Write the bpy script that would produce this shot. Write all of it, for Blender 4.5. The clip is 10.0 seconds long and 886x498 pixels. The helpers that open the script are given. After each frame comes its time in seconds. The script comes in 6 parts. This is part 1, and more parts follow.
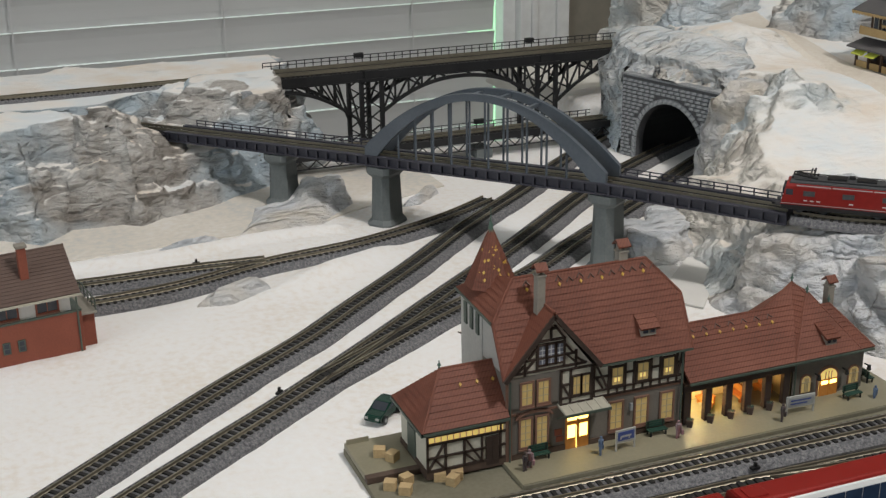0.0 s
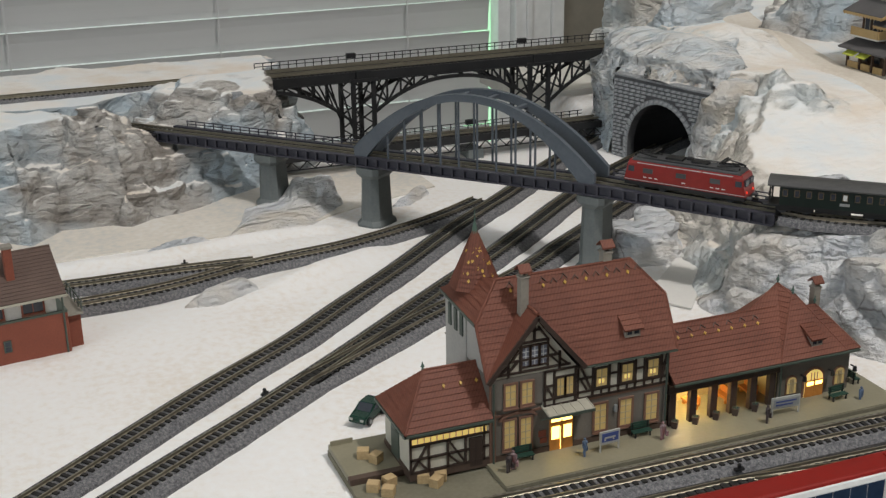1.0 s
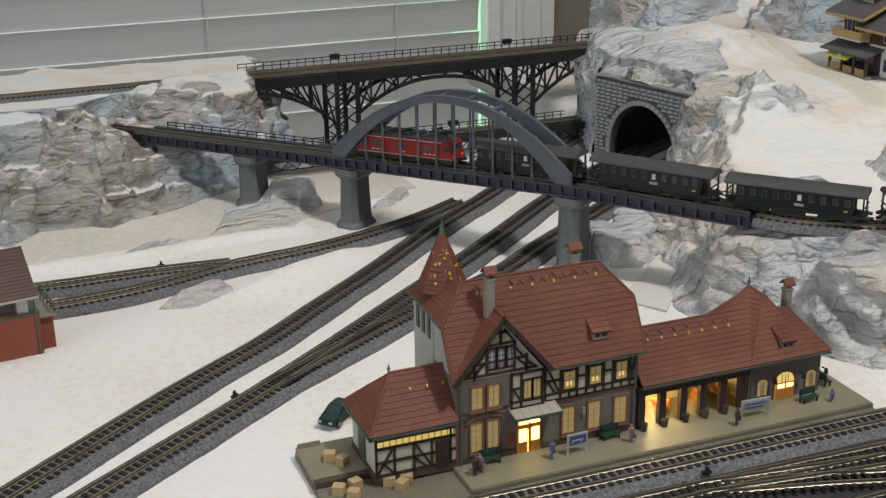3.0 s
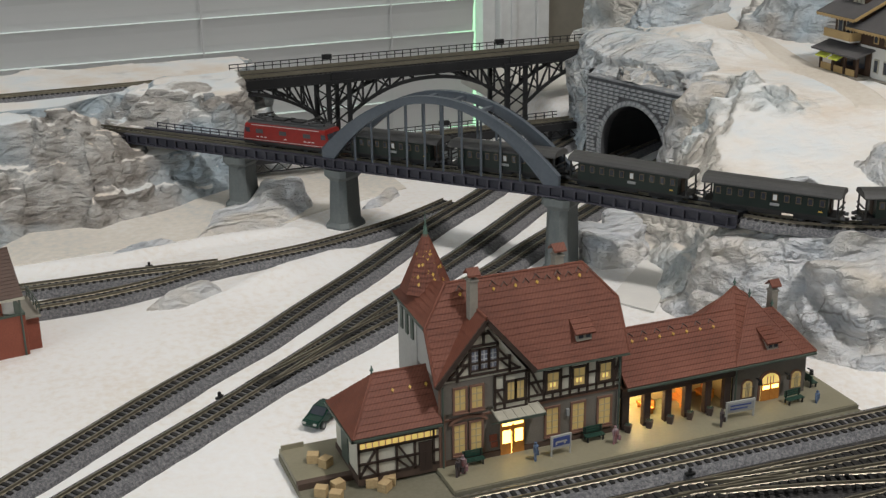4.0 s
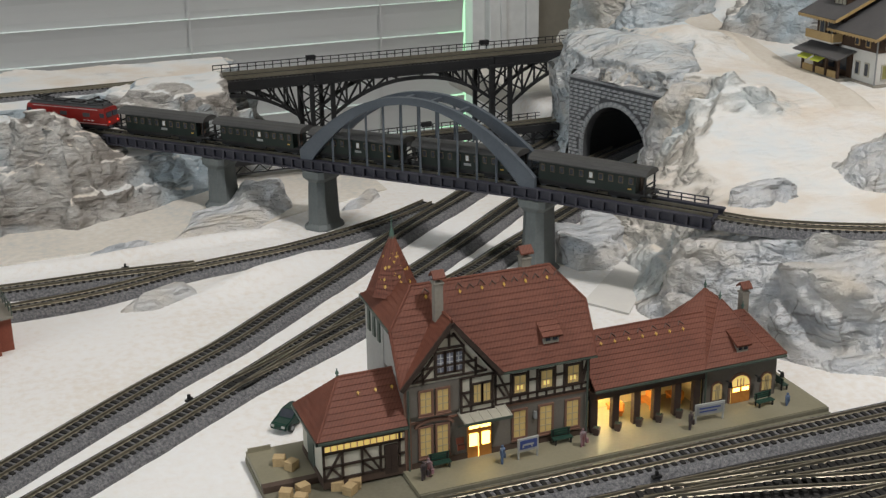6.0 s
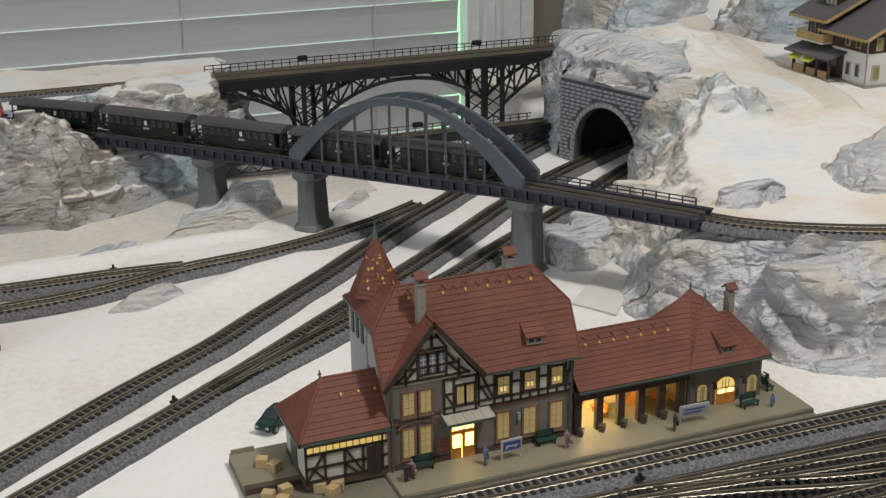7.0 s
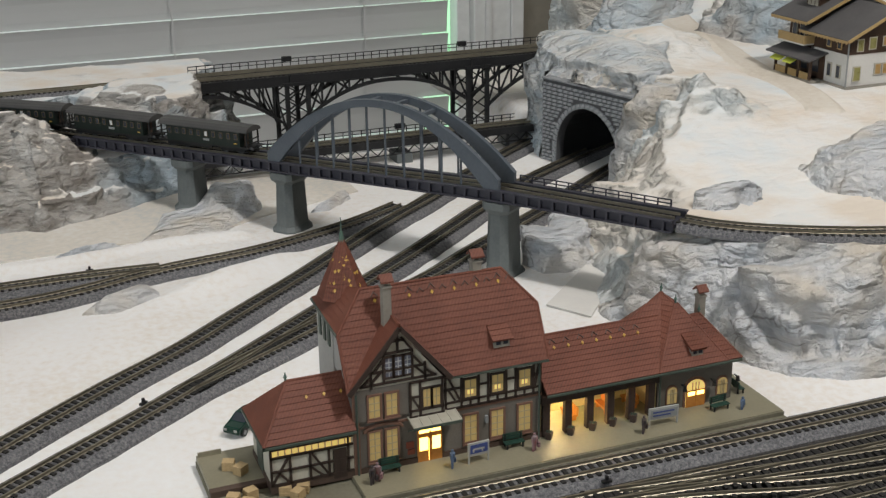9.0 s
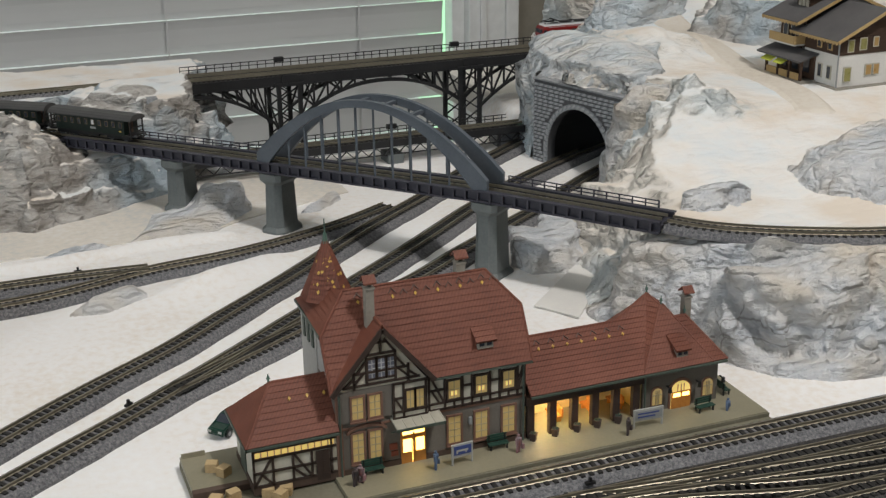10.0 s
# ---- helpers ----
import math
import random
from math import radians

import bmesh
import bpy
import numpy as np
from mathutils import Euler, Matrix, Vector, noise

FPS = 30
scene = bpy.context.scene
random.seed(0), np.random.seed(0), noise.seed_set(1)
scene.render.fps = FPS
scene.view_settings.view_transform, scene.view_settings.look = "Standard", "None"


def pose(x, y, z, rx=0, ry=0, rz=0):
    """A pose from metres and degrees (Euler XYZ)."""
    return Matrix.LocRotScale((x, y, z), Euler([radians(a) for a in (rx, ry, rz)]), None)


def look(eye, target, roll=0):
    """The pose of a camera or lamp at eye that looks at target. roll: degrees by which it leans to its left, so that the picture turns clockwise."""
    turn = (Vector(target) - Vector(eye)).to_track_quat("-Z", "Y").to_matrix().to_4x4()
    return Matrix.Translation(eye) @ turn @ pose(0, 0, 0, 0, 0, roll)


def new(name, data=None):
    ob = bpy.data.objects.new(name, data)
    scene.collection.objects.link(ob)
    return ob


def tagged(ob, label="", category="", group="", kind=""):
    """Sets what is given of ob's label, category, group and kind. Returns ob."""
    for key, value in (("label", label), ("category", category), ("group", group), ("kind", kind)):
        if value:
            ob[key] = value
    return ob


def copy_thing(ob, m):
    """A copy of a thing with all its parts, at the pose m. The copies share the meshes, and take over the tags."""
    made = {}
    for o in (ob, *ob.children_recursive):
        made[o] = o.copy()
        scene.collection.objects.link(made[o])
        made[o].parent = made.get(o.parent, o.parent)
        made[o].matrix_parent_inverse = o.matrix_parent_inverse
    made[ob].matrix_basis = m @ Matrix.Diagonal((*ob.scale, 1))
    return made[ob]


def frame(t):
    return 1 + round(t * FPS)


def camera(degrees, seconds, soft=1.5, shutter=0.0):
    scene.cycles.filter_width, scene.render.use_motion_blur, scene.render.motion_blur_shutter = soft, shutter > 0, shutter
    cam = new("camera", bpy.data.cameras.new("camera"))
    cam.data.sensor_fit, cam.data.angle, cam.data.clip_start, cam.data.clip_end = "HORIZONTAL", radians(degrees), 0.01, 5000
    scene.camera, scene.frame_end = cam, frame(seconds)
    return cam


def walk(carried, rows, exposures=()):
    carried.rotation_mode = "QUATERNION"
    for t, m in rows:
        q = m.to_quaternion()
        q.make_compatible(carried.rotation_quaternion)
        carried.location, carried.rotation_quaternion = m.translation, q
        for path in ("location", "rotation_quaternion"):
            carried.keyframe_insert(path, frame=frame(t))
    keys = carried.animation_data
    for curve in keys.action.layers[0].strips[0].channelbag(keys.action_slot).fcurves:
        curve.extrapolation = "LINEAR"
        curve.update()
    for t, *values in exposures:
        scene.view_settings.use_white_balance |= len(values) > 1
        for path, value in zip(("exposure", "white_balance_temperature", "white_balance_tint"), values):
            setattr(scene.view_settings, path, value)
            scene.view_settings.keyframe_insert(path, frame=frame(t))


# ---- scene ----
cam = camera(39.23, 10.0, 1.35)
PATH = [
    (0.0, -0.22663, -0.50479, 0.32126),
    (0.5, -0.22258, -0.50570, 0.32127),
    (1.0, -0.21851, -0.50663, 0.32128),
    (1.5, -0.21443, -0.50758, 0.32129),
    (2.0, -0.21033, -0.50853, 0.32131),
    (2.5, -0.20623, -0.50951, 0.32133),
    (4.0, -0.19387, -0.51249, 0.32144),
    (4.5, -0.18974, -0.51350, 0.32148),
    (5.0, -0.18561, -0.51453, 0.32153),
    (5.5, -0.18149, -0.51556, 0.32158),
    (7.0, -0.16916, -0.51869, 0.32178),
    (7.5, -0.16507, -0.51974, 0.32185),
    (8.0, -0.16100, -0.52080, 0.32193),
    (8.5, -0.15694, -0.52186, 0.32202),
    (9.0, -0.15290, -0.52292, 0.32211),
    (9.5, -0.14888, -0.52398, 0.32220),
    (10.0, -0.14489, -0.52504, 0.32231),
]
walk(cam, [(t, pose(x, y, z, 70.017, 0.8, -21.315)) for t, x, y, z in PATH])


# ---- light ----
world = bpy.data.worlds.new("daylight")
scene.world = world
world.use_nodes = True
sky = world.node_tree.nodes.new("ShaderNodeTexSky")
sky.sky_type, sky.sun_disc = "NISHITA", False
sky.sun_elevation, sky.sun_rotation = radians(40), radians(200)
world.node_tree.links.new(sky.outputs[0], world.node_tree.nodes["Background"].inputs[0])
world.node_tree.nodes["Background"].inputs[1].default_value = 0.1
scene.view_settings.exposure = 0.0


def lamp(name, kind, eye, target, power, colour, size=0.2, size_y=None):
    data = bpy.data.lights.new(name, kind)
    data.energy, data.color = power, colour
    if kind == "AREA":
        data.size = size
        if size_y:
            data.shape, data.size_y = "RECTANGLE", size_y
    else:
        data.shadow_soft_size = size
    ob = new(name, data)
    ob.matrix_world = look(eye, target)
    return ob


# the ceiling lamp over the layout, an added wide fill for ceiling bounce, and the sky in two windows
lamp("ceiling_spot", "AREA", (0.52, -0.76, 1.66), (0.1, 0.2, 0.0), 18.8, (1.0, 0.965, 0.93), 0.14)
lamp("ceiling_fill", "AREA", (0.1, 0.1, 1.74), (0.1, 0.2, 0.0), 5.0, (1.0, 0.97, 0.94), 1.2, 0.6)
lamp("west_window_sky", "AREA", (-2.1, -0.75, 0.85), (0.1, 0.25, 0.05), 27.0, (0.84, 0.93, 1.0), 1.6, 1.2)
lamp("window_sky", "AREA", (-0.3, 1.62, 0.35), (-0.3, 0.0, 0.2), 3.6, (0.98, 0.98, 0.97), 1.7, 1.5)

# ---- materials ----
MM = 0.001


def material(name, colours, rough=0.6, metal=0.0, grain=400.0, bump=0.2, spread=1.0, depth=0.0006, blot=40.0, spec=0.4):
    """Colours blended by a broad and a fine noise, with a fine relief. grain and blot are in cycles per metre."""
    m = bpy.data.materials.new(name)
    m.use_nodes = True
    nt = m.node_tree
    b = nt.nodes["Principled BSDF"]
    b.inputs["Metallic"].default_value = metal
    b.inputs["Specular IOR Level"].default_value = spec
    co = nt.nodes.new("ShaderNodeTexCoord")
    wide, fine = nt.nodes.new("ShaderNodeTexNoise"), nt.nodes.new("ShaderNodeTexNoise")
    for n, s, d in ((wide, blot, 4), (fine, grain, 6)):
        n.inputs["Scale"].default_value, n.inputs["Detail"].default_value = s, d
        nt.links.new(co.outputs["Object"], n.inputs["Vector"])
    mix = nt.nodes.new("ShaderNodeMix")
    mix.inputs[0].default_value = 0.45
    nt.links.new(wide.outputs["Fac"], mix.inputs[2])
    nt.links.new(fine.outputs["Fac"], mix.inputs[3])
    ramp = nt.nodes.new("ShaderNodeValToRGB")
    els = ramp.color_ramp.elements
    n = len(colours)
    lo, hi = 0.5 - 0.18 * spread, 0.5 + 0.18 * spread
    while len(els) < max(n, 2):
        els.new(0.5)
    for i in range(max(n, 2)):
        els[i].position = lo + (hi - lo) * i / max(n - 1, 1)
        c = colours[min(i, n - 1)]
        els[i].color = (*c, 1)
    nt.links.new(mix.outputs[0], ramp.inputs[0])
    nt.links.new(ramp.outputs[0], b.inputs["Base Color"])
    rr = nt.nodes.new("ShaderNodeMapRange")
    rr.inputs[3].default_value, rr.inputs[4].default_value = max(rough - 0.12, 0.03), min(rough + 0.12, 1)
    nt.links.new(fine.outputs["Fac"], rr.inputs[0])
    nt.links.new(rr.outputs[0], b.inputs["Roughness"])
    if bump:
        bp = nt.nodes.new("ShaderNodeBump")
        bp.inputs["Strength"].default_value, bp.inputs["Distance"].default_value = bump, depth
        nt.links.new(fine.outputs["Fac"], bp.inputs["Height"])
        nt.links.new(bp.outputs[0], b.inputs["Normal"])
    return m


def glow(name, colour, power):
    m = bpy.data.materials.new(name)
    m.use_nodes = True
    b = m.node_tree.nodes["Principled BSDF"]
    b.inputs["Base Color"].default_value = (*colour, 1)
    b.inputs["Emission Color"].default_value = (*colour, 1)
    b.inputs["Emission Strength"].default_value = power
    return m


def rock_material(name, rocks, snow, snow_from, snow_to, tint):
    """Painted plaster rock: grey flanks with shade painted into the creases, washes of tint, and snow that lies on the
    flatter faces.
    """
    m = bpy.data.materials.new(name)
    m.use_nodes = True
    nt = m.node_tree
    L = nt.links.new
    b = nt.nodes["Principled BSDF"]
    b.inputs["Specular IOR Level"].default_value = 0.25
    b.inputs["Roughness"].default_value = 0.85
    co = nt.nodes.new("ShaderNodeTexCoord")

    def tex(scale, detail, rough=0.6, dist=0.0, squash=None):
        n = nt.nodes.new("ShaderNodeTexNoise")
        n.inputs["Scale"].default_value, n.inputs["Detail"].default_value = scale, detail
        n.inputs["Roughness"].default_value, n.inputs["Distortion"].default_value = rough, dist
        if squash:
            mp = nt.nodes.new("ShaderNodeMapping")
            mp.inputs["Rotation"].default_value, mp.inputs["Scale"].default_value = squash
            L(co.outputs["Object"], mp.inputs[0])
            L(mp.outputs[0], n.inputs["Vector"])
        else:
            L(co.outputs["Object"], n.inputs["Vector"])
        return n.outputs["Fac"]

    def ramp(src, stops):
        r = nt.nodes.new("ShaderNodeValToRGB")
        e = r.color_ramp.elements
        while len(e) < len(stops):
            e.new(0.5)
        for i, (p, c) in enumerate(stops):
            e[i].position, e[i].color = p, (*c, 1)
        L(src, r.inputs[0])
        return r.outputs[0]

    def blend(fac, a, c):
        x = nt.nodes.new("ShaderNodeMix")
        x.data_type = "RGBA"
        L(fac, x.inputs[0])
        L(a, x.inputs[6])
        L(c, x.inputs[7])
        return x.outputs[2]

    def maths(op, a, c):
        x = nt.nodes.new("ShaderNodeMath")
        x.operation = op
        for i, v in enumerate((a, c)):
            if isinstance(v, (int, float)):
                x.inputs[i].default_value = v
            else:
                L(v, x.inputs[i])
        return x.outputs[0]

    strata = tex(26, 6, 0.6, 0.4, ((0.2, 0.75, 0.3), (0.45, 1.0, 2.2)))

    def cells(scale, feature, squash, sway):
        n = nt.nodes.new("ShaderNodeTexVoronoi")
        n.feature = feature
        n.inputs["Scale"].default_value = scale
        mp = nt.nodes.new("ShaderNodeMapping")
        mp.inputs["Rotation"].default_value, mp.inputs["Scale"].default_value = squash
        wob = nt.nodes.new("ShaderNodeVectorMath")
        wob.operation = "MULTIPLY_ADD"
        nz = nt.nodes.new("ShaderNodeTexNoise")
        nz.inputs["Scale"].default_value, nz.inputs["Detail"].default_value = 45, 4
        L(co.outputs["Object"], nz.inputs["Vector"])
        L(nz.outputs["Color"], wob.inputs[0])
        wob.inputs[1].default_value = (sway, sway, sway)
        L(co.outputs["Object"], wob.inputs[2])
        L(wob.outputs[0], mp.inputs[0])
        L(mp.outputs[0], n.inputs["Vector"])
        return n.outputs["Distance"]

    def cap(src, top):
        return maths("MINIMUM", src, top)

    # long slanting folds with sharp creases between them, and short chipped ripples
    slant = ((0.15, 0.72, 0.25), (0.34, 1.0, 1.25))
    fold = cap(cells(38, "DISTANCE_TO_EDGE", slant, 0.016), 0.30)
    flake = cap(cells(95, "DISTANCE_TO_EDGE", ((0.5, 0.55, 0.7), (0.40, 1.0, 1.3)), 0.012), 0.30)
    ripple = tex(150, 5, 0.62, 1.2, ((0.2, 0.6, 0.4), (0.45, 1.0, 1.9)))
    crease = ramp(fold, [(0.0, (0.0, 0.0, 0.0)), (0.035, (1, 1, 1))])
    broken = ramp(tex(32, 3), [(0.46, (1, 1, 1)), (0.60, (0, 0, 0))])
    grey = maths("ADD", maths("MULTIPLY", strata, 0.75), maths("MULTIPLY", ripple, 0.25))
    base = ramp(grey, [(0.36, rocks[0]), (0.47, rocks[1]), (0.62, rocks[2])])
    # crevice shade put into the colour: broken dark lines along the fold edges
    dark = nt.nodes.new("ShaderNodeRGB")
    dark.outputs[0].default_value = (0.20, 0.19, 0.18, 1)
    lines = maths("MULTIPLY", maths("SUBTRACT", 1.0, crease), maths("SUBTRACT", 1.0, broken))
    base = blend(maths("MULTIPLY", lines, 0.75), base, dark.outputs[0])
    wash = ramp(tex(9, 3), [(0.46, (0, 0, 0)), (0.62, (1, 1, 1))])
    tinted = nt.nodes.new("ShaderNodeRGB")
    tinted.outputs[0].default_value = (*tint, 1)
    half = maths("MULTIPLY", wash, 0.7)
    base = blend(half, base, tinted.outputs[0])
    white = ramp(tex(10, 6), [(0.36, snow[0]), (0.50, snow[1]), (0.62, snow[2])])
    geo = nt.nodes.new("ShaderNodeNewGeometry")
    sep = nt.nodes.new("ShaderNodeSeparateXYZ")
    L(geo.outputs["Normal"], sep.inputs[0])
    lift = maths("ADD", sep.outputs[2], maths("MULTIPLY", maths("SUBTRACT", tex(30, 5), 0.5), 0.32))
    mr = nt.nodes.new("ShaderNodeMapRange")
    mr.inputs[1].default_value, mr.inputs[2].default_value = snow_from, snow_to
    L(lift, mr.inputs[0])
    L(blend(mr.outputs[0], base, white), b.inputs["Base Color"])
    h = maths("ADD", maths("MULTIPLY", fold, 1.8), maths("ADD", maths("MULTIPLY", flake, 1.1), maths("ADD", maths("MULTIPLY", ripple, 0.5), maths("MULTIPLY", tex(480, 3), 0.22))))
    quiet = maths("SUBTRACT", 1.0, maths("MULTIPLY", mr.outputs[0], 0.80))
    bp = nt.nodes.new("ShaderNodeBump")
    bp.inputs["Distance"].default_value = 0.008
    L(quiet, bp.inputs["Strength"])
    L(h, bp.inputs["Height"])
    L(bp.outputs[0], b.inputs["Normal"])
    return m


SNOW = ((0.74, 0.66, 0.57), (0.80, 0.78, 0.75), (0.72, 0.76, 0.78))
M_ROCK = rock_material("painted_rock", ((0.58, 0.53, 0.47), (0.70, 0.655, 0.59), (0.77, 0.73, 0.67)), SNOW, 0.82, 0.95, (0.58, 0.66, 0.70))
M_ROCK_BLUE = rock_material("blue_grey_painted_rock", ((0.52, 0.55, 0.585), (0.66, 0.675, 0.70), (0.77, 0.765, 0.76)), SNOW, 1.06, 1.3, (0.66, 0.57, 0.45))
M_ROCK_PALE = rock_material("pale_blue_painted_rock", ((0.48, 0.52, 0.55), (0.61, 0.64, 0.66), (0.72, 0.70, 0.67)), SNOW, 0.95, 1.12, (0.56, 0.66, 0.73))
M_ROCK_WARM = rock_material("warm_painted_rock", ((0.25, 0.225, 0.20), (0.42, 0.395, 0.365), (0.62, 0.60, 0.57)), SNOW, 0.88, 0.97, (0.46, 0.57, 0.65))
M_SNOW = material("plaster_snow", ((0.74, 0.68, 0.61), (0.82, 0.80, 0.78), (0.84, 0.84, 0.84)), 0.8, grain=200, bump=0.6, depth=0.0011, blot=9, spec=0.2)
M_BED = material("grey_beige_plaster", ((0.55, 0.55, 0.53), (0.69, 0.64, 0.57), (0.76, 0.74, 0.71)), 0.8, grain=180, bump=0.25, blot=12, spec=0.2)
M_CARD = material("grey_card", ((0.66, 0.64, 0.61), (0.72, 0.70, 0.66)), 0.85, grain=300, bump=0.1)
M_BALLAST = material("grey_ballast", ((0.07, 0.07, 0.078), (0.15, 0.15, 0.158), (0.27, 0.265, 0.265)), 0.9, grain=1500, bump=0.9, depth=0.0008, blot=600, spread=0.8)
M_BALLAST_DARK = material("dark_yard_ballast", ((0.018, 0.017, 0.017), (0.042, 0.039, 0.038), (0.085, 0.08, 0.078)), 0.9, grain=1500, bump=0.9, depth=0.0008, blot=600, spread=0.8)
M_SLEEPER = material("dark_sleeper", ((0.010, 0.0096, 0.0092), (0.025, 0.0235, 0.022)), 0.7, grain=900, bump=0.2)
M_RAIL = material("nickel_rail", ((0.24, 0.215, 0.165), (0.37, 0.335, 0.26)), 0.44, metal=0.75, grain=300, bump=0.05)
M_STEEL = material("blue_grey_plastic", ((0.075, 0.09, 0.108), (0.11, 0.128, 0.15)), 0.5, grain=500, bump=0.08)
M_DECK = material("dark_violet_grey_plastic", ((0.030, 0.030, 0.042), (0.052, 0.052, 0.068)), 0.5, grain=500, bump=0.08)
M_PIER = material("grey_green_pier", ((0.105, 0.12, 0.12), (0.155, 0.17, 0.168)), 0.6, grain=500, bump=0.1)
M_TRUSS = material("dark_brown_truss", ((0.0095, 0.0098, 0.011), (0.021, 0.0212, 0.0228)), 0.55, grain=500, bump=0.08)
M_BLACK = material("black_plastic", ((0.008, 0.008, 0.009), (0.02, 0.02, 0.02)), 0.5, grain=500, bump=0.05)
M_STONE = material("portal_stone", ((0.16, 0.17, 0.18), (0.27, 0.28, 0.29), (0.38, 0.39, 0.39)), 0.8, grain=600, bump=0.4, blot=150)
M_MORTAR = material("dark_mortar", ((0.07, 0.072, 0.077), (0.12, 0.122, 0.128)), 0.9, grain=600, bump=0.3)
M_WALL = material("olive_wall_paint", ((0.20, 0.185, 0.15), (0.24, 0.22, 0.18)), 0.8, grain=120, bump=0.1)
M_ROOM = material("pale_room_paint", ((0.62, 0.60, 0.55), (0.70, 0.68, 0.63)), 0.85, grain=60, bump=0.1)
M_TRIM = material("white_window_paint", ((0.66, 0.67, 0.66), (0.74, 0.75, 0.74)), 0.5, grain=80, bump=0.05)
M_FLOOR = material("brown_floor", ((0.10, 0.07, 0.045), (0.18, 0.13, 0.085)), 0.6, grain=40, bump=0.1)
M_DAYLIGHT = glow("overcast_daylight", (0.88, 0.97, 0.93), 0.30)
M_GREEN_LIGHT = glow("garden_seen_past_the_blind", (0.55, 0.95, 0.62), 0.75)


def blind_material():
    m = bpy.data.materials.new("backlit_blind")
    m.use_nodes = True
    nt = m.node_tree
    b = nt.nodes["Principled BSDF"]
    b.inputs["Base Color"].default_value = (0.70, 0.70, 0.70, 1)
    b.inputs["Roughness"].default_value = 0.55
    tr = nt.nodes.new("ShaderNodeBsdfTranslucent")
    tr.inputs[0].default_value = (0.64, 0.64, 0.63, 1)
    mx = nt.nodes.new("ShaderNodeMixShader")
    mx.inputs[0].default_value = 0.25
    nt.links.new(b.outputs[0], mx.inputs[1])
    nt.links.new(tr.outputs[0], mx.inputs[2])
    nt.links.new(mx.outputs[0], nt.nodes["Material Output"].inputs[0])
    return m


M_BLIND = blind_material()

# ---- mesh helpers: lengths in millimetres ----


def part(name, bm, mat, parent=None, label=""):
    """Links a bmesh, drawn in millimetres, as one mesh object under a thing or a part."""
    me = bpy.data.meshes.new(name)
    bm.transform(Matrix.Scale(MM, 4))
    bmesh.ops.recalc_face_normals(bm, faces=bm.faces)
    bm.to_mesh(me)
    bm.free()
    me.materials.append(mat)
    ob = new(name, me)
    ob.parent = parent
    if label:
        ob["label"] = label
    return ob


def thing(name, label, category, x=0.0, y=0.0, z=0.0, rz=0.0, group="", kind=""):
    ob = new(name)
    ob.matrix_world = pose(x * MM, y * MM, z * MM, 0, 0, rz)
    ob.empty_display_size = 0.01
    return tagged(ob, label, category, group, kind)


def piece(name, me, parent, x, y, z, rz=0.0, rx=0.0, ry=0.0):
    """One more object on a mesh that alike pieces share."""
    ob = new(name, me)
    ob.parent = parent
    ob.matrix_local = pose(x * MM, y * MM, z * MM, rx, ry, rz)
    return ob


def shared(name, bm, mat):
    me = bpy.data.meshes.new(name)
    bm.transform(Matrix.Scale(MM, 4))
    bmesh.ops.recalc_face_normals(bm, faces=bm.faces)
    bm.to_mesh(me)
    bm.free()
    me.materials.append(mat)
    return me


def box(bm, x0, y0, z0, x1, y1, z1, bevel=0.0):
    vs = [bm.verts.new((x, y, z)) for z in (z0, z1) for x, y in ((x0, y0), (x1, y0), (x1, y1), (x0, y1))]
    fs = [bm.faces.new([vs[i] for i in q]) for q in ((3, 2, 1, 0), (4, 5, 6, 7), (0, 1, 5, 4), (1, 2, 6, 5), (2, 3, 7, 6), (3, 0, 4, 7))]
    if bevel:
        bmesh.ops.bevel(bm, geom=list({e for f in fs for e in f.edges}), offset=bevel, segments=2, affect="EDGES", profile=0.6)
    return bm


def boxes(*rows, bevel=0.0):
    bm = bmesh.new()
    for r in rows:
        box(bm, *r, bevel=bevel)
    return bm


def bar(bm, p, q, w, h=None, up=(0, 0, 1)):
    """A square bar from p to q."""
    h = h or w
    p, q = Vector(p), Vector(q)
    d = (q - p).normalized()
    s = d.cross(Vector(up))
    if s.length < 1e-4:
        s = d.cross(Vector((1, 0, 0)))
    s.normalize()
    u = s.cross(d)
    vs = [bm.verts.new(c + s * (a * w / 2) + u * (b * h / 2)) for c in (p, q) for a, b in ((-1, -1), (1, -1), (1, 1), (-1, 1))]
    for f in ((3, 2, 1, 0), (4, 5, 6, 7), (0, 1, 5, 4), (1, 2, 6, 5), (2, 3, 7, 6), (3, 0, 4, 7)):
        bm.faces.new([vs[i] for i in f])
    return bm


def rod(bm, p, q, r0, r1=None, n=10):
    """A round rod or cone from p to q."""
    r1 = r0 if r1 is None else r1
    p, q = Vector(p), Vector(q)
    turn = (q - p).to_track_quat("Z", "Y").to_matrix()
    rings = []
    for c, r in ((p, r0), (q, max(r1, 0.01))):
        rings.append([bm.verts.new(c + turn @ Vector((r * math.cos(a), r * math.sin(a), 0))) for a in [2 * math.pi * i / n for i in range(n)]])
    for i in range(n):
        bm.faces.new((rings[0][i], rings[0][(i + 1) % n], rings[1][(i + 1) % n], rings[1][i]))
    bm.faces.new(rings[0][::-1])
    bm.faces.new(rings[1])
    return bm


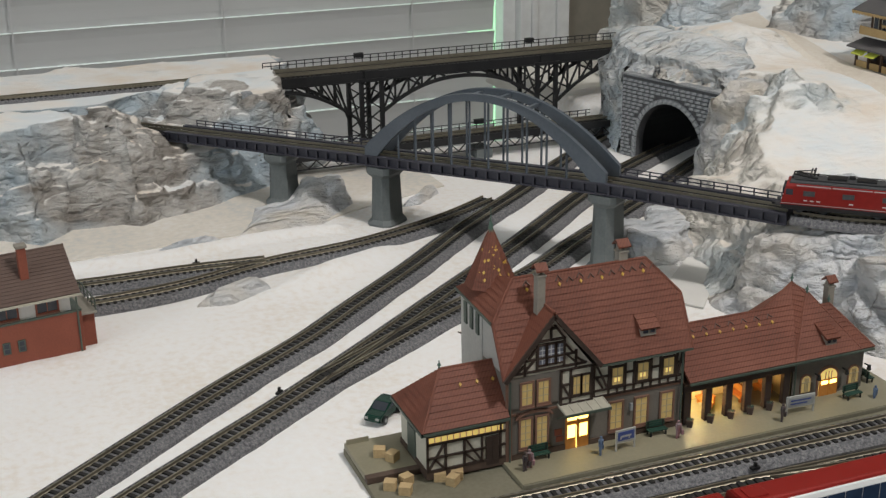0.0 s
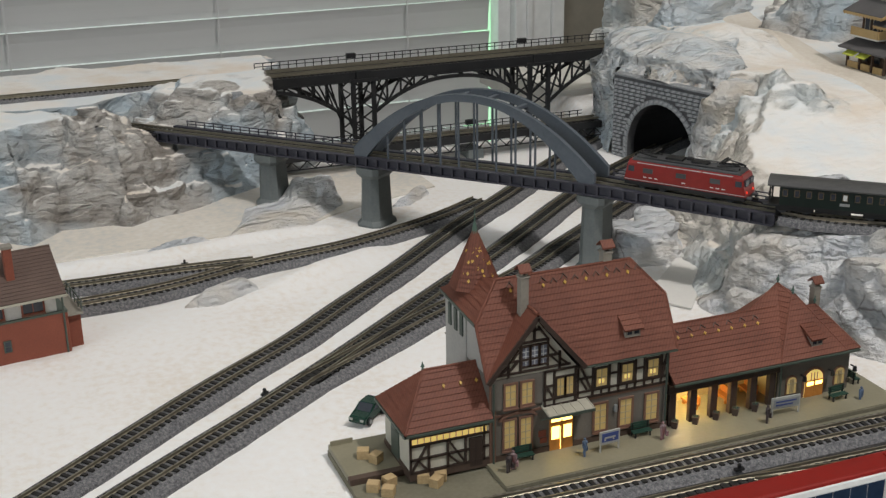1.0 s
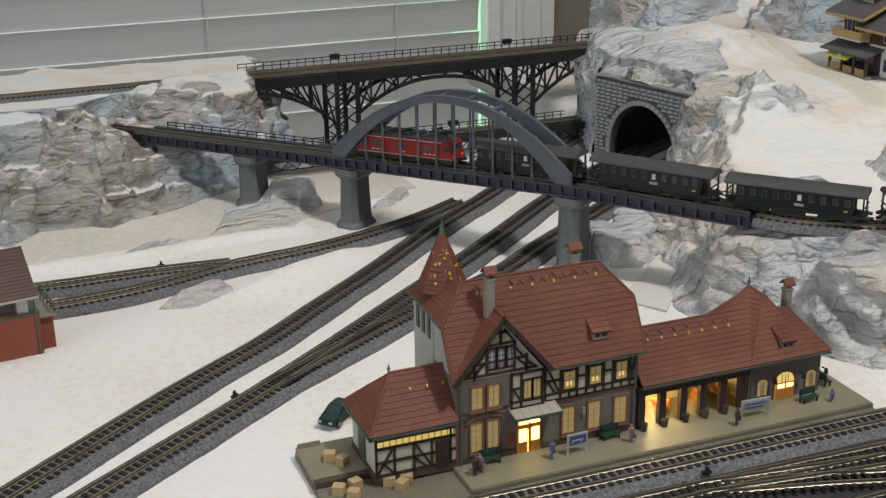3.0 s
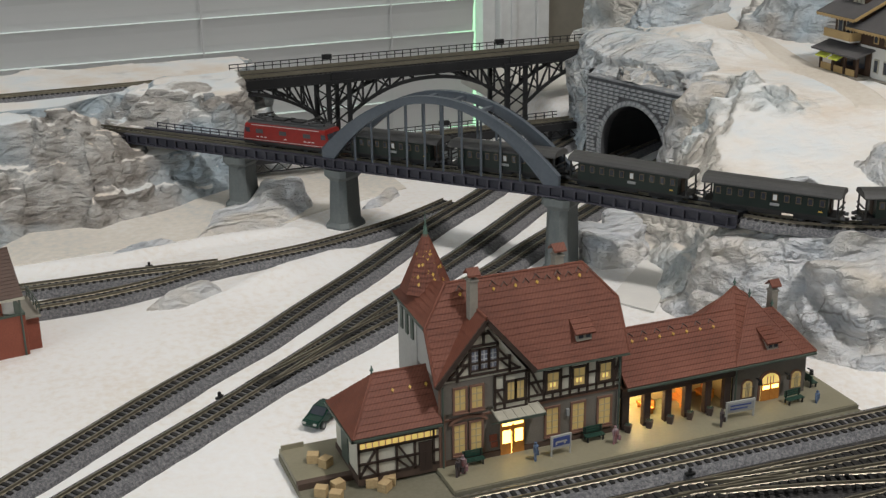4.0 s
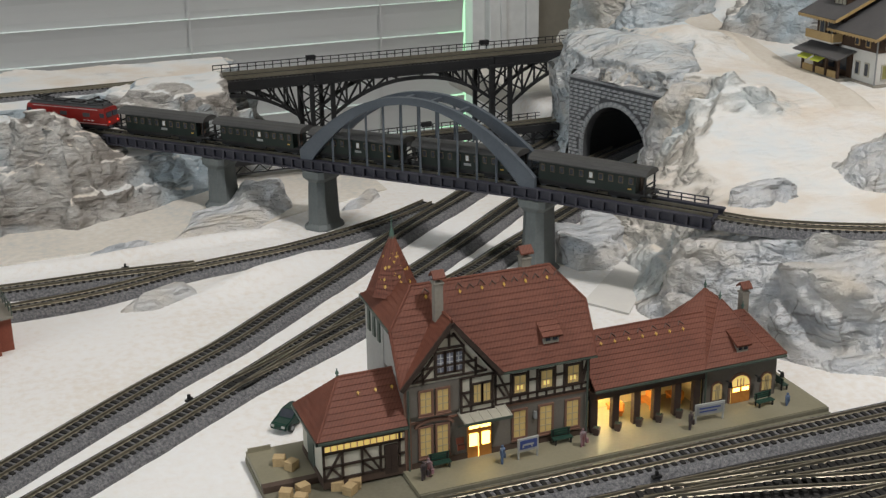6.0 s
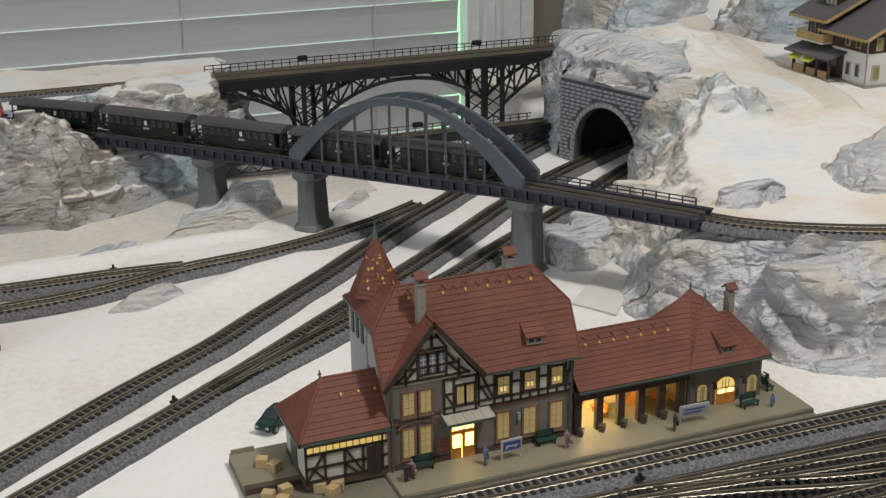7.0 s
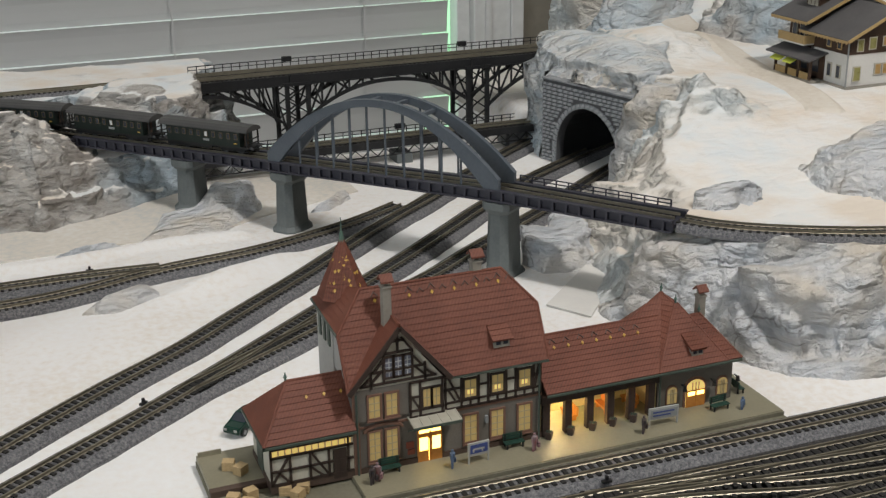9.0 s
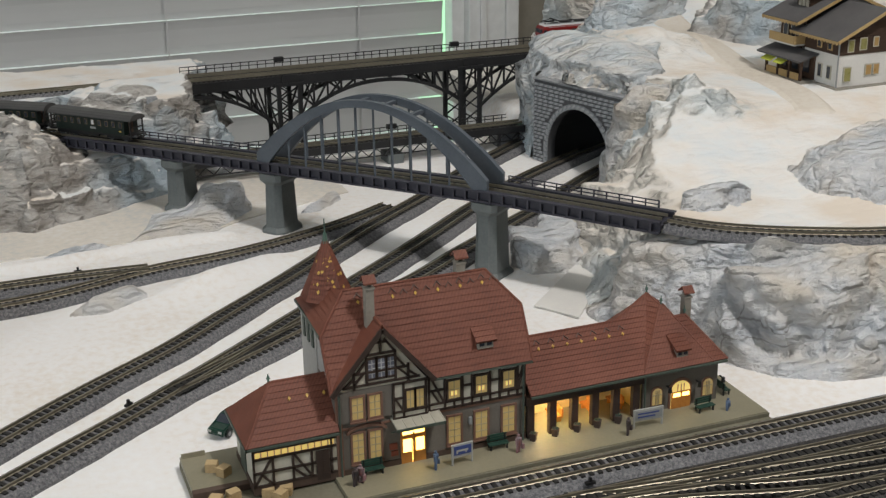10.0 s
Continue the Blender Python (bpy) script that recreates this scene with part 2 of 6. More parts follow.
def prism(bm, outline, a0, a1, axis="y"):
    """A closed outline pushed from a0 to a1 along an axis. The outline holds the other two coordinates in order."""
    def at(u, v, a):
        return {"x": (a, u, v), "y": (u, a, v), "z": (u, v, a)}[axis]
    lo = [bm.verts.new(at(u, v, a0)) for u, v in outline]
    hi = [bm.verts.new(at(u, v, a1)) for u, v in outline]
    n = len(outline)
    bm.faces.new(lo[::-1])
    bm.faces.new(hi)
    for i in range(n):
        bm.faces.new((lo[i], lo[(i + 1) % n], hi[(i + 1) % n], hi[i]))
    return bm


def smooth(points, step=2.0):
    """A Catmull-Rom curve through the points, resampled evenly."""
    pts = [Vector((*p, 0.0)) if len(p) == 2 else Vector(p) for p in points]
    pts = [2 * pts[0] - pts[1]] + pts + [2 * pts[-1] - pts[-2]]
    out = []
    for i in range(1, len(pts) - 2):
        a, b, c, d = pts[i - 1:i + 3]
        n = max(int((c - b).length / 1.0), 2)
        for k in range(n):
            t = k / n
            out.append(0.5 * (2 * b + (c - a) * t + (2 * a - 5 * b + 4 * c - d) * t * t + (3 * b - a - 3 * c + d) * t ** 3))
    out.append(pts[-2])
    res, run, want = [out[0]], 0.0, step
    for a, b in zip(out, out[1:]):
        seg = (b - a).length
        while run + seg >= want:
            res.append(a.lerp(b, (want - run) / seg))
            want += step
        run += seg
    return res


def sweep(bm, path, profile):
    """A closed profile of (side, up) swept along a path that lies nearly flat."""
    rings = []
    for i, p in enumerate(path):
        d = path[min(i + 1, len(path) - 1)] - path[max(i - 1, 0)]
        s = Vector((d.y, -d.x, 0)).normalized()
        rings.append([bm.verts.new(p + s * a + Vector((0, 0, b))) for a, b in profile])
    n = len(profile)
    for r, q in zip(rings, rings[1:]):
        for i in range(n):
            bm.faces.new((r[i], r[(i + 1) % n], q[(i + 1) % n], q[i]))
    bm.faces.new(rings[0][::-1])
    bm.faces.new(rings[-1])
    return bm


SLEEPER = shared("sleeper", boxes((-1.1, -8, 0, 1.1, 8, 1.0)), M_SLEEPER)


def track(name, label, points, z=0.0, bed=True, ballast=None, pitch=4.9, group="model railway tracks", widths=(14.2, 9.3), skip=()):
    """Model track: a moulded ballast bed, sleepers one by one, two rails. z is the underside."""
    root = thing(name, label, "railway track", group=group)
    path = [p + Vector((0, 0, z)) for p in smooth(points, 2.0)]
    lo = 4.4 if bed else 0.0
    if bed:
        part("ballast_bed", sweep(bmesh.new(), path, [(-widths[0], -0.6), (widths[0], -0.6), (widths[0] - 0.6, 1.6), (widths[1], lo), (-widths[1], lo), (-widths[0] + 0.6, 1.6)]), ballast or M_BALLAST, root)
    for side in (-4.5, 4.5):
        part("rail", sweep(bmesh.new(), path, [(side - 0.85, lo + 0.7), (side + 0.85, lo + 0.7), (side + 0.3, lo + 1.1), (side + 0.45, lo + 2.6), (side - 0.45, lo + 2.6), (side - 0.3, lo + 1.1)]), M_RAIL, root)
    step = smooth(points, pitch)
    for i, p in enumerate(step[:300]):
        d = step[min(i + 1, len(step) - 1)] - step[max(i - 1, 0)]
        piece("sleeper", SLEEPER, root, p.x, p.y, p.z + z + lo - 0.1, math.degrees(math.atan2(d.y, d.x)), 0, -math.degrees(math.atan2(d.z, math.hypot(d.x, d.y))))
    return root


# ---- landscape shapes ----
def step01(a, b, x):
    t = np.clip((x - a) / (b - a), 0, 1)
    return t * t * (3 - 2 * t)


def inside(poly, X, Y):
    """Signed distance to a closed outline, positive inside."""
    best = np.full(X.shape, 1e9)
    odd = np.zeros(X.shape, bool)
    for (ax, ay), (bx, by) in zip(poly, poly[1:] + poly[:1]):
        ex, ey = bx - ax, by - ay
        t = np.clip(((X - ax) * ex + (Y - ay) * ey) / (ex * ex + ey * ey), 0, 1)
        best = np.minimum(best, np.hypot(X - ax - t * ex, Y - ay - t * ey))
        with np.errstate(divide="ignore", invalid="ignore"):
            cross = ((ay > Y) != (by > Y)) & (X < ex * (Y - ay) / (ey if ey else 1e-9) + ax)
        odd ^= cross
    return np.where(odd, best, -best)


def near(points, X, Y):
    """Distance to an open line."""
    best = np.full(X.shape, 1e9)
    for (ax, ay), (bx, by) in zip(points, points[1:]):
        ex, ey = bx - ax, by - ay
        t = np.clip(((X - ax) * ex + (Y - ay) * ey) / (ex * ex + ey * ey), 0, 1)
        best = np.minimum(best, np.hypot(X - ax - t * ex, Y - ay - t * ey))
    return best


def crag(X, Y, x, y, rx, ry, turn=0.0):
    """A steep-sided outcrop, 1 on its top."""
    c, s = math.cos(radians(turn)), math.sin(radians(turn))
    u, v = ((X - x) * c + (Y - y) * s) / rx, (-(X - x) * s + (Y - y) * c) / ry
    return 1 - step01(0.5, 1.0, np.hypot(u, v))


def bump(X, Y, x, y, rx, ry, turn=0.0):
    c, s = math.cos(radians(turn)), math.sin(radians(turn))
    u, v = (X - x) * c + (Y - y) * s, -(X - x) * s + (Y - y) * c
    return np.exp(-(u / rx) ** 2 - (v / ry) ** 2)


BRIDGE_N, BRIDGE_D = Vector((0.812, 0.584, 0)), Vector((0.584, -0.812, 0))
LEDGE_TRACK = [(264.5, 131), (276, 115), (295, 98), (325, 79), (371, 58), (430, 45), (520, 34), (640, 30)]


CUTTING = [(-29, 520), (-94, 591), (-128, 618), (-174, 640), (-240, 652), (-460, 658)]


def left_height(X, Y):
    """The cliffs at the bridge's far end, with the snow shelf behind."""
    a = inside([(-700, 470), (-260, 478), (-219, 471), (-190, 446), (-152, 490), (-112, 463), (-78, 487), (-66, 520), (-92, 575), (-130, 650), (-700, 660)], X, Y)
    ha = (74 + 6 * bump(X, Y, -122, 530, 25, 40) - 5 * bump(X, Y, -60, 640, 60, 60)) * (1 - (1 - np.clip(a / 64, 0, 1)) ** 1.7)
    b = inside([(-90, 490), (-23, 512), (8, 528), (34, 552), (66, 588), (72, 640), (66, 720), (-200, 720), (-160, 560)], X, Y)
    c = 0.812 * X + 0.584 * Y
    hb = (38 + 34 * step01(306, 352, c) - 14 * bump(X, Y, -60, 660, 26, 60)) * (1 - (1 - np.clip(b / 34, 0, 1)) ** 2.2)
    d = inside([(-700, 640), (-110, 640), (-60, 676), (30, 690), (64, 706), (110, 770), (110, 860), (-700, 860)], X, Y)
    hd = 58 * step01(-4, 24, d)
    h = np.maximum(np.maximum(np.where(a > 0, ha, 0), np.where(b > 0, hb, 0)), hd)
    # the sharp crag that hides where the line runs into the cliff
    h = np.maximum(h, 81 - 0.012 * ((X + 12) / 1.25) ** 2 - 0.016 * (Y - 622) ** 2)
    h = np.maximum(h, np.minimum(92 - 1.25 * np.hypot((X + 130) / 1.6, Y - 546), 83))
    gap = near(CUTTING, X, Y)
    return h + (np.minimum(h, 42) - h) * (1 - step01(15, 24, gap))


PORTAL_A, PORTAL_B = Vector((342, 500, 0)), Vector((375, 388, 0))


def right_height(X, Y):
    """The mountain with the tunnel, the snow slope and the rock below the ledge."""
    d = inside([(496, 752), (440, 690), (400, 620), (372, 545), (345.6, 505), (379.6, 390.5), (352, 380), (318, 358), (283, 326), (259, 298), (248, 258), (250, 205), (226, 176), (214, 146), (216, 120), (236, 84), (256, 48), (272, 18), (300, 2), (360, -8), (1100, -16), (1100, 1000), (498, 1000)], X, Y)
    top = 56 + 30 * step01(150, 380, Y + 0.25 * (X - 350))
    top = top + 4 * bump(X, Y, 392, 462, 60, 62) + 72 * crag(X, Y, 600, 840, 130, 98) + 24 * bump(X, Y, 480, 525, 55, 60)
    top = top + 60 * bump(X, Y, 760, 690, 150, 120) + 24 * bump(X, Y, 404, 354, 30, 42, 15) + 6 * bump(X, Y, 470, 172, 90, 62, 10)
    top = top + (56 - top) * (1 - step01(20, 42, near([(380, 723), (560, 723)], X, Y)))
    track_gap = near(LEDGE_TRACK, X, Y)
    top = top + (58.5 - top) * (1 - step01(13, 34, track_gap))
    lip = np.exp(-((track_gap - 19) / 8) ** 2) * (Y < np.interp(X, [p[0] for p in LEDGE_TRACK], [p[1] for p in LEDGE_TRACK]))
    top = top + lip * (3.5 + 6 * bump(X, Y, 300, 76, 22, 18) + 11 * bump(X, Y, 408, 30, 26, 18))
    mid = (PORTAL_A + PORTAL_B) / 2
    wide = np.maximum(58 + 34 * bump(X, Y, 300, 300, 80, 80) - 54 * bump(X, Y, mid.x, mid.y, 66, 66), 6)
    h = top * (1 - (1 - np.clip(d / wide, 0, 1)) ** (1.45 + 0.7 * step01(260, 160, Y)))
    a = (PORTAL_B - PORTAL_A).normalized()
    u = (X - PORTAL_A.x) * a.x + (Y - PORTAL_A.y) * a.y
    v = -(X - PORTAL_A.x) * a.y + (Y - PORTAL_A.y) * a.x
    over = (u > -4) & (u < 121) & (v > -2) & (v < 40)
    return np.where(d > 0, np.where(over, np.maximum(h, 74), h), 0)


def landscape(name, label, height, x0, x1, y0, y1, step, mat, rough, hole=None, category="model hill", kind="structure"):
    """A cliff or hill as one modelled skin, roughened where it is steep."""
    xs, ys = np.arange(x0, x1 + step, step), np.arange(y0, y1 + step, step)
    X, Y = np.meshgrid(xs, ys)
    H = height(X, Y)
    gy, gx = np.gradient(H, step)
    steep = np.clip(np.hypot(gx, gy) / 1.1, 0.06, 1)
    for _ in range(3):
        steep[1:-1, 1:-1] = (steep[1:-1, 1:-1] * 2 + steep[:-2, 1:-1] + steep[2:, 1:-1] + steep[1:-1, :-2] + steep[1:-1, 2:]) / 6
    co = np.stack([X, Y, H], -1).reshape(-1, 3)
    keep = H.reshape(-1) > 0.05
    st = steep.reshape(-1)
    for i in np.nonzero(keep)[0]:
        x, y, z = co[i]
        r = noise.ridged_multi_fractal(Vector((x, y, z * 1.3)) * 0.022, 0.9, 2.1, 4, 1.0, 2.0) - 1.1
        q = noise.noise_vector(Vector((x, y, z)) * 0.055) * 0.5
        k = rough * st[i] * min(z / 14, 1.0)
        s = Vector((-gx.reshape(-1)[i], -gy.reshape(-1)[i], 0))
        s = s.normalized() if s.length > 0.05 else Vector((0, 0, 0))
        w3 = noise.noise_vector(Vector((x, y, z)) * 0.03) * 8.0
        a, b, c = (x + w3.x + z) * 0.30, ((z - x * 0.8) + w3.z) * 0.85, (y + w3.y) * 0.7
        facet = 0.0
        for lean, size, deep in ((0.0, 0.022, 17.0), (5.0, 0.055, 6.0), (11.0, 0.15, 2.2)):
            P = Vector((a * 2.0 + lean, b, c)) * size
            far, pts = noise.voronoi(P)
            tilt = noise.cell_vector(pts[0] * 37.0)
            edge = min((far[1] - far[0]) / 0.30, 1.0)
            facet += deep * ((P - pts[0]).dot(tilt) * 1.3 * (0.1 + 0.9 * edge) - 0.20 * (1 - edge))
        out = 1.2 * r + facet
        co[i] = (x + k * (s.x * out * 1.0 + q.x * 3.2), y + k * (s.y * out * 1.0 + q.y * 3.2), max(z + k * (out * 0.75 + q.z * 2.2), 0.4))
    n, m = len(xs), len(ys)
    faces = []
    for j in range(m - 1):
        for i in range(n - 1):
            zs = (H[j, i], H[j, i + 1], H[j + 1, i], H[j + 1, i + 1])
            if max(zs) < 0.05 or (hole and hole(xs[i], ys[j], min(zs))):
                continue
            faces.append((j * n + i, j * n + i + 1, (j + 1) * n + i + 1, (j + 1) * n + i))
    low = ~keep
    co[low, 2] = -2.0
    me = bpy.data.meshes.new(name)
    me.from_pydata((co * MM).tolist(), [], faces)
    me.materials.append(mat)
    me.shade_smooth()
    return tagged(new(name, me), label, category, kind=kind)


def tunnel_hole(x, y, z):
    a = PORTAL_B - PORTAL_A
    n = a.length
    a = a / n
    u = (Vector((x, y, 0)) - PORTAL_A).dot(a)
    v = (Vector((x, y, 0)) - PORTAL_A).dot(Vector((-a.y, a.x, 0)))
    return -6 < u < n + 4 and -14 < v < 30 and z < 70


# ---- ground ----
def ground():
    xs, ys = np.arange(-430, 560, 5.0), np.arange(-220, 766, 5.0)
    X, Y = np.meshgrid(xs, ys)
    H = 9 * bump(X, Y, -2, 306, 46, 13, 27) + 3 * bump(X, Y, 40, 330, 20, 8, 27)
    H = H + 5 * step01(0, 12, 12 - near([(-300, 392), (-180, 392), (-110, 388), (-50, 398), (0, 402), (30, 398)], X, Y))
    H = H - 130 * step01(592, 650, Y) * step01(92, 116, X) * (1 - step01(372, 410, X))
    co = np.stack([X, Y, H], -1).reshape(-1, 3)
    for i, (x, y, z) in enumerate(co):
        co[i, 2] = z - 0.4 + 0.9 * noise.fractal(Vector((x, y, 0)) * 0.02, 0.9, 2.0, 4)
    n, m = len(xs), len(ys)
    faces = [(j * n + i, j * n + i + 1, (j + 1) * n + i + 1, (j + 1) * n + i) for j in range(m - 1) for i in range(n - 1)]
    me = bpy.data.meshes.new("ground")
    me.from_pydata((co * MM).tolist(), [], faces)
    me.materials.append(M_SNOW)
    me.shade_smooth()
    tagged(new("ground", me), "white plaster snow ground of the model layout", "ground", kind="structure")
    t = part("table_top", boxes((-1400, -620, -40, 1500, 590, -4), (-1400, 590, -40, 92, 866, -4), (420, 590, -40, 1500, 1010, -4), (92, 590, -160, 420, 764, -134), bevel=3), M_ROOM)
    tagged(t, "pale board table carrying the model layout", "table", kind="structure")
    bed = bmesh.new()
    prism(bed, [(-420, 405), (-190, 404), (-60, 412), (20, 414), (48, 432), (110, 455), (150, 470), (150, 560), (-420, 560)], -3.0, 0.9, "z")
    tagged(part("river_bed", bed, M_BED), "smooth grey-beige plaster valley floor", "ground", kind="structure")
    card = bmesh.new()
    prism(card, [(188, 172), (206, 142), (296, 246), (282, 262)], 0.2, 1.4, "z")
    tagged(part("card_strip", card, M_CARD), "flat grey card strip lying on the snow", "card strip")


ground()
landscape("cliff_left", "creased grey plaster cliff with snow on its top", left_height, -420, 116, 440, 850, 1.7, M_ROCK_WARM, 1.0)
def front_of_ledge(x, y):
    """True on the rock between the ledge track and the station."""
    line = [(180, 190)] + [(a, b - 9) for a, b in LEDGE_TRACK] + [(1200, 20)]
    for (ax, ay), (bx, by) in zip(line, line[1:]):
        if ax <= x < bx:
            return y < ay + (by - ay) * (x - ax) / (bx - ax)
    return False


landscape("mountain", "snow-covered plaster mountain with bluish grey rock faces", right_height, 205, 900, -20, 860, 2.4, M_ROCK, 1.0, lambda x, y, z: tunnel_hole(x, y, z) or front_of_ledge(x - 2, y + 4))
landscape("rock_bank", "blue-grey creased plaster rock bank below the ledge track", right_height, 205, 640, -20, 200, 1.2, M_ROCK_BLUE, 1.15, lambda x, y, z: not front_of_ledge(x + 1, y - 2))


def mound(name, label, poly, h, w, mat, step=1.5, peak=None):
    def height(X, Y):
        d = inside(poly, X, Y)
        top = h if peak is None else h * (0.30 + 1.0 * bump(X, Y, *peak))
        return np.where(d > 0, top * (1 - (1 - np.clip(d / w, 0, 1)) ** 2), 0)
    xs, ys = [p[0] for p in poly], [p[1] for p in poly]
    return landscape(name, label, height, min(xs) - 4, max(xs) + 4, min(ys) - 4, max(ys) + 4, step, mat, 0.8, category="model rock", kind="thing")


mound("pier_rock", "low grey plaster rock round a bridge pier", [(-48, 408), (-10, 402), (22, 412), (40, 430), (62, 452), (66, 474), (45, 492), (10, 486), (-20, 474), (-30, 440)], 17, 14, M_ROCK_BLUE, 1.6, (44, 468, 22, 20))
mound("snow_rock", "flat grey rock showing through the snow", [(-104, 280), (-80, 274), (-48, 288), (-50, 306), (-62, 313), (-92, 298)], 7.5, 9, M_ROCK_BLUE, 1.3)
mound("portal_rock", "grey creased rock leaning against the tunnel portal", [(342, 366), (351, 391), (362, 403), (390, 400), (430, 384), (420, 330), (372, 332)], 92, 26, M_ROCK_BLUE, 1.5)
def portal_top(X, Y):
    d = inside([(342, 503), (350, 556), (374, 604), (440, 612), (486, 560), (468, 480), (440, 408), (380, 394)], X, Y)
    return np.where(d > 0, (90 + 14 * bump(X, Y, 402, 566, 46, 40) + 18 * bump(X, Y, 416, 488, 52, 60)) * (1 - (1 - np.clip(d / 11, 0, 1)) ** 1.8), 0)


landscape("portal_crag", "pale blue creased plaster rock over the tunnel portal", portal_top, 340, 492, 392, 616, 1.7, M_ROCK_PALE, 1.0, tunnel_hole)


def outcrop(name, label, x, y, rx, ry, turn, h, mat, step=1.7):
    def height(X, Y):
        c = crag(X, Y, x, y, rx, ry, turn)
        return np.where(c > 0, right_height(X, Y) - 4 + (h + 4) * c ** 0.7, 0)
    r = max(rx, ry)
    return landscape(name, label, height, x - r, x + r, y - r, y + r, step, mat, 0.9, lambda a, b, z: z < 30, "model rock", "thing")


outcrop("track_crag", "tall blue-grey plaster rock beside the high track", 535, 668, 70, 44, 0, 36, M_ROCK_PALE)
outcrop("slope_rock", "large grey creased rock on the snow slope", 468, 166, 84, 58, 12, 22, M_ROCK_BLUE)
outcrop("slope_rock", "low flat grey rock beside the ledge track", 324, 170, 40, 15, 5, 12, M_ROCK_BLUE)
outcrop("slope_rock", "brown-grey rock rising beside the snow road", 618, 548, 66, 76, 20, 40, M_ROCK_WARM, 2.0)
mound("foot_rock", "small blue-grey rock beside the bridge pier", [(212, 226), (206, 250), (222, 276), (250, 300), (282, 306), (280, 262), (262, 232), (238, 222)], 19, 14, M_ROCK_BLUE, 1.5)
mound("river_rock", "thin ridge of grey rock at the snow's edge", [(-115, 394), (-84, 398), (-60, 408), (-72, 414), (-100, 406)], 6, 6, M_ROCK_BLUE, 1.3)
mound("valley_rock", "small grey rock on the valley slope", [(96, 430), (112, 428), (138, 452), (142, 470), (124, 462)], 6, 7, M_ROCK_BLUE, 1.4)

# ---- room ----
def room():
    Y = 1350
    w = boxes((-2200, Y, -800, -1100, Y + 120, 1780), (706, Y, -800, 2600, Y + 120, 1780), (-1100, Y, 1250, 706, Y + 120, 1780), (-1100, Y, -800, 706, Y + 120, -450))
    tagged(part("wall_north", w, M_WALL), "olive brown painted room wall round the window", "wall", kind="structure")
    for nm, r in (("wall_west", (-2300, -2300, -800, -2200, Y + 120, 1780)), ("wall_east", (2600, -2300, -800, 2700, Y + 120, 1780)), ("wall_south", (-2300, -2400, -800, 2700, -2300, 1780))):
        tagged(part(nm, boxes(r), M_ROOM), "plain pale painted room wall", "wall", kind="structure")
    tagged(part("ceiling", boxes((-2300, -2400, 1780, 2700, Y + 120, 1880)), M_ROOM), "plain white room ceiling", "ceiling", kind="structure")
    tagged(part("floor", boxes((-2300, -2400, -900, 2700, Y + 120, -800)), M_FLOOR), "brown room floor", "floor", kind="structure")
    win = thing("window_1", "white window frame behind a lowered blind", "window", kind="structure")
    part("window_frame", boxes((622, Y - 14, -450, 706, Y + 10, 1250, ), (-1100, Y - 14, -450, -1040, Y + 10, 1250), bevel=3), M_TRIM, win)
    part("frame_stop", boxes((600, Y + 6, -450, 622, Y + 40, 1250), (640, Y - 20, -450, 650, Y - 14, 1250), (684, Y - 22, -450, 706, Y - 14, 1250), bevel=2), M_TRIM, win)
    part("window_sill", boxes((-1140, Y - 40, -480, 740, Y + 60, -450), bevel=4), M_TRIM, win)
    part("garden_light", boxes((560, Y + 60, -450, 640, Y + 64, 1250)), M_GREEN_LIGHT, win, "green garden light seen past the blind's edge")
    day = part("backdrop", boxes((-1500, Y + 420, -900, 1000, Y + 430, 1700)), M_DAYLIGHT)
    tagged(day, "bright overcast daylight outside the window", "sky", kind="structure")
    bl = thing("window_blind", "closed white slatted blind, softly backlit by daylight", "window blind")
    slat = bmesh.new()
    prism(slat, [(5.4, -24.2), (4.4, -24.8), (2.2, -14), (1.0, 0), (-0.4, 12), (-2.6, 20.8), (-4.6, 26.7), (-3.8, 27.1), (-1.6, 21.2), (0.8, 12.4), (2.2, 0.4), (3.4, -13.6)], -1096, 582, "x")
    me = shared("slat", slat, M_BLIND)
    for i in range(-8, 24):
        piece("slat", me, bl, 0, Y + 4, 40.5 + 52 * i)
    for x in (-760, -460, -160, 140, 438):
        part("ladder_tape", boxes((x - 1.2, Y - 8, -440, x + 1.2, Y - 7, 1250)), M_BLIND, bl)


room()

# ---- tracks on the ground ----
track("platform_track", "grey-ballasted model track beside the station platform", [(-260, -31), (-120, -34), (40, -37), (150, -38), (320, -40), (640, -44)])
track("main_track", "single grey-ballasted model track curving across the snow", [(-330, -40), (-171, 95), (-110, 146), (-50, 192), (-4, 234), (53, 285), (123, 352), (199, 417), (246, 462), (317, 522), (390, 575), (460, 600)])
track("station_loop_track", "model track with a turnout beside the station yard", [(-330, -85), (-205, 20), (-137, 72), (-86, 110), (-22, 161), (51, 222), (135, 292), (190, 341), (230, 377), (292, 428), (361, 474), (430, 515)])
track("siding_track", "model track branching off behind the station", [(-60, 131), (-36, 146), (-3, 167), (50, 200), (126, 240), (184, 284), (233, 320), (290, 362), (352, 412), (425, 466)])
track("valley_track", "model track curving through the snowy valley", [(-420, 300), (-250, 302), (-160, 304), (-105, 312), (-43, 332), (26, 344), (85, 364), (125, 383), (165, 408)])
track("valley_siding", "rear model track joining at a turnout", [(-420, 352), (-250, 345), (-158, 341), (-100, 341), (-42, 337)])
track("yard_track", "straight dark model track in the yard", [(-120, -107), (160, -107), (400, -107), (640, -107)], group="yard tracks", ballast=M_BALLAST_DARK)
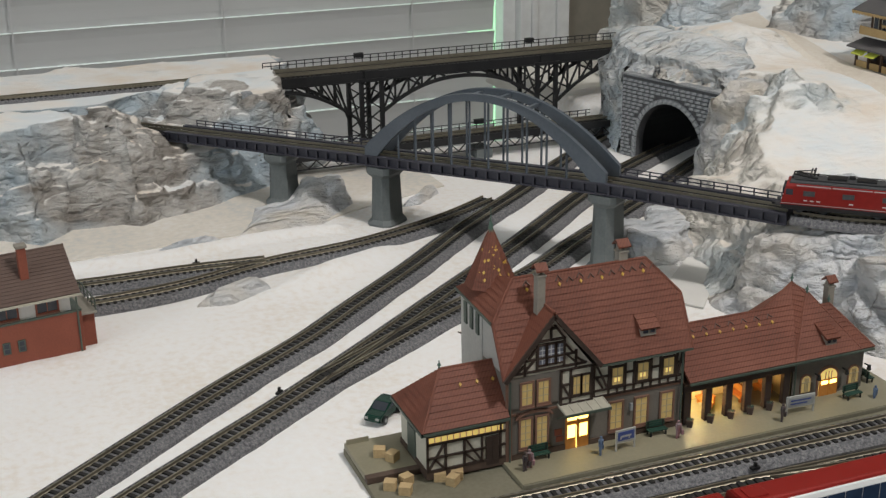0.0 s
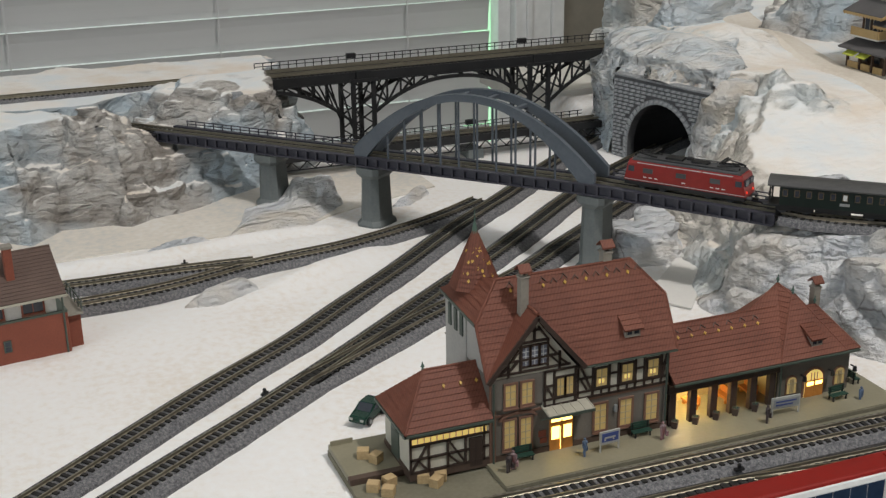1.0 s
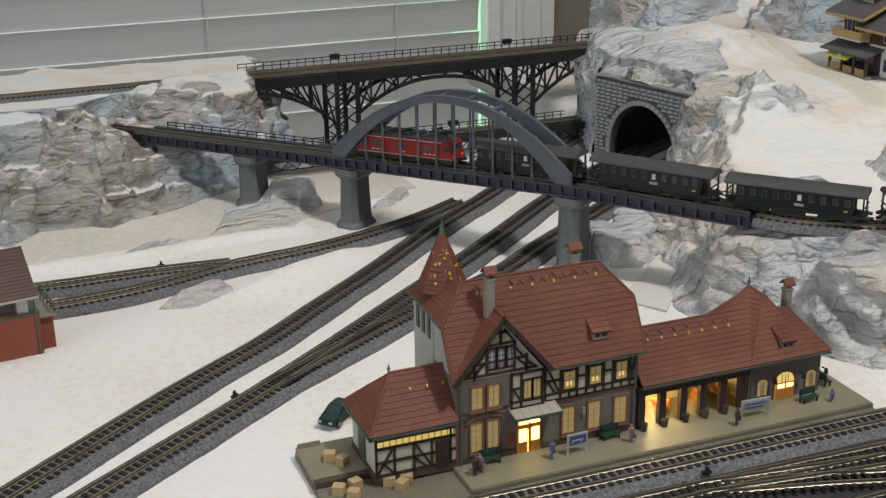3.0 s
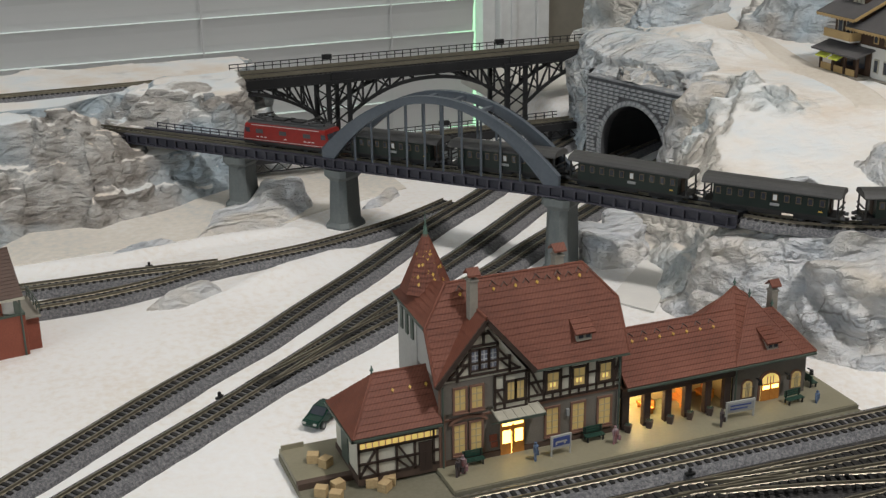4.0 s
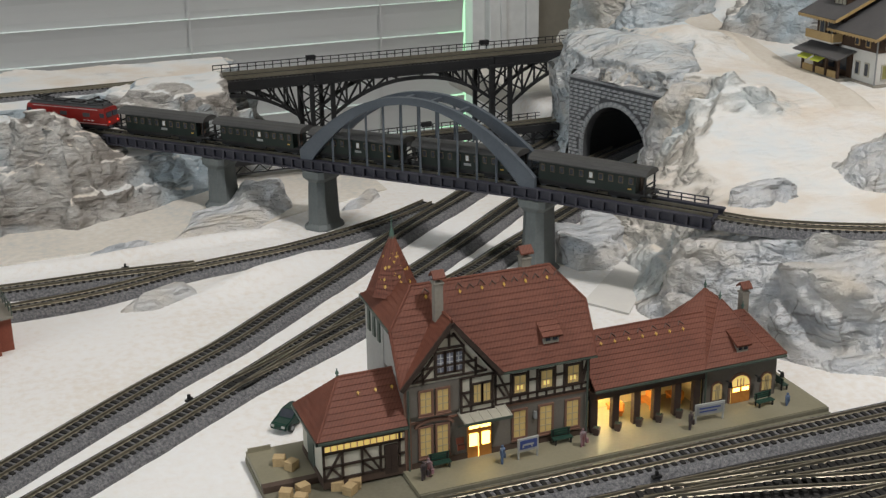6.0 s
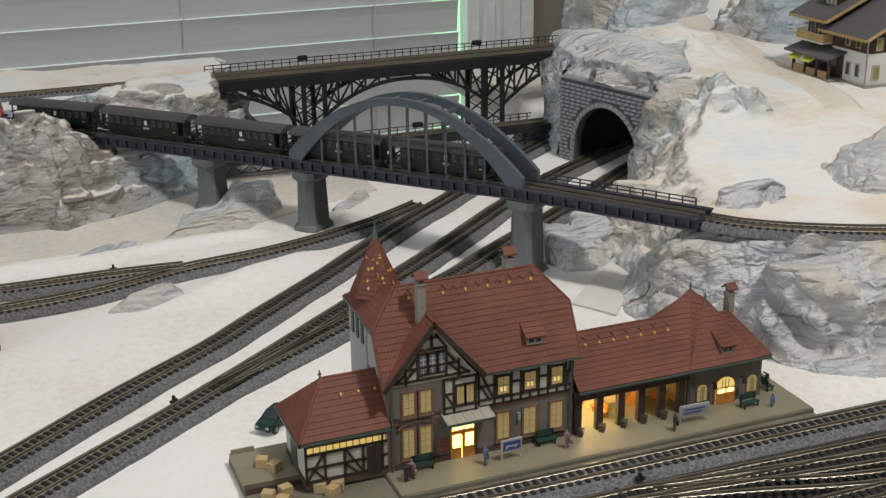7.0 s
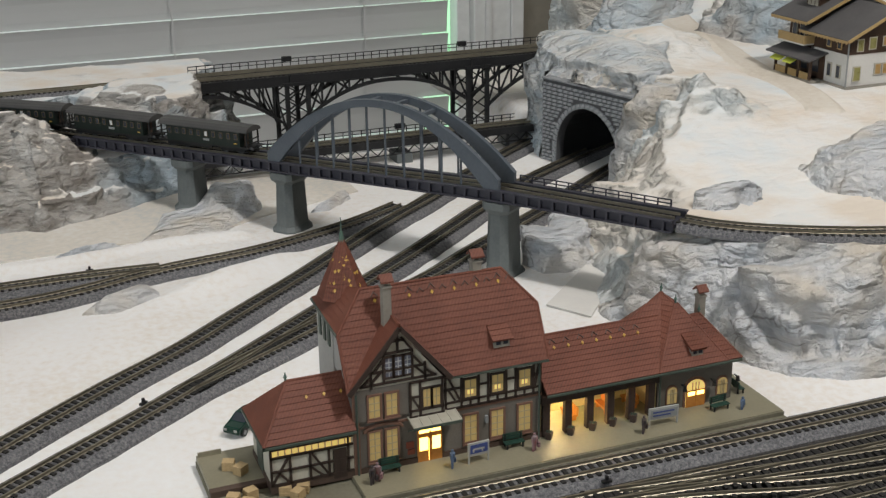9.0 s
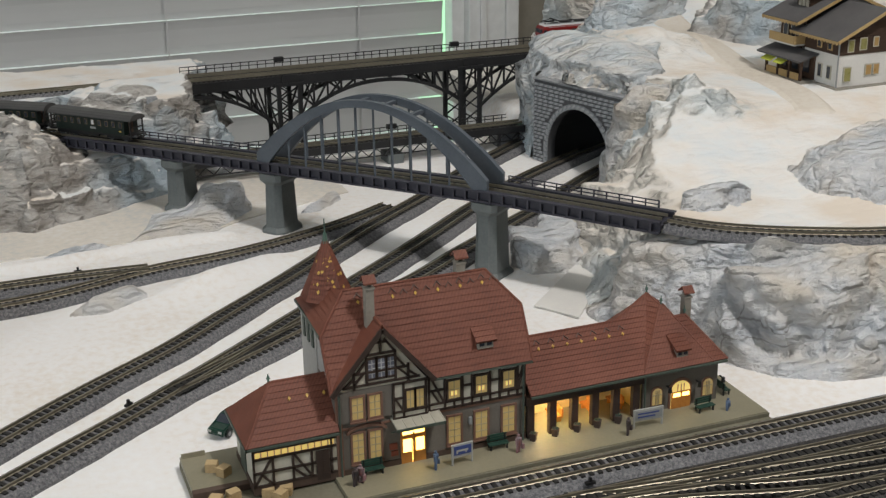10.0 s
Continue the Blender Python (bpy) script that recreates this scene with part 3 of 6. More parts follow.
track("yard_track", "model track close beside the platform track", [(-60, -64), (106, -65), (200, -68), (300, -70), (640, -75)], group="yard tracks", ballast=M_BALLAST_DARK)
track("yard_crossover", "dark crossover track slanting through the yard", [(96, -64), (200, -77), (300, -88), (420, -106)], group="yard tracks", bed=False, z=4.6)
side = prism(bmesh.new(), [(-60, -22), (640, -27), (640, -60), (-60, -52)], -1.0, 1.2, "z")
tagged(part("track_bed", side, M_BALLAST), "grey gravel strip between platform and yard", "ground", kind="structure")
yard = prism(bmesh.new(), [(-150, -48), (640, -54), (640, -170), (-150, -170)], -1.0, 1.5, "z")
tagged(part("yard_bed", yard, M_BALLAST_DARK), "dark gravel bed under the yard tracks", "ground", kind="structure")
track("yard_crossover", "short crossover track between two yard tracks", [(112, -68), (160, -80), (215, -95), (300, -106)], group="yard tracks", bed=False, z=4.2)
track("yard_track", "outer model track of the yard", [(40, -136), (209, -134), (320, -138), (640, -146)], group="yard tracks", ballast=M_BALLAST_DARK)
track("ledge_track", "model track on the snowy ledge above the rock", LEDGE_TRACK, z=58.9, widths=(11.4, 9.2))
track("shelf_track", "model track on the snow shelf leading to the high bridge", [(-420, 716), (-200, 714), (-45, 715), (48, 718)], z=56.0)

# ---- arch bridge ----
DECK_SLOPE = 0.041
BEND = -345.0
BRIDGE_E = Vector((0.6786, -0.7348, 0))


def deck_z(s):
    """Top of the bridge's side girder at the distance s along its line."""
    return 65.5 + DECK_SLOPE * (min(max(s, BEND), -83.0) + 83) + 0.003 * min(s - BEND, 0)


def on_bridge(s, c, z=0.0):
    p = BRIDGE_D * max(s, BEND) + BRIDGE_E * min(s - BEND, 0) + BRIDGE_N * c
    return Vector((p.x, p.y, deck_z(s) + z))


def bridge_turn(s):
    d = BRIDGE_D if s > BEND else BRIDGE_E
    return math.degrees(math.atan2(d.y, d.x))


def run(bm, s0, s1, c, z, w, h):
    """A bar along the bridge that follows its bend."""
    cuts = [s0] + [k for k in (BEND, -83.0) if s0 < k < s1] + [s1]
    for a, b in zip(cuts, cuts[1:]):
        bar(bm, on_bridge(a, c, z), on_bridge(b, c, z), w, h)


def arch_bridge():
    root = thing("arch_bridge", "blue-grey plastic tied-arch railway bridge on tall piers", "bridge")
    S0, S1, G0 = -536, 46, -494
    for c in (281, 303):
        bm = bmesh.new()
        run(bm, G0, S1, c, -4, 1.4, 8.0)
        part("side_girder", bm, M_DECK, root)
        for z in (-0.4, -7.6):
            bm = bmesh.new()
            run(bm, G0, S1, c + (1.1 if c > 290 else -1.1), z, 4.4, 1.1)
            part("girder_flange", bm, M_DECK, root)
        sd = -1 if c < 290 else 1
        rib = shared("stiffener", boxes((-0.8, min(sd * 0.6, sd * 3.0), -7.4, 0.8, max(sd * 0.6, sd * 3.0), -0.6)), M_DECK)
        for i in range(60):
            s = G0 + 4 + i * 10
            if s < S1:
                p = on_bridge(s, c)
                piece("stiffener", rib, root, p.x, p.y, p.z, bridge_turn(s))
    bm = bmesh.new()
    run(bm, S0, S1, 292, -5, 21, 2.0)
    part("deck_plate", bm, M_DECK, root)
    for side in (-4.5, 4.5):
        bm = bmesh.new()
        run(bm, S0, S1 - 2, 292 + side, -0.6, 0.9, 1.9)
        part("rail", bm, M_RAIL, root)
    for i in range(int((S1 - S0) / 4.9)):
        p = on_bridge(S0 + 2 + i * 4.9, 292, -3.4)
        piece("sleeper", SLEEPER, root, p.x, p.y, p.z, bridge_turn(S0 + 2 + i * 4.9))
    # the two arches: deep at the springing, slender at the crown
    mid, half = -187.5, 104.5

    for c in (281, 303):
        bm = bmesh.new()
        rows = []
        n = 48
        for i in range(n + 1):
            f = -1 + 2 * i / n
            so, si = mid + half * f, mid + (half - 11) * f
            zo = 7.0 + 49 * (1 - abs(f) ** 2.05)
            zi = -0.5 + 51.6 * (1 - abs(f) ** 2.1)
            rows.append((so, zo, si, zi))
        rows = [(mid - half, -0.5, mid - half + 10, -0.5)] + rows + [(mid + half, -0.5, mid + half - 10, -0.5)]
        quads = []
        for so, zo, si, zi in rows:
            quads.append([bm.verts.new(BRIDGE_D * s + BRIDGE_N * (c + o) + Vector((0, 0, deck_z(s) + z))) for s, z, o in ((so, zo, -1.5), (so, zo, 1.5), (si, zi, 1.5), (si, zi, -1.5))])
        for a, b in zip(quads, quads[1:]):
            for i in range(4):
                bm.faces.new((a[i], a[(i + 1) % 4], b[(i + 1) % 4], b[i]))
        bm.faces.new(quads[0][::-1])
        bm.faces.new(quads[-1])
        arch = part("arch_rib", bm, M_STEEL, root)
        # flanges that stand proud of the arch's edges
        fl = bmesh.new()
        for k in (0, 2):
            for a, b in zip(rows[1:-1], rows[2:-1]):
                p, q = (BRIDGE_D * r[k] + BRIDGE_N * c + Vector((0, 0, deck_z(r[k]) + r[k + 1])) for r in (a, b))
                bar(fl, p, q, 3.8, 0.6)
        part("arch_flange", fl, M_STEEL, arch)
        for i in range(10):
            f = -0.78 + 1.56 * i / 9
            s = mid + (half - 11) * f
            top = -0.5 + 51.6 * (1 - abs(f) ** 2.1)
            bm = bmesh.new()
            bar(bm, on_bridge(s, c, 0), on_bridge(s, c, top), 1.3, 1.3)
            part("hanger", bm, M_STEEL, root)
    for f in (-0.1, 0.13, 0.36):
        s = mid + half * f
        z = 7.0 + 49 * (1 - abs(f) ** 2.05) - 3
        bm = bmesh.new()
        bar(bm, on_bridge(s, 281, z), on_bridge(s, 303, z), 3.0, 2.4)
        part("cross_brace", bm, M_STEEL, root)
    # railings on the far side
    for s0, s1 in ((-481, -296), (-80, 34)):
        bm = bmesh.new()
        for z in (5.2, 2.6):
            run(bm, s0, s1, 305, z, 0.7, 0.7)
        rail = part("railing", bm, M_DECK, root)
        n = int((s1 - s0) / 9)
        for i in range(n + 1):
            s = s0 + (s1 - s0) * i / n
            bm = bmesh.new()
            bar(bm, on_bridge(s, 305, -1), on_bridge(s, 305, 5.4), 0.8, 0.8)
            part("post", bm, M_DECK, rail)
    for s, foot in ((-86, 0.0), (-281, 0.0), (-384, 3.0)):
        p = on_bridge(s, 292, -8)
        top = p.z
        pier = thing("bridge_pier", "tall grey-green plastic bridge pier with chamfered corners", "bridge pier", p.x, p.y, foot - 1.0, bridge_turn(s), group="bridge piers")
        h = top - foot + 1.0

        def loop(w, d, z, ch):
            return [(x, y, z) for x, y in ((-w + ch, -d), (w - ch, -d), (w, -d + ch), (w, d - ch), (w - ch, d), (-w + ch, d), (-w, d - ch), (-w, -d + ch))]

        def stack(name, rings):
            bm = bmesh.new()
            vr = [[bm.verts.new(v) for v in r] for r in rings]
            for a, b in zip(vr, vr[1:]):
                for i in range(8):
                    bm.faces.new((a[i], a[(i + 1) % 8], b[(i + 1) % 8], b[i]))
            bm.faces.new(vr[0][::-1])
            bm.faces.new(vr[-1])
            return part(name, bm, M_PIER, pier)
        stack("shaft", [loop(9.2, 13.2, 5, 4.5), loop(8.2, 12.2, h - 10, 4.5)])
        stack("foot", [loop(11.5, 15.5, 0, 4.5), loop(11.5, 15.5, 2.5, 4.5), loop(9.4, 13.4, 5.4, 4.5)])
        stack("cap", [loop(8.2, 12.2, h - 10.2, 4.5), loop(11.0, 14.6, h - 6.5, 3.5), loop(11.0, 14.6, h - 1.2, 3.5)])
        part("bearing", boxes((-6, -13, h - 1.3, -2, -8, h + 0.6), (2, -13, h - 1.3, 6, -8, h + 0.6), (-6, 8, h - 1.3, -2, 13, h + 0.6), (2, 8, h - 1.3, 6, 13, h + 0.6)), M_DECK, pier)


arch_bridge()

# ---- high truss bridge and the low bridge behind ----
def high_bridge():
    root = thing("truss_bridge", "long dark brown plastic deck bridge with arched trusses", "bridge")
    x0, x1, yf, yb, top = 38, 470, 700, 746, 57.0
    part("deck", boxes((x0, yf + 2, top - 3, x1, yb - 2, top)), M_TRUSS, root)
    for y in (yf, yb):
        part("side_girder", boxes((x0, y - 1, top - 9, x1, y + 1, top + 0.5)), M_TRUSS, root)
        part("lower_flange", boxes((x0, y - 2.2, top - 9.6, x1, y + 2.2, top - 8.6)), M_TRUSS, root)
    for yc in (712, 734):
        for side in (-4.5, 4.5):
            part("rail", boxes((x0 - 6, yc + side - 0.45, top + 1, x1, yc + side + 0.45, top + 2.9)), M_RAIL, root)
    for yc in (712, 734):
        for i in range(88):
            piece("sleeper", SLEEPER, root, x0 + 2 + i * 4.9, yc, top)
    rail = part("railing", boxes((x0 + 20, yb + 1.0, top + 8.2, x1, yb + 1.8, top + 9.0), (x0 + 20, yb + 1.0, top + 4.6, x1, yb + 1.8, top + 5.3)), M_TRUSS, root)
    for i in range(46):
        x = x0 + 20 + i * 9
        part("post", boxes((x - 0.4, yb + 1.0, top - 1, x + 0.4, yb + 1.8, top + 9)), M_TRUSS, rail)
    for x in (162, 361):
        part("refuge_box", boxes((x - 5, yb - 1, top + 6, x + 5, yb + 4, top + 11), bevel=0.4), M_TRUSS, root)
    # towers with braced legs
    for xc in (160, 360):
        for y in (yf, yb):
            for x in (xc - 11, xc + 11):
                bm = bmesh.new()
                bar(bm, (x, y, -132), (x, y, top - 9), 4.2, 4.2)
                part("tower_leg", bm, M_TRUSS, root)
            for k in range(-4, 3):
                z = 2 + k * 15
                for sd in (-11, 11):
                    part("tower_brace", bar(bmesh.new(), (xc - sd, y, z), (xc + sd, y, z + 15), 1.4), M_TRUSS, root)
        part("tower_cap", boxes((xc - 15, yf - 4, top - 10, xc + 15, yf + 3, top - 6.5)), M_TRUSS, root)
        part("tower_cap", boxes((xc - 15, yb - 3, top - 10, xc + 15, yb + 4, top - 6.5)), M_TRUSS, root)
        part("tower_cap", boxes((xc - 8, yf - 3.4, top - 6.4, xc + 8, yf - 1.2, top + 2.0)), M_TRUSS, root)

    def rise(x):
        """Underside of the arched truss over the three openings."""
        if x < 149:
            return 44 - 40 * ((x - 60) / 89.0) ** 2 if x > 60 else 44
        if x < 371:
            return 44 - 40 * (abs(x - 260) / 100.0) ** 2.2
        return 44 - 40 * ((x - 460) / 89.0) ** 2
    for y in (yf, yb):
        for a, b in ((62, 149), (171, 349), (371, 458)):
            n = int((b - a) / 6)
            line = [Vector((p, y, rise(p))) for p in np.linspace(a, b, n + 1)]
            bm = sweep(bmesh.new(), line, [(-1.5, -1.8), (1.5, -1.8), (1.5, 1.8), (-1.5, 1.8)])
            part("arch_chord", bm, M_TRUSS, root)
            m = int((b - a) / 14.5)
            xs = [a + (b - a) * i / m for i in range(m + 1)]
            for i, x in enumerate(xs):
                if top - 9 - rise(x) > 5:
                    part("web_member", bar(bmesh.new(), (x, y, rise(x)), (x, y, top - 9), 1.8), M_TRUSS, root)
                if i < m:
                    up = (x + xs[i + 1]) / 2 > (a + b) / 2 if 150 < a < 200 else a > 300
                    u, v = (xs[i + 1], x) if up else (x, xs[i + 1])
                    if max(top - 9 - rise(u), top - 9 - rise(v)) > 8:
                        lo, hi = (u, v) if rise(u) < rise(v) else (v, u)
                        part("web_member", bar(bmesh.new(), (lo, y, rise(lo)), (hi, y, top - 9), 1.8), M_TRUSS, root)
    for x in np.arange(70, 460, 29.0):
        if not 140 < x < 182 and not 340 < x < 382:
            bm = bmesh.new()
            bar(bm, (x, yf, rise(x)), (x, yb, rise(x)), 1.6)
            bar(bm, (x, yf, rise(x)), (x, yb, top - 9), 1.2)
            part("cross_brace", bm, M_TRUSS, root)
    low = thing("girder_bridge", "low dark deck bridge with railing on a stone pier", "bridge")
    a, b, y, t = 4, 352, 552, 22.0
    part("deck", boxes((a, y - 10, t - 2, b, y + 10, t)), M_TRUSS, low)
    for yy in (y - 11, y + 11):
        part("side_girder", boxes((a, yy - 1, t - 6, b, yy + 1, t + 0.6)), M_TRUSS, low)
    for side in (-4.5, 4.5):
        part("rail", boxes((a, y + side - 0.45, t + 1, b, y + side + 0.45, t + 2.9)), M_RAIL, low)
    for i in range(70):
        piece("sleeper", SLEEPER, low, a + 2 + i * 4.9, y, t)
    bm = boxes((a, y - 11.6, t - 14, b, y - 10.4, t - 13))
    for i in range(24):
        x = a + i * 14.5
        bar(bm, (x, y - 11, t - 13), (x + 7.2, y - 11, t - 6), 0.9)
        bar(bm, (x + 7.2, y - 11, t - 6), (x + 14.5, y - 11, t - 13), 0.9)
    part("lattice", bm, M_TRUSS, low)
    rl = part("railing", boxes((a, y + 11.5, t + 6.6, b - 10, y + 12.2, t + 7.3), (a, y + 11.5, t + 3.4, b - 10, y + 12.2, t + 4.0)), M_TRUSS, low)
    for i in range(38):
        part("post", boxes((a + i * 9, y + 11.5, t - 1, a + i * 9 + 0.8, y + 12.2, t + 7.3)), M_TRUSS, rl)
    part("refuge_box", boxes((218, y + 10, t + 5, 228, y + 14, t + 9.6), bevel=0.4), M_TRUSS, low)
    part("pier", boxes((211, y - 12, -2, 227, y + 12, t - 13.4), bevel=1.2), M_PIER, low)
    ab = thing("stone_abutment", "small pale stone bridge abutment with coursed blocks", "abutment", 341, 566)
    part("core", boxes((-11, -12, -1, 11, 12, 19)), M_MORTAR, ab)
    blk = shared("stone", boxes((-4.1, -0.5, -2.1, 4.1, 0.5, 2.1), bevel=0.25), M_STONE)
    for r in range(4):
        for k in range(2):
            piece("stone", blk, ab, -4.4 + k * 8.8, -12.2, 2.4 + r * 4.2)
        for k in range(2):
            piece("stone", blk, ab, -11.2, -4.4 + k * 8.8, 2.4 + r * 4.2, 90)
    tp = thing("stone_parapet", "small grey stone pillar of a viaduct in the cliff", "pillar", 6, 590)
    part("shaft", boxes((-4, -4, 0, 4, 4, 68)), M_STONE, tp)
    part("cap", boxes((-5.4, -5.4, 68, 5.4, 5.4, 71), (-4.6, -4.6, 71, 4.6, 4.6, 73), bevel=0.4), M_STONE, tp)


high_bridge()


# ---- tunnel portal ----
M_PORTAL_STONE = material("brushed_portal_stone", ((0.15, 0.165, 0.18), (0.27, 0.285, 0.30), (0.46, 0.47, 0.48)), 0.8, grain=500, bump=0.4, blot=180)


def tunnel_portal():
    a = PORTAL_B - PORTAL_A
    n = a.length
    turn = math.degrees(math.atan2(a.y, a.x))
    root = thing("tunnel_portal", "dark grey stone-block tunnel portal with a round arch", "tunnel portal", PORTAL_A.x, PORTAL_A.y, 0, turn)
    H, cx, r, spring = 77, n / 2 + 1, 40, 15
    hole = [(cx + r, 0)] + [(cx + r * math.cos(t), spring + (r + 3) * math.sin(t)) for t in np.linspace(0, math.pi, 25)] + [(cx - r, 0)]
    bm = bmesh.new()
    vs = {}
    for y in (0.0, 9.0):
        edge = [bm.verts.new((x, y, z)) for x, z in hole]
        m = len(edge)
        outer = []
        for x, z in hole:
            t = math.atan2(z - spring, x - cx)
            if z < spring:
                ox, oz = (n if x > cx else 0), z
            else:
                dx, dz = math.cos(t), math.sin(t)
                k = min((n - cx) / dx if dx > 1e-6 else 1e9, cx / -dx if dx < -1e-6 else 1e9, (H - spring) / dz if dz > 1e-6 else 1e9)
                ox, oz = cx + dx * k, spring + dz * k
            outer.append(bm.verts.new((ox, y, oz)))
        for i in range(m - 1):
            bm.faces.new((edge[i], edge[i + 1], outer[i + 1], outer[i]))
        for c in ((0, H), (n, H)):
            k = min(range(m - 1), key=lambda i: abs(outer[i].co.x - c[0]) + abs(outer[i].co.z - c[1]) + abs(outer[i + 1].co.x - c[0]) + abs(outer[i + 1].co.z - c[1]))
            bm.faces.new((outer[k], outer[k + 1], bm.verts.new((c[0], y, c[1]))))
        vs[y] = (edge, outer)
    for lst in (0, 1):
        p, q = vs[0.0][lst], vs[9.0][lst]
        for i in range(len(p) - 1):
            bm.faces.new((p[i], p[i + 1], q[i + 1], q[i]))
    part("backing", bm, M_MORTAR, root)
    rng = random.Random(4)
    shapes = {}
    rows = 21
    for j in range(rows):
        z = 1.9 + j * 3.55
        x = 0.3 - (3.2 if j % 2 else 0)
        while x < n - 0.5:
            w = rng.choice((5.0, 6.0, 7.0))
            u0, u1 = max(x, 0.3), min(x + w, n - 0.3)
            x += w + 0.9
            um = (u0 + u1) / 2
            d = math.hypot(um - cx, max(z - spring, 0) * r / (r + 3))
            if u1 - u0 < 1.5 or (d < r + 6.5 and (z > spring)) or (z <= spring and abs(um - cx) < r + 6):
                continue
            wd = round((u1 - u0) * 2) / 2
            if wd not in shapes:
                shapes[wd] = shared("stone", boxes((-wd / 2, -1.1, -1.25, wd / 2, 0.2, 1.25), bevel=0.3), M_PORTAL_STONE)
            piece("stone", shapes[wd], root, um, -rng.random() * 0.3, z)
    vous = shared("arch_stone", boxes((-2.6, -1.5, -2.3, 2.6, 0.4, 2.3), bevel=0.35), M_PORTAL_STONE)
    for i in range(23):
        t = math.pi * (i + 0.5) / 23
        piece("arch_stone", vous, root, cx + (r + 2.4) * math.cos(t), 0, spring + (r + 5.4) * math.sin(t), 0, 0, 90 - math.degrees(t))
    for sd in (-1, 1):
        for i in range(3):
            piece("arch_stone", vous, root, cx + sd * (r + 2.4), 0, 2.8 + i * 5.6, 0, 0, 90)
    part("coping", boxes((-0.6, -1.6, H, n + 0.4, 9, H + 1.8), bevel=0.4), M_STONE, root)
    tube = bmesh.new()
    pts = [(cx + r + 1, -1)] + [(cx + (r + 1) * math.cos(t), spring + (r + 4) * math.sin(t)) for t in np.linspace(0, math.pi, 21)] + [(cx - r - 1, -1)]
    for (x0, z0), (x1, z1) in zip(pts, pts[1:]):
        tube.faces.new([tube.verts.new(v) for v in ((x0, 1, z0), (x1, 1, z1), (x1, 170, z1), (x0, 170, z0))])
    tube.faces.new([tube.verts.new((x, 170, z)) for x, z in pts])
    part("tunnel_lining", tube, M_BLACK, root, "black unlit tunnel lining")


tunnel_portal()

# ---- materials of the buildings ----
M_TILE = material("red_roof_tile", ((0.118, 0.039, 0.024), (0.162, 0.054, 0.033), (0.20, 0.073, 0.046)), 0.66, grain=700, bump=0.25, blot=60)
M_TILE_DARK = material("brown_roof_tile", ((0.085, 0.055, 0.045), (0.13, 0.085, 0.068)), 0.65, grain=700, bump=0.25)


def tile_joints(m):
    """Narrow upright joints between the plain tiles of a course."""
    nt = m.node_tree
    b = nt.nodes["Principled BSDF"]
    co, mp, wv = nt.nodes.new("ShaderNodeTexCoord"), nt.nodes.new("ShaderNodeMapping"), nt.nodes.new("ShaderNodeTexWave")
    mp.inputs["Rotation"].default_value = (0, 0, radians(45))
    nt.links.new(co.outputs["Object"], mp.inputs[0])
    nt.links.new(mp.outputs[0], wv.inputs["Vector"])
    wv.inputs["Scale"].default_value, wv.inputs["Distortion"].default_value = 230, 0.6
    old = b.inputs["Base Color"].links[0].from_socket
    r = nt.nodes.new("ShaderNodeMapRange")
    r.inputs[1].default_value, r.inputs[2].default_value, r.inputs[3].default_value, r.inputs[4].default_value = 0.0, 0.55, 0.80, 1.0
    nt.links.new(wv.outputs["Fac"], r.inputs[0])
    mx = nt.nodes.new("ShaderNodeMix")
    mx.data_type, mx.blend_type = "RGBA", "MULTIPLY"
    mx.inputs[0].default_value = 1.0
    nt.links.new(old, mx.inputs[6])
    nt.links.new(r.outputs[0], mx.inputs[7])
    nt.links.new(mx.outputs[2], b.inputs["Base Color"])


tile_joints(M_TILE)
M_YELLOW = material("yellow_tile", ((0.50, 0.30, 0.05), (0.62, 0.40, 0.09)), 0.5, grain=600, bump=0.1)
M_PATINA = material("green_patina", ((0.05, 0.10, 0.08), (0.09, 0.15, 0.12)), 0.5, grain=600, bump=0.1)
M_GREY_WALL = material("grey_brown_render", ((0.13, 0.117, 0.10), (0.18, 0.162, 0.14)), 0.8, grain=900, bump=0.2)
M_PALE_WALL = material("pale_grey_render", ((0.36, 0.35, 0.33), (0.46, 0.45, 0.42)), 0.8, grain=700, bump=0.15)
M_INFILL = material("cream_infill", ((0.48, 0.46, 0.385), (0.58, 0.555, 0.47)), 0.8, grain=800, bump=0.15)
M_TIMBER = material("dark_timber", ((0.028, 0.018, 0.014), (0.055, 0.036, 0.028)), 0.65, grain=900, bump=0.25)
M_SURROUND = material("red_sandstone", ((0.16, 0.085, 0.06), (0.22, 0.12, 0.085)), 0.75, grain=800, bump=0.2)
M_PLATFORM = material("olive_beige_platform", ((0.205, 0.188, 0.128), (0.265, 0.24, 0.168)), 0.48, grain=500, bump=0.12)
M_SLAB = material("matt_olive_slab", ((0.15, 0.14, 0.10), (0.21, 0.195, 0.145)), 0.85, grain=500, bump=0.12, spec=0.15)
M_KERB = material("dark_platform_edge", ((0.09, 0.085, 0.065), (0.13, 0.12, 0.095)), 0.7, grain=600, bump=0.15)
M_BROWN = material("brown_plinth", ((0.06, 0.040, 0.030), (0.10, 0.065, 0.048)), 0.7, grain=600, bump=0.2)
M_CRATE = material("pale_wood_crate", ((0.40, 0.28, 0.14), (0.54, 0.40, 0.22)), 0.7, grain=700, bump=0.25)
M_BENCH = material("green_bench_paint", ((0.018, 0.05, 0.036), (0.03, 0.075, 0.055)), 0.5, grain=600, bump=0.1)
M_GUTTER = material("green_grey_gutter", ((0.055, 0.075, 0.06), (0.09, 0.11, 0.09)), 0.5, grain=600, bump=0.1)
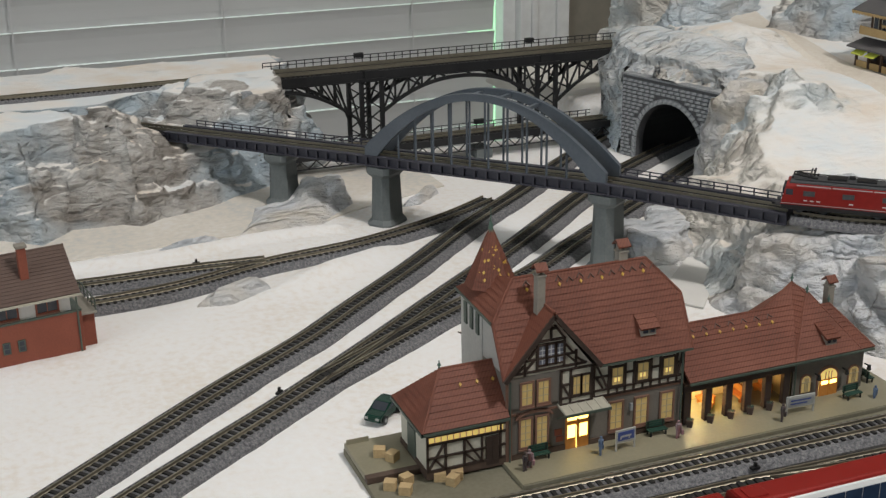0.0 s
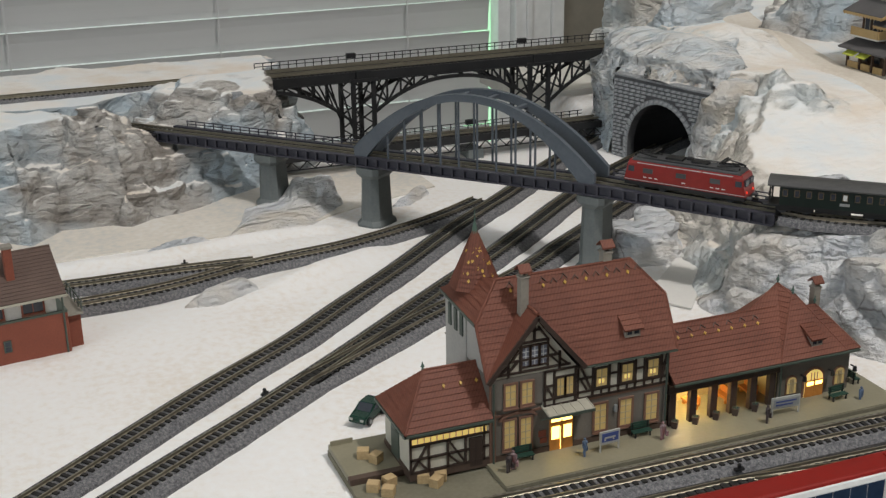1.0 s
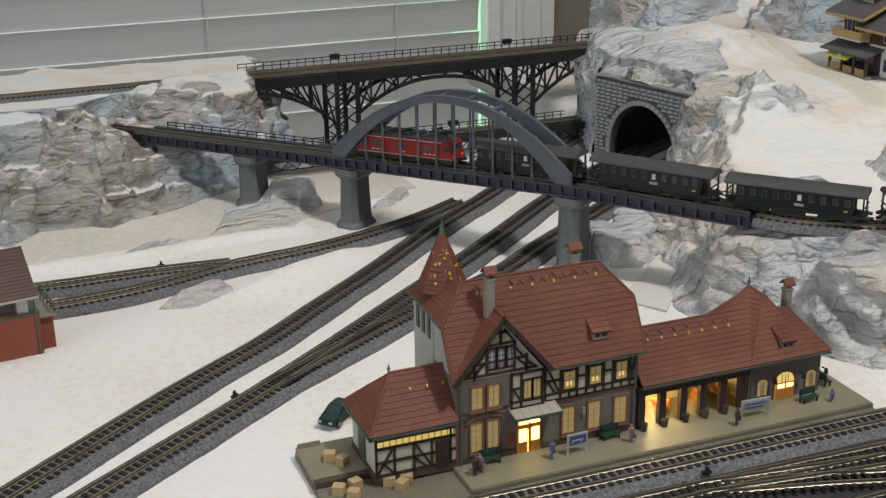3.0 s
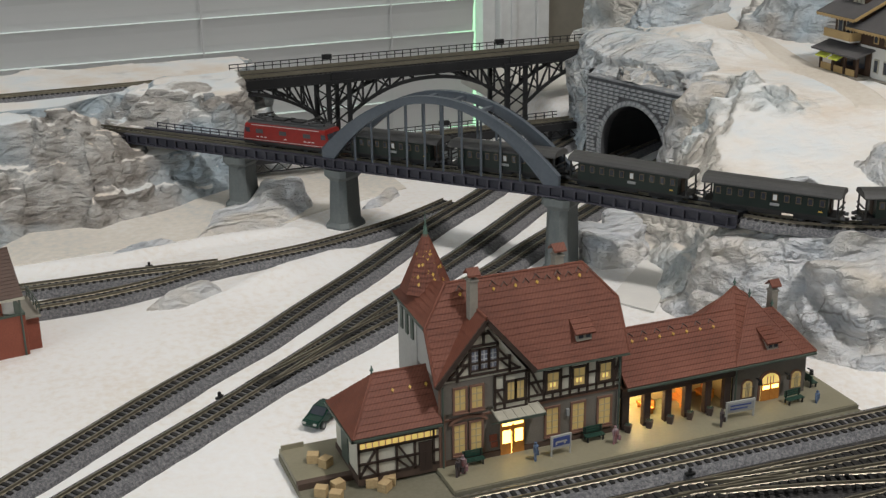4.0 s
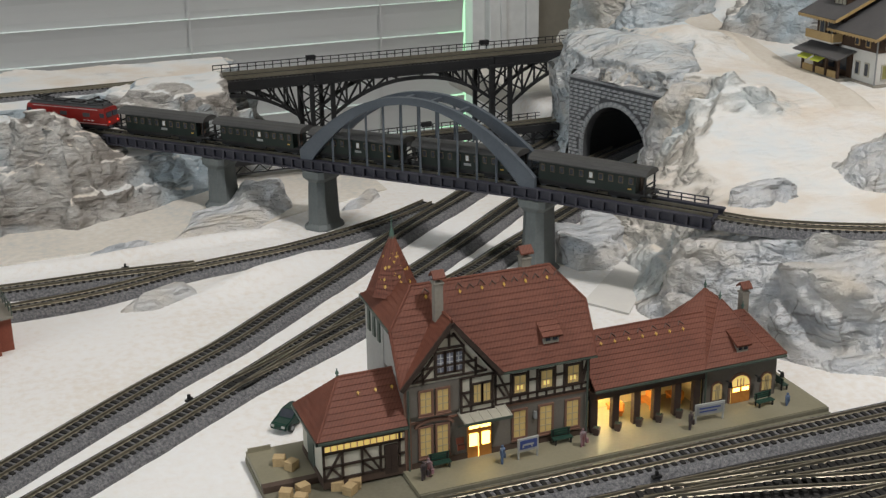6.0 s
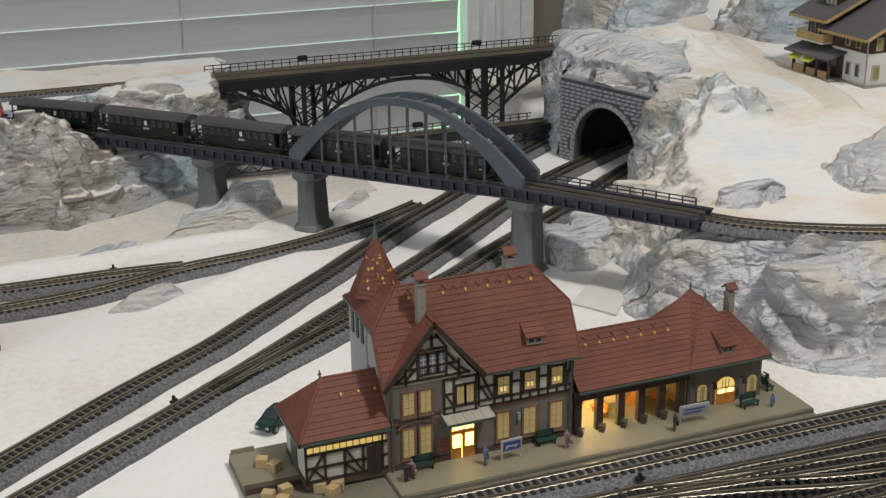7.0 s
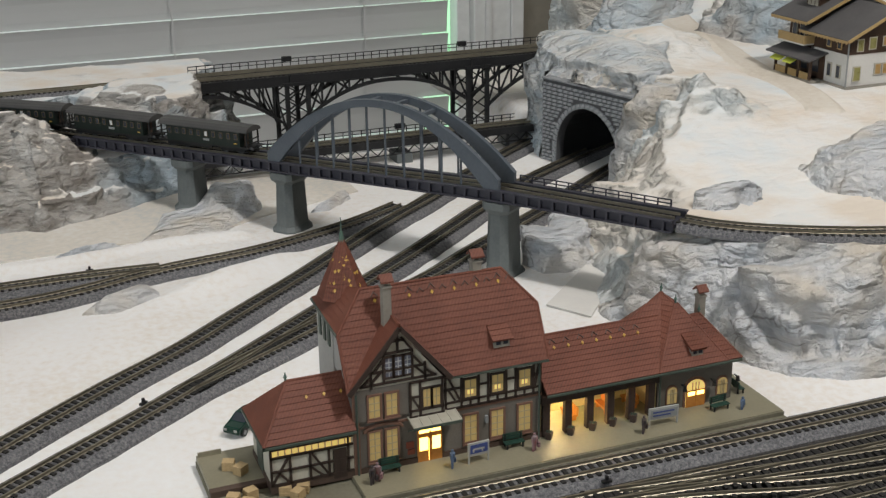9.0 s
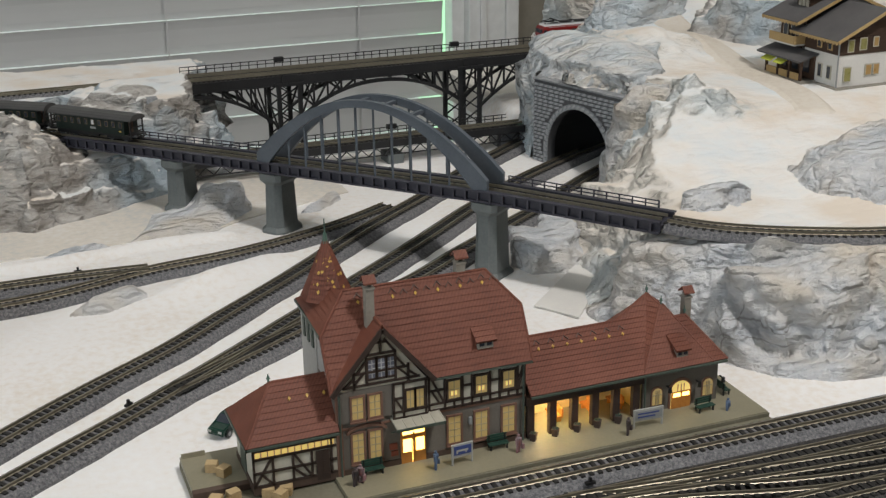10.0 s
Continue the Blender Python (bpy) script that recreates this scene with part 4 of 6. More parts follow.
M_CREAM = material("cream_canopy", ((0.38, 0.355, 0.29), (0.48, 0.45, 0.37)), 0.6, grain=500, bump=0.1)
M_MUNTIN = material("pale_window_bar", ((0.36, 0.30, 0.18), (0.46, 0.38, 0.24)), 0.6, grain=600, bump=0.05)
M_WHITE_BAR = material("white_window_bar", ((0.45, 0.46, 0.48), (0.55, 0.56, 0.58)), 0.6, grain=600, bump=0.05)
M_ORANGE = material("orange_wood", ((0.45, 0.17, 0.03), (0.60, 0.26, 0.06)), 0.5, grain=500, bump=0.15)
M_YELLOW_WALL = material("lamp_yellow_wall", ((0.62, 0.50, 0.26), (0.70, 0.58, 0.32)), 0.8, grain=500, bump=0.1)
M_POT = material("dark_flower_pot", ((0.045, 0.03, 0.025), (0.08, 0.055, 0.045)), 0.7, grain=700, bump=0.3)
M_GLOW_DIM = glow("dim_lit_window", (0.52, 0.38, 0.15), 0.17)
M_GLOW = glow("lit_window", (1.0, 0.70, 0.22), 0.45)
M_GLOW_HOT = glow("bright_door_glass", (1.0, 0.70, 0.16), 4.5)
M_LAMP = glow("warm_bulb", (1.0, 0.76, 0.40), 340.0)
M_DARK_GLASS = material("dark_glass", ((0.03, 0.035, 0.045), (0.06, 0.065, 0.08)), 0.12, grain=200, bump=0.0)
M_PALE_GLASS = material("pale_grey_glass", ((0.17, 0.18, 0.23), (0.24, 0.25, 0.31)), 0.15, grain=200, bump=0.0)
M_SIGN_WHITE = material("sign_white", ((0.33, 0.33, 0.31), (0.42, 0.42, 0.40)), 0.5, grain=500, bump=0.05)
M_SIGN_BLUE = material("sign_blue", ((0.04, 0.06, 0.19), (0.06, 0.09, 0.26)), 0.5, grain=500, bump=0.05)
M_SIGN_GREY = material("sign_grey", ((0.24, 0.25, 0.25), (0.30, 0.31, 0.31)), 0.5, grain=500, bump=0.05)
M_BRICK_RED = material("red_brick_paint", ((0.20, 0.058, 0.036), (0.28, 0.085, 0.052)), 0.75, grain=900, bump=0.25)
M_WHITE_WALL = material("white_house_wall", ((0.60, 0.59, 0.56), (0.70, 0.69, 0.66)), 0.8, grain=600, bump=0.15)
M_WOOD_DARK = material("dark_chalet_wood", ((0.040, 0.022, 0.013), (0.075, 0.042, 0.026)), 0.7, grain=500, bump=0.3)
M_WOOD_PALE = material("pale_chalet_wood", ((0.36, 0.24, 0.10), (0.48, 0.34, 0.16)), 0.65, grain=600, bump=0.2)
M_SLATE = material("grey_chalet_roof", ((0.075, 0.072, 0.075), (0.115, 0.11, 0.11)), 0.7, grain=500, bump=0.2)
M_AWNING = material("lime_awning", ((0.46, 0.50, 0.05), (0.58, 0.62, 0.10)), 0.6, grain=400, bump=0.1)
M_STONE_BASE = material("grey_stone_base", ((0.22, 0.20, 0.17), (0.30, 0.28, 0.24)), 0.8, grain=600, bump=0.3)


def roof_plane(name, pts, parent, mat=None, course=3.2, lap=0.36):
    """A roof face clad in lapped tile courses: each course is thicker at its lower edge."""
    mat = mat or M_TILE
    P = [Vector(p) for p in pts]
    nrm = Vector((0, 0, 0))
    for i in range(1, len(P) - 1):
        nrm += (P[i] - P[0]).cross(P[i + 1] - P[0])
    nrm.normalize()
    if nrm.z < 0:
        nrm = -nrm
    deep = parent.parent is not None
    bm = bmesh.new()
    if not deep:
        under = [bm.verts.new(p - nrm * 0.9) for p in P]
        over = [bm.verts.new(p + nrm * 0.05) for p in P]
        bm.faces.new(under[::-1])
        bm.faces.new(over)
        for i in range(len(P)):
            bm.faces.new((under[i], under[(i + 1) % len(P)], over[(i + 1) % len(P)], over[i]))
        root = part(name, bm, mat, parent)
    z0, z1 = min(p.z for p in P), max(p.z for p in P)
    steep = math.sqrt(max(1 - nrm.z ** 2, 0.01))
    dz = course * steep

    def clip(poly, level, above):
        out = []
        for a, b in zip(poly, poly[1:] + poly[:1]):
            ina, inb = (a.z >= level, b.z >= level) if above else (a.z <= level, b.z <= level)
            if ina:
                out.append(a)
            if ina != inb:
                out.append(a.lerp(b, (level - a.z) / (b.z - a.z)))
        return out
    lo = z0
    while lo < z1 - 0.05:
        hi = min(lo + dz, z1)
        poly = clip(clip(P, lo, True), hi, False)
        if len(poly) >= 3:
            if not deep:
                bm = bmesh.new()
            top = [bm.verts.new(p + nrm * (0.15 + lap * max(0.0, 1 - (p.z - lo) / dz))) for p in poly]
            low = [bm.verts.new(p - nrm * (0.9 if deep else -0.02)) for p in poly]
            try:
                bm.faces.new(top)
                bm.faces.new(low[::-1])
            except ValueError:
                pass
            n = len(poly)
            for i in range(n):
                bm.faces.new((top[i], top[(i + 1) % n], low[(i + 1) % n], low[i]))
            if not deep:
                part("tile_course", bm, mat, root)
        lo = hi
    return part(name, bm, mat, parent) if deep else root


def ridge_caps(parent, p, q, mat=None, r=0.8):
    bm = bmesh.new()
    rod(bm, p, q, r, r, 8)
    return part("ridge_tiles", bm, mat or M_TILE, parent)


DIAMOND = shared("yellow_tile", prism(bmesh.new(), [(0, -1.1), (0.8, 0), (0, 1.1), (-0.8, 0)], -0.35, 0.35, "z"), M_YELLOW)
DIAMOND_DARK = shared("dark_tile", prism(bmesh.new(), [(-2.0, -1.5), (-1.6, -1.7), (0, 0.5), (1.6, -1.7), (2.0, -1.5), (0, 1.1)], -0.3, 0.3, "z"), M_TILE_DARK)


def window(parent, x0, x1, z0, z1, y=0.0, glass=None, bars=None, cols=2, rows=3, frame=None, sill=True):
    """A window in a wall that faces -y: surround, sill, bars and a pane."""
    frame = frame or M_SURROUND
    f = 1.0
    bm = boxes((x0 - f, y - 0.9, z0 - f, x0, y + 0.3, z1 + f), (x1, y - 0.9, z0 - f, x1 + f, y + 0.3, z1 + f), (x0, y - 0.9, z1, x1, y + 0.3, z1 + f), (x0, y - 0.9, z0 - f, x1, y + 0.3, z0))
    w = part("window", bm, frame, parent)
    part("pane", boxes((x0, y - 0.22, z0, x1, y - 0.08, z1)), glass or M_GLOW_DIM, w)
    bm = bmesh.new()
    for i in range(1, cols):
        x = x0 + (x1 - x0) * i / cols
        box(bm, x - 0.22, y - 0.55, z0, x + 0.22, y - 0.2, z1)
    for i in range(1, rows):
        z = z0 + (z1 - z0) * i / rows
        box(bm, x0, y - 0.5, z - 0.18, x1, y - 0.22, z + 0.18)
    part("muntin_grid", bm, bars or M_MUNTIN, w)
    if sill:
        part("sill", boxes((x0 - 1.2, y - 1.6, z0 - f - 0.7, x1 + 1.2, y + 0.2, z0 - f)), M_SURROUND, w)
    return w


def timber(parent, p, q, w=1.5, y=-0.45):
    bm = bmesh.new()
    bar(bm, (p[0], y, p[1]), (q[0], y, q[1]), w, 1.0, (0, 1, 0))
    return part("timber", bm, M_TIMBER, parent)


def station():
    base = thing("station_platform", "olive-beige plastic station platform with a raised yard", "platform")
    part("slab", boxes((-71, -28, -0.5, 236, 49, 3.4), (-30, -32.5, -0.5, 236.5, -28.1, 2.6), bevel=0.4), M_SLAB, base)
    bm = bmesh.new()
    prism(bm, [(-24.4, 3.4), (-24.0, 6.0), (48.6, 6.0), (48.6, 3.4)], -2, 235.6, "x")
    part("platform", bm, M_PLATFORM, base)
    part("platform_edge", boxes((-2.0, -25.2, 3.5, 235.8, -24.5, 5.7), bevel=0.2), M_SLAB, base)
    part("yard", boxes((-70.6, 13, 3.4, -2.1, 48.6, 6.6), bevel=0.3), M_PLATFORM, base)
    part("yard_kerb", boxes((-71, 9, 3.4, -2.1, 13.2, 6.9), bevel=0.3), M_BROWN, base)
    part("yard_rail", boxes((-70, 46, 6.6, -58, 46.8, 9.2)), M_PLATFORM, base)

    st = thing("station_building", "half-timbered model station with red tiled roofs and lit windows", "station building", z=6.0)
    # all heights below are above the platform
    # freight shed
    sx0, sx1, sy0, sy1 = -42.5, 0, 0, 38
    part("shed_wall", boxes((sx0, sy0, -0.5, sx1, sy1, 25)), M_INFILL, st)
    part("shed_plinth", boxes((sx0 - 0.6, sy0 - 0.7, -1, sx1, sy1 + 0.6, 3.6)), M_BROWN, st)
    for p, q in (((-42.5, 3), (-42.5, 25)), ((-33, 3), (-33, 18)), ((-23, 3), (-23, 18)), ((-13.5, 3), (-13.5, 18)), ((-3.6, 3), (-3.6, 25)), ((-43, 18), (-1, 18)), ((-43, 10.5), (-1, 10.5)), ((-43, 22.6), (-1, 22.6)), ((-43, 3.4), (-1, 3.4)), ((-42, 4), (-34, 17)), ((-34, 4), (-39, 10)), ((-14, 4), (-22, 17)), ((-23, 10), (-17, 4))):
        timber(st, p, q, 1.15)
    for i in range(12):
        x = -41.6 + i * 3.35
        part("shed_light", boxes((x, -0.75, 19.0, x + 2.5, -0.3, 21.8)), M_GLOW, st)
    part("shed_door", boxes((-11.4, -0.9, 0.6, -4.6, 0.2, 16.5), (-8.2, -1.1, 1, -7.8, -0.8, 16)), M_TIMBER, st, "dark boarded shed door")
    part("shed_side_door", boxes((sx0 - 0.7, 16, 2, sx0 + 0.2, 27, 18)), M_GUTTER, st)
    e = 3.6
    L, R, F, B, ez, rz_ = sx0 - e, 0, sy0 - e, sy1 + e, 26.5, 48.5
    rl = -28.5
    roof_plane("shed_roof", [(L, F, ez), (R, F, ez), (R, 18.5, rz_), (rl, 18.5, rz_)], st)
    roof_plane("shed_roof", [(L, B, ez), (R, B, ez), (R, 18.5, rz_), (rl, 18.5, rz_)], st)
    roof_plane("shed_roof", [(L, F, ez), (L, B, ez), (rl, 18.5, rz_)], st)
    ridge_caps(st, (rl, 18.5, rz_), (R, 18.5, rz_))
    ridge_caps(st, (rl, 18.5, rz_), (L, F, ez))
    part("gutter", boxes((L - 0.6, F - 0.9, ez - 1.5, R, F + 0.4, ez - 0.3), (L - 0.9, F - 0.9, ez - 1.5, L + 0.4, B, ez - 0.3)), M_GUTTER, st)
    bm = bmesh.new()
    rod(bm, (rl, 18.5, rz_), (rl, 18.5, rz_ + 4.6), 0.6, 0.3, 8)
    rod(bm, (rl, 18.5, rz_ + 2.0), (rl, 18.5, rz_ + 3.2), 1.1, 0.6, 8)
    part("finial", bm, M_PATINA, st)
    for i, x in enumerate((-20.5, -11.5, -3.0)):
        t = 0.66
        piece("yellow_tile", DIAMOND, st, x, F + (18.5 - F) * t - 0.5, ez + (rz_ - ez) * t + 1.0, 0, 45)

    # main house
    D = 46
    part("main_wall", boxes((0, 0, -0.5, 101, D, 46)), M_GREY_WALL, st)
    part("main_plinth", boxes((-0.5, -0.8, -0.5, 101.5, D + 0.5, 3.0)), M_BROWN, st)
    part("string_course", boxes((-0.4, -0.6, 24.6, 101.4, D + 0.3, 25.8)), M_SURROUND, st)
    part("corner_stone", boxes((-0.6, -0.9, 0, 2.6, 0.3, 45)), M_SURROUND, st)
    part("infill", boxes((28.5, -0.35, 25.9, 101, 0.3, 46)), M_INFILL, st)
    gw = bmesh.new()
    prism(gw, [(0.5, 46), (46.5, 46), (23, 76)], -1.2, 6, "y")
    part("gable_wall", gw, M_INFILL, st)
    part("gable_lower_wall", boxes((0.5, -1.2, 29, 47, 0.2, 46)), M_GREY_WALL, st)
    part("gable_infill", boxes((28.5, -1.45, 26.0, 47, 0.2, 46)), M_INFILL, st)
    # roof: steep front, half hips at both ends
    ez, rz_, F, B, ry = 46.4, 90.0, -4.6, 46.0, 20.0
    k = (rz_ - ez) / (ry - F)
    hz_ = 72.0
    yf, yb = F + (hz_ - ez) / k, B - (hz_ - ez) / ((rz_ - ez) / (B - ry))
    xl, xr, rl, rr = -3.5, 103.0, 11.5, 87
    vy, vz = F + (79.0 - ez) / k, 79.0
    roof_plane("main_roof", [(49.5, F, ez), (xr, F, ez), (xr, yf, hz_), (rr, ry, rz_), (23, ry, rz_), (23, vy, vz)], st)
    roof_plane("main_roof", [(xl, F, ez), (23, vy, vz), (23, ry, rz_), (rl, ry, rz_), (xl, yf, hz_)], st)
    roof_plane("main_roof", [(22, B, ez), (xr, B, ez), (xr, yb, hz_), (rr, ry, rz_), (22, ry, rz_)], st)
    roof_plane("half_hip", [(xr, yf, hz_), (xr, yb, hz_), (rr, ry, rz_)], st)
    roof_plane("half_hip", [(xl, yf, hz_), (-2.0, 61, hz_ + 0.6), (9.0, 44, 84.6), (rl, ry, rz_)], st)
    part("hip_gutter", bar(bmesh.new(), (xl - 0.4, yf, hz_ - 0.5), (-2.4, 61, hz_ + 0.1), 1.1, 1.3), M_GUTTER, st)
    for a, b in (((rl, ry, rz_), (rr, ry, rz_)), ((rr, ry, rz_), (xr, yf, hz_)), ((rl, ry, rz_), (xl, yf, hz_)), ((xr, yf, hz_), (xr, F, ez)), ((xl, yf, hz_), (xl, F, ez))):
        ridge_caps(st, a, b)
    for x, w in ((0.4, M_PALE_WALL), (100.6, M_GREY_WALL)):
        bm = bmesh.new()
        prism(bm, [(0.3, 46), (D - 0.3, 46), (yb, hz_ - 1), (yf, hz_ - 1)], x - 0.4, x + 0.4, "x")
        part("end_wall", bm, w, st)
    part("gutter", boxes((49, F - 0.8, ez - 1.1, xr, F + 0.4, ez - 0.2)), M_GUTTER, st)
    for x in (1.2, 99.5):
        bm = bmesh.new()
        rod(bm, (x, -1.6, 0), (x, -1.6, 44), 0.55, 0.55, 8)
        part("downpipe", bm, M_GUTTER, st)
    # front gable roof
    gz, gp, gy = 47.5, 79.0, -5.4
    depth = F + (gp - ez) / k
    for sd, foot in ((-1, (-3.5, gy, gz)), (1, (49.5, gy, gz))):
        back = (foot[0], F + (gz - ez) / k - 0.4, gz)
        roof_plane("gable_roof", [foot, back, (23, depth, gp), (23, gy, gp)], st, lap=0.3)
        bm = bmesh.new()
        bar(bm, (foot[0], gy - 0.3, gz - 1.2), (23, gy - 0.3, gp - 1.4), 1.2, 2.4)
        part("bargeboard", bm, M_TIMBER, st)
    ridge_caps(st, (23, gy, gp + 0.3), (23, depth, gp + 0.3))
    # gable timbers
    for p, q in (((3, 48), (43, 48)), ((9, 54.4), (37, 54.4)), ((15, 63.5), (31, 63.5)), ((19.5, 69.5), (26.5, 69.5)), ((23, 63), (23, 76)), ((9, 46), (9, 56)), ((37, 46), (37, 56)), ((15.6, 48), (15.6, 64)), ((30.4, 48), (30.4, 64)), ((16, 64), (21, 71)), ((30, 64), (25, 71)), ((4, 48), (9, 52)), ((9, 49), (14, 54)), ((42, 48), (37, 52)), ((37, 49), (32, 54)), ((11, 55), (15, 60)), ((35, 55), (31, 60))):
        timber(st, p, q, 1.15, -1.6)
    for a, b in ((16.4, 20.4), (21.0, 25.4), (26.0, 29.8)):
        window(st, a, b, 51.0, 61.0, -1.3, M_PALE_GLASS, M_WHITE_BAR, 2, 4, M_TIMBER, False)
    # timber storey
    for x in (29, 34.2, 46, 48, 56.5, 66, 71.2, 81.2, 86.5, 96.5, 100.3):
        timber(st, (x, 26), (x, 46), 1.15, -1.7 if x < 47.5 else -0.6)
    for z in (26.6, 30.0, 45.6):
        timber(st, (28.5, z), (47, z), 1.1, -1.7)
        timber(st, (47, z), (101, z), 1.1, -0.6)
    for a, b in ((28.5, 34.2), (48, 56.5), (66, 71.2), (81.2, 86.5), (96.5, 100.3)):
        timber(st, (a, 37.5), (b, 37.5), 1.1, -1.7 if a < 47 else -0.6)
    for x in (61.5, 76.4, 91.5):
        timber(st, (x, 26), (x, 30), 1.0, -0.6)
    for p, q in (((49, 45), (56, 30)), ((49, 38), (53, 31)), ((97, 30), (100, 45)), ((34, 30), (29.5, 38))):
        timber(st, p, q, 1.15, -0.65 if p[0] > 48 else -1.75)
    window(st, 35.6, 39.8, 31.2, 41.0, -1.5, M_GLOW_DIM, None, 2, 2, M_TIMBER, False)
    window(st, 40.6, 44.8, 31.2, 41.0, -1.5, M_GLOW_DIM, None, 2, 2, M_TIMBER, False)
    for x in (58.3, 73.2, 88.3):
        w = window(st, x, x + 6.4, 31.4, 41.2, -0.4, M_GLOW_DIM, None, 2, 2, M_TIMBER, False)
        part("lamp_glimmer", boxes((x + 1.6, -0.68, 33.0, x + 2.8, -0.64, 35.4), (x + 3.6, -0.68, 33.0, x + 4.8, -0.64, 35.4)), M_GLOW, w)
    for a in (7.4, 16.4):
        window(st, a, a + 5.8, 30.2, 42.0, -1.25)
        window(st, a, a + 5.8, 6.2, 21.8, -0.1, rows=4)
    arc = np.linspace(math.pi, 0, 13)
    outer = [(14.9 + 10.6 * math.cos(t), 22.2 + 4.2 * math.sin(t)) for t in arc]
    inner = [(14.9 + 9.2 * math.cos(t), 22.2 + 2.7 * math.sin(t)) for t in arc]
    bm = prism(bmesh.new(), outer + inner[::-1], -1.3, 0.1, "y")
    part("window_arch", bm, M_SURROUND, st)
    for a in (58.2, 73.0, 88.3):
        window(st, a, a + 6.8, 6.0, 21.0, -0.1, M_GLOW_DIM, None, 2, 4)
    # entrance
    door = part("entrance_door", boxes((32.6, -0.9, 0, 45.8, 0.4, 19.2), (38.7, -1.2, 0, 39.7, -0.8, 17), bevel=0.15), M_ORANGE, st, "orange wooden double door")
    part("door_glass", boxes((33.6, -1.15, 6.4, 38.0, -0.92, 13.6), (40.4, -1.15, 6.4, 44.8, -0.92, 13.6), (38.4, -1.3, 0.3, 38.6, -1.2, 13)), M_GLOW_HOT, door, "brightly lit door glass")
    part("transom_light", boxes((33.4, -1.1, 16.2, 45.0, -0.9, 18.2)), M_GLOW_HOT, door)
    can = part("canopy", prism(bmesh.new(), [(-10.4, 24.4), (0, 26.0), (0, 26.7), (-10.4, 25.1)], 27.5, 53.0, "x"), M_CREAM, st, "cream ribbed entrance canopy")
    for i in range(6):
        x = 27.8 + i * 5.0
        bm = bmesh.new()
        bar(bm, (x, -10.5, 25.2), (x, 0, 26.8), 0.5, 0.5)
        part("rib", bm, M_CREAM, can)
    part("valance", boxes((27.3, -10.9, 23.6, 53.2, -10.3, 25.1)), M_GUTTER, can)
    for x in (28, 50.5):
        bm = bmesh.new()
        bar(bm, (x, -0.5, 18.5), (x, -10, 24.4), 0.7)
        part("bracket", bm, M_GUTTER, can)
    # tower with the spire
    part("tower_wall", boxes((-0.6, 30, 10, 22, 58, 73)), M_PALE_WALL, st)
    cx, cy, tz = 10.5, 44.0, 72.6
    roof_plane("tower_skirt", [(-2.0, 61, tz), (25, 61, tz), (17, 52, 84.6), (9.0, 44, 84.6)], st, course=2.6)
    roof_plane("tower_skirt", [(25, 61, tz), (25, 30, tz), (17, 38, 84.6), (17, 52, 84.6)], st, course=2.6)
    ring = [(cx + 13.4 * math.cos(a), cy + 13.4 * math.sin(a), 79.0) for a in [math.pi / 8 + i * math.pi / 4 for i in range(8)]]
    for i in range(8):
        roof_plane("spire_face", [ring[i], ring[(i + 1) % 8], (cx, cy, 110.5)], st, course=2.4, lap=0.4)
        ridge_caps(st, ring[i], (cx, cy, 110.5), r=0.45)
    rng = random.Random(3)
    for i in range(24):
        a = math.pi * (1.05 + 0.75 * rng.random())
        f = 0.15 + 0.55 * rng.random()
        rr_ = (1 - f) * 12.6
        piece("yellow_tile", DIAMOND, st, cx + rr_ * math.cos(a), cy + rr_ * math.sin(a), 79.0 + 31.5 * f + 0.2, math.degrees(a) + 90, 66)
    bm = bmesh.new()
    rod(bm, (cx, cy, 106), (cx, cy, 112.5), 1.9, 0.8, 8)
    rod(bm, (cx, cy, 112), (cx, cy, 120), 0.45, 0.2, 6)
    part("spire_tip", bm, M_PATINA, st)
    for y in (33, 41, 49):
        part("tower_louvre", boxes((-1.4, y, 56, -0.3, y + 3.6, 68)), M_GUTTER, st)
    # chimneys
    def chimney(x, y, z0, z1, w=2.5):
        """A grey stack with an open head under a small gabled tile roof."""
        ch = part("chimney", boxes((x - w, y - w, z0, x + w, y + w, z1), (x - w - 0.5, y - w - 0.5, z1 - 1.4, x + w + 0.5, y + w + 0.5, z1 - 0.4), bevel=0.25), M_STONE_BASE, st)
        part("chimney_head", boxes((x - w + 0.5, y - w + 0.5, z1, x - w + 1.3, y + w - 0.5, z1 + 2.2), (x + w - 1.3, y - w + 0.5, z1, x + w - 0.5, y + w - 0.5, z1 + 2.2)), M_STONE_BASE, ch)
        part("chimney_cap", prism(bmesh.new(), [(y - w - 1.2, z1 + 1.6), (y, z1 + 4.6), (y + w + 1.2, z1 + 1.6), (y + w + 1.2, z1 + 2.5), (y, z1 + 5.6), (y - w - 1.2, z1 + 2.5)], x - w - 1.1, x + w + 1.1, "x"), M_TILE, ch)

    chimney(21, 8, 70, 95.5, 2.2)
    chimney(74, 22, 84, 96)
    # dormer
    dm = part("dormer", boxes((74.6, -0.7, 55.8, 83, 8, 61.2)), M_STONE_BASE, st)
    part("dormer_window", boxes((75.6, -1.1, 57.4, 78, -0.6, 59.8), (79.6, -1.1, 57.4, 82, -0.6, 59.8)), M_DARK_GLASS, dm)
    roof_plane("dormer_roof", [(73.2, -2.2, 60.2), (84.4, -2.2, 60.2), (84.4, 8.0, 67.0), (73.2, 8.0, 67.0)], dm)
    ang = math.degrees(math.atan(k))
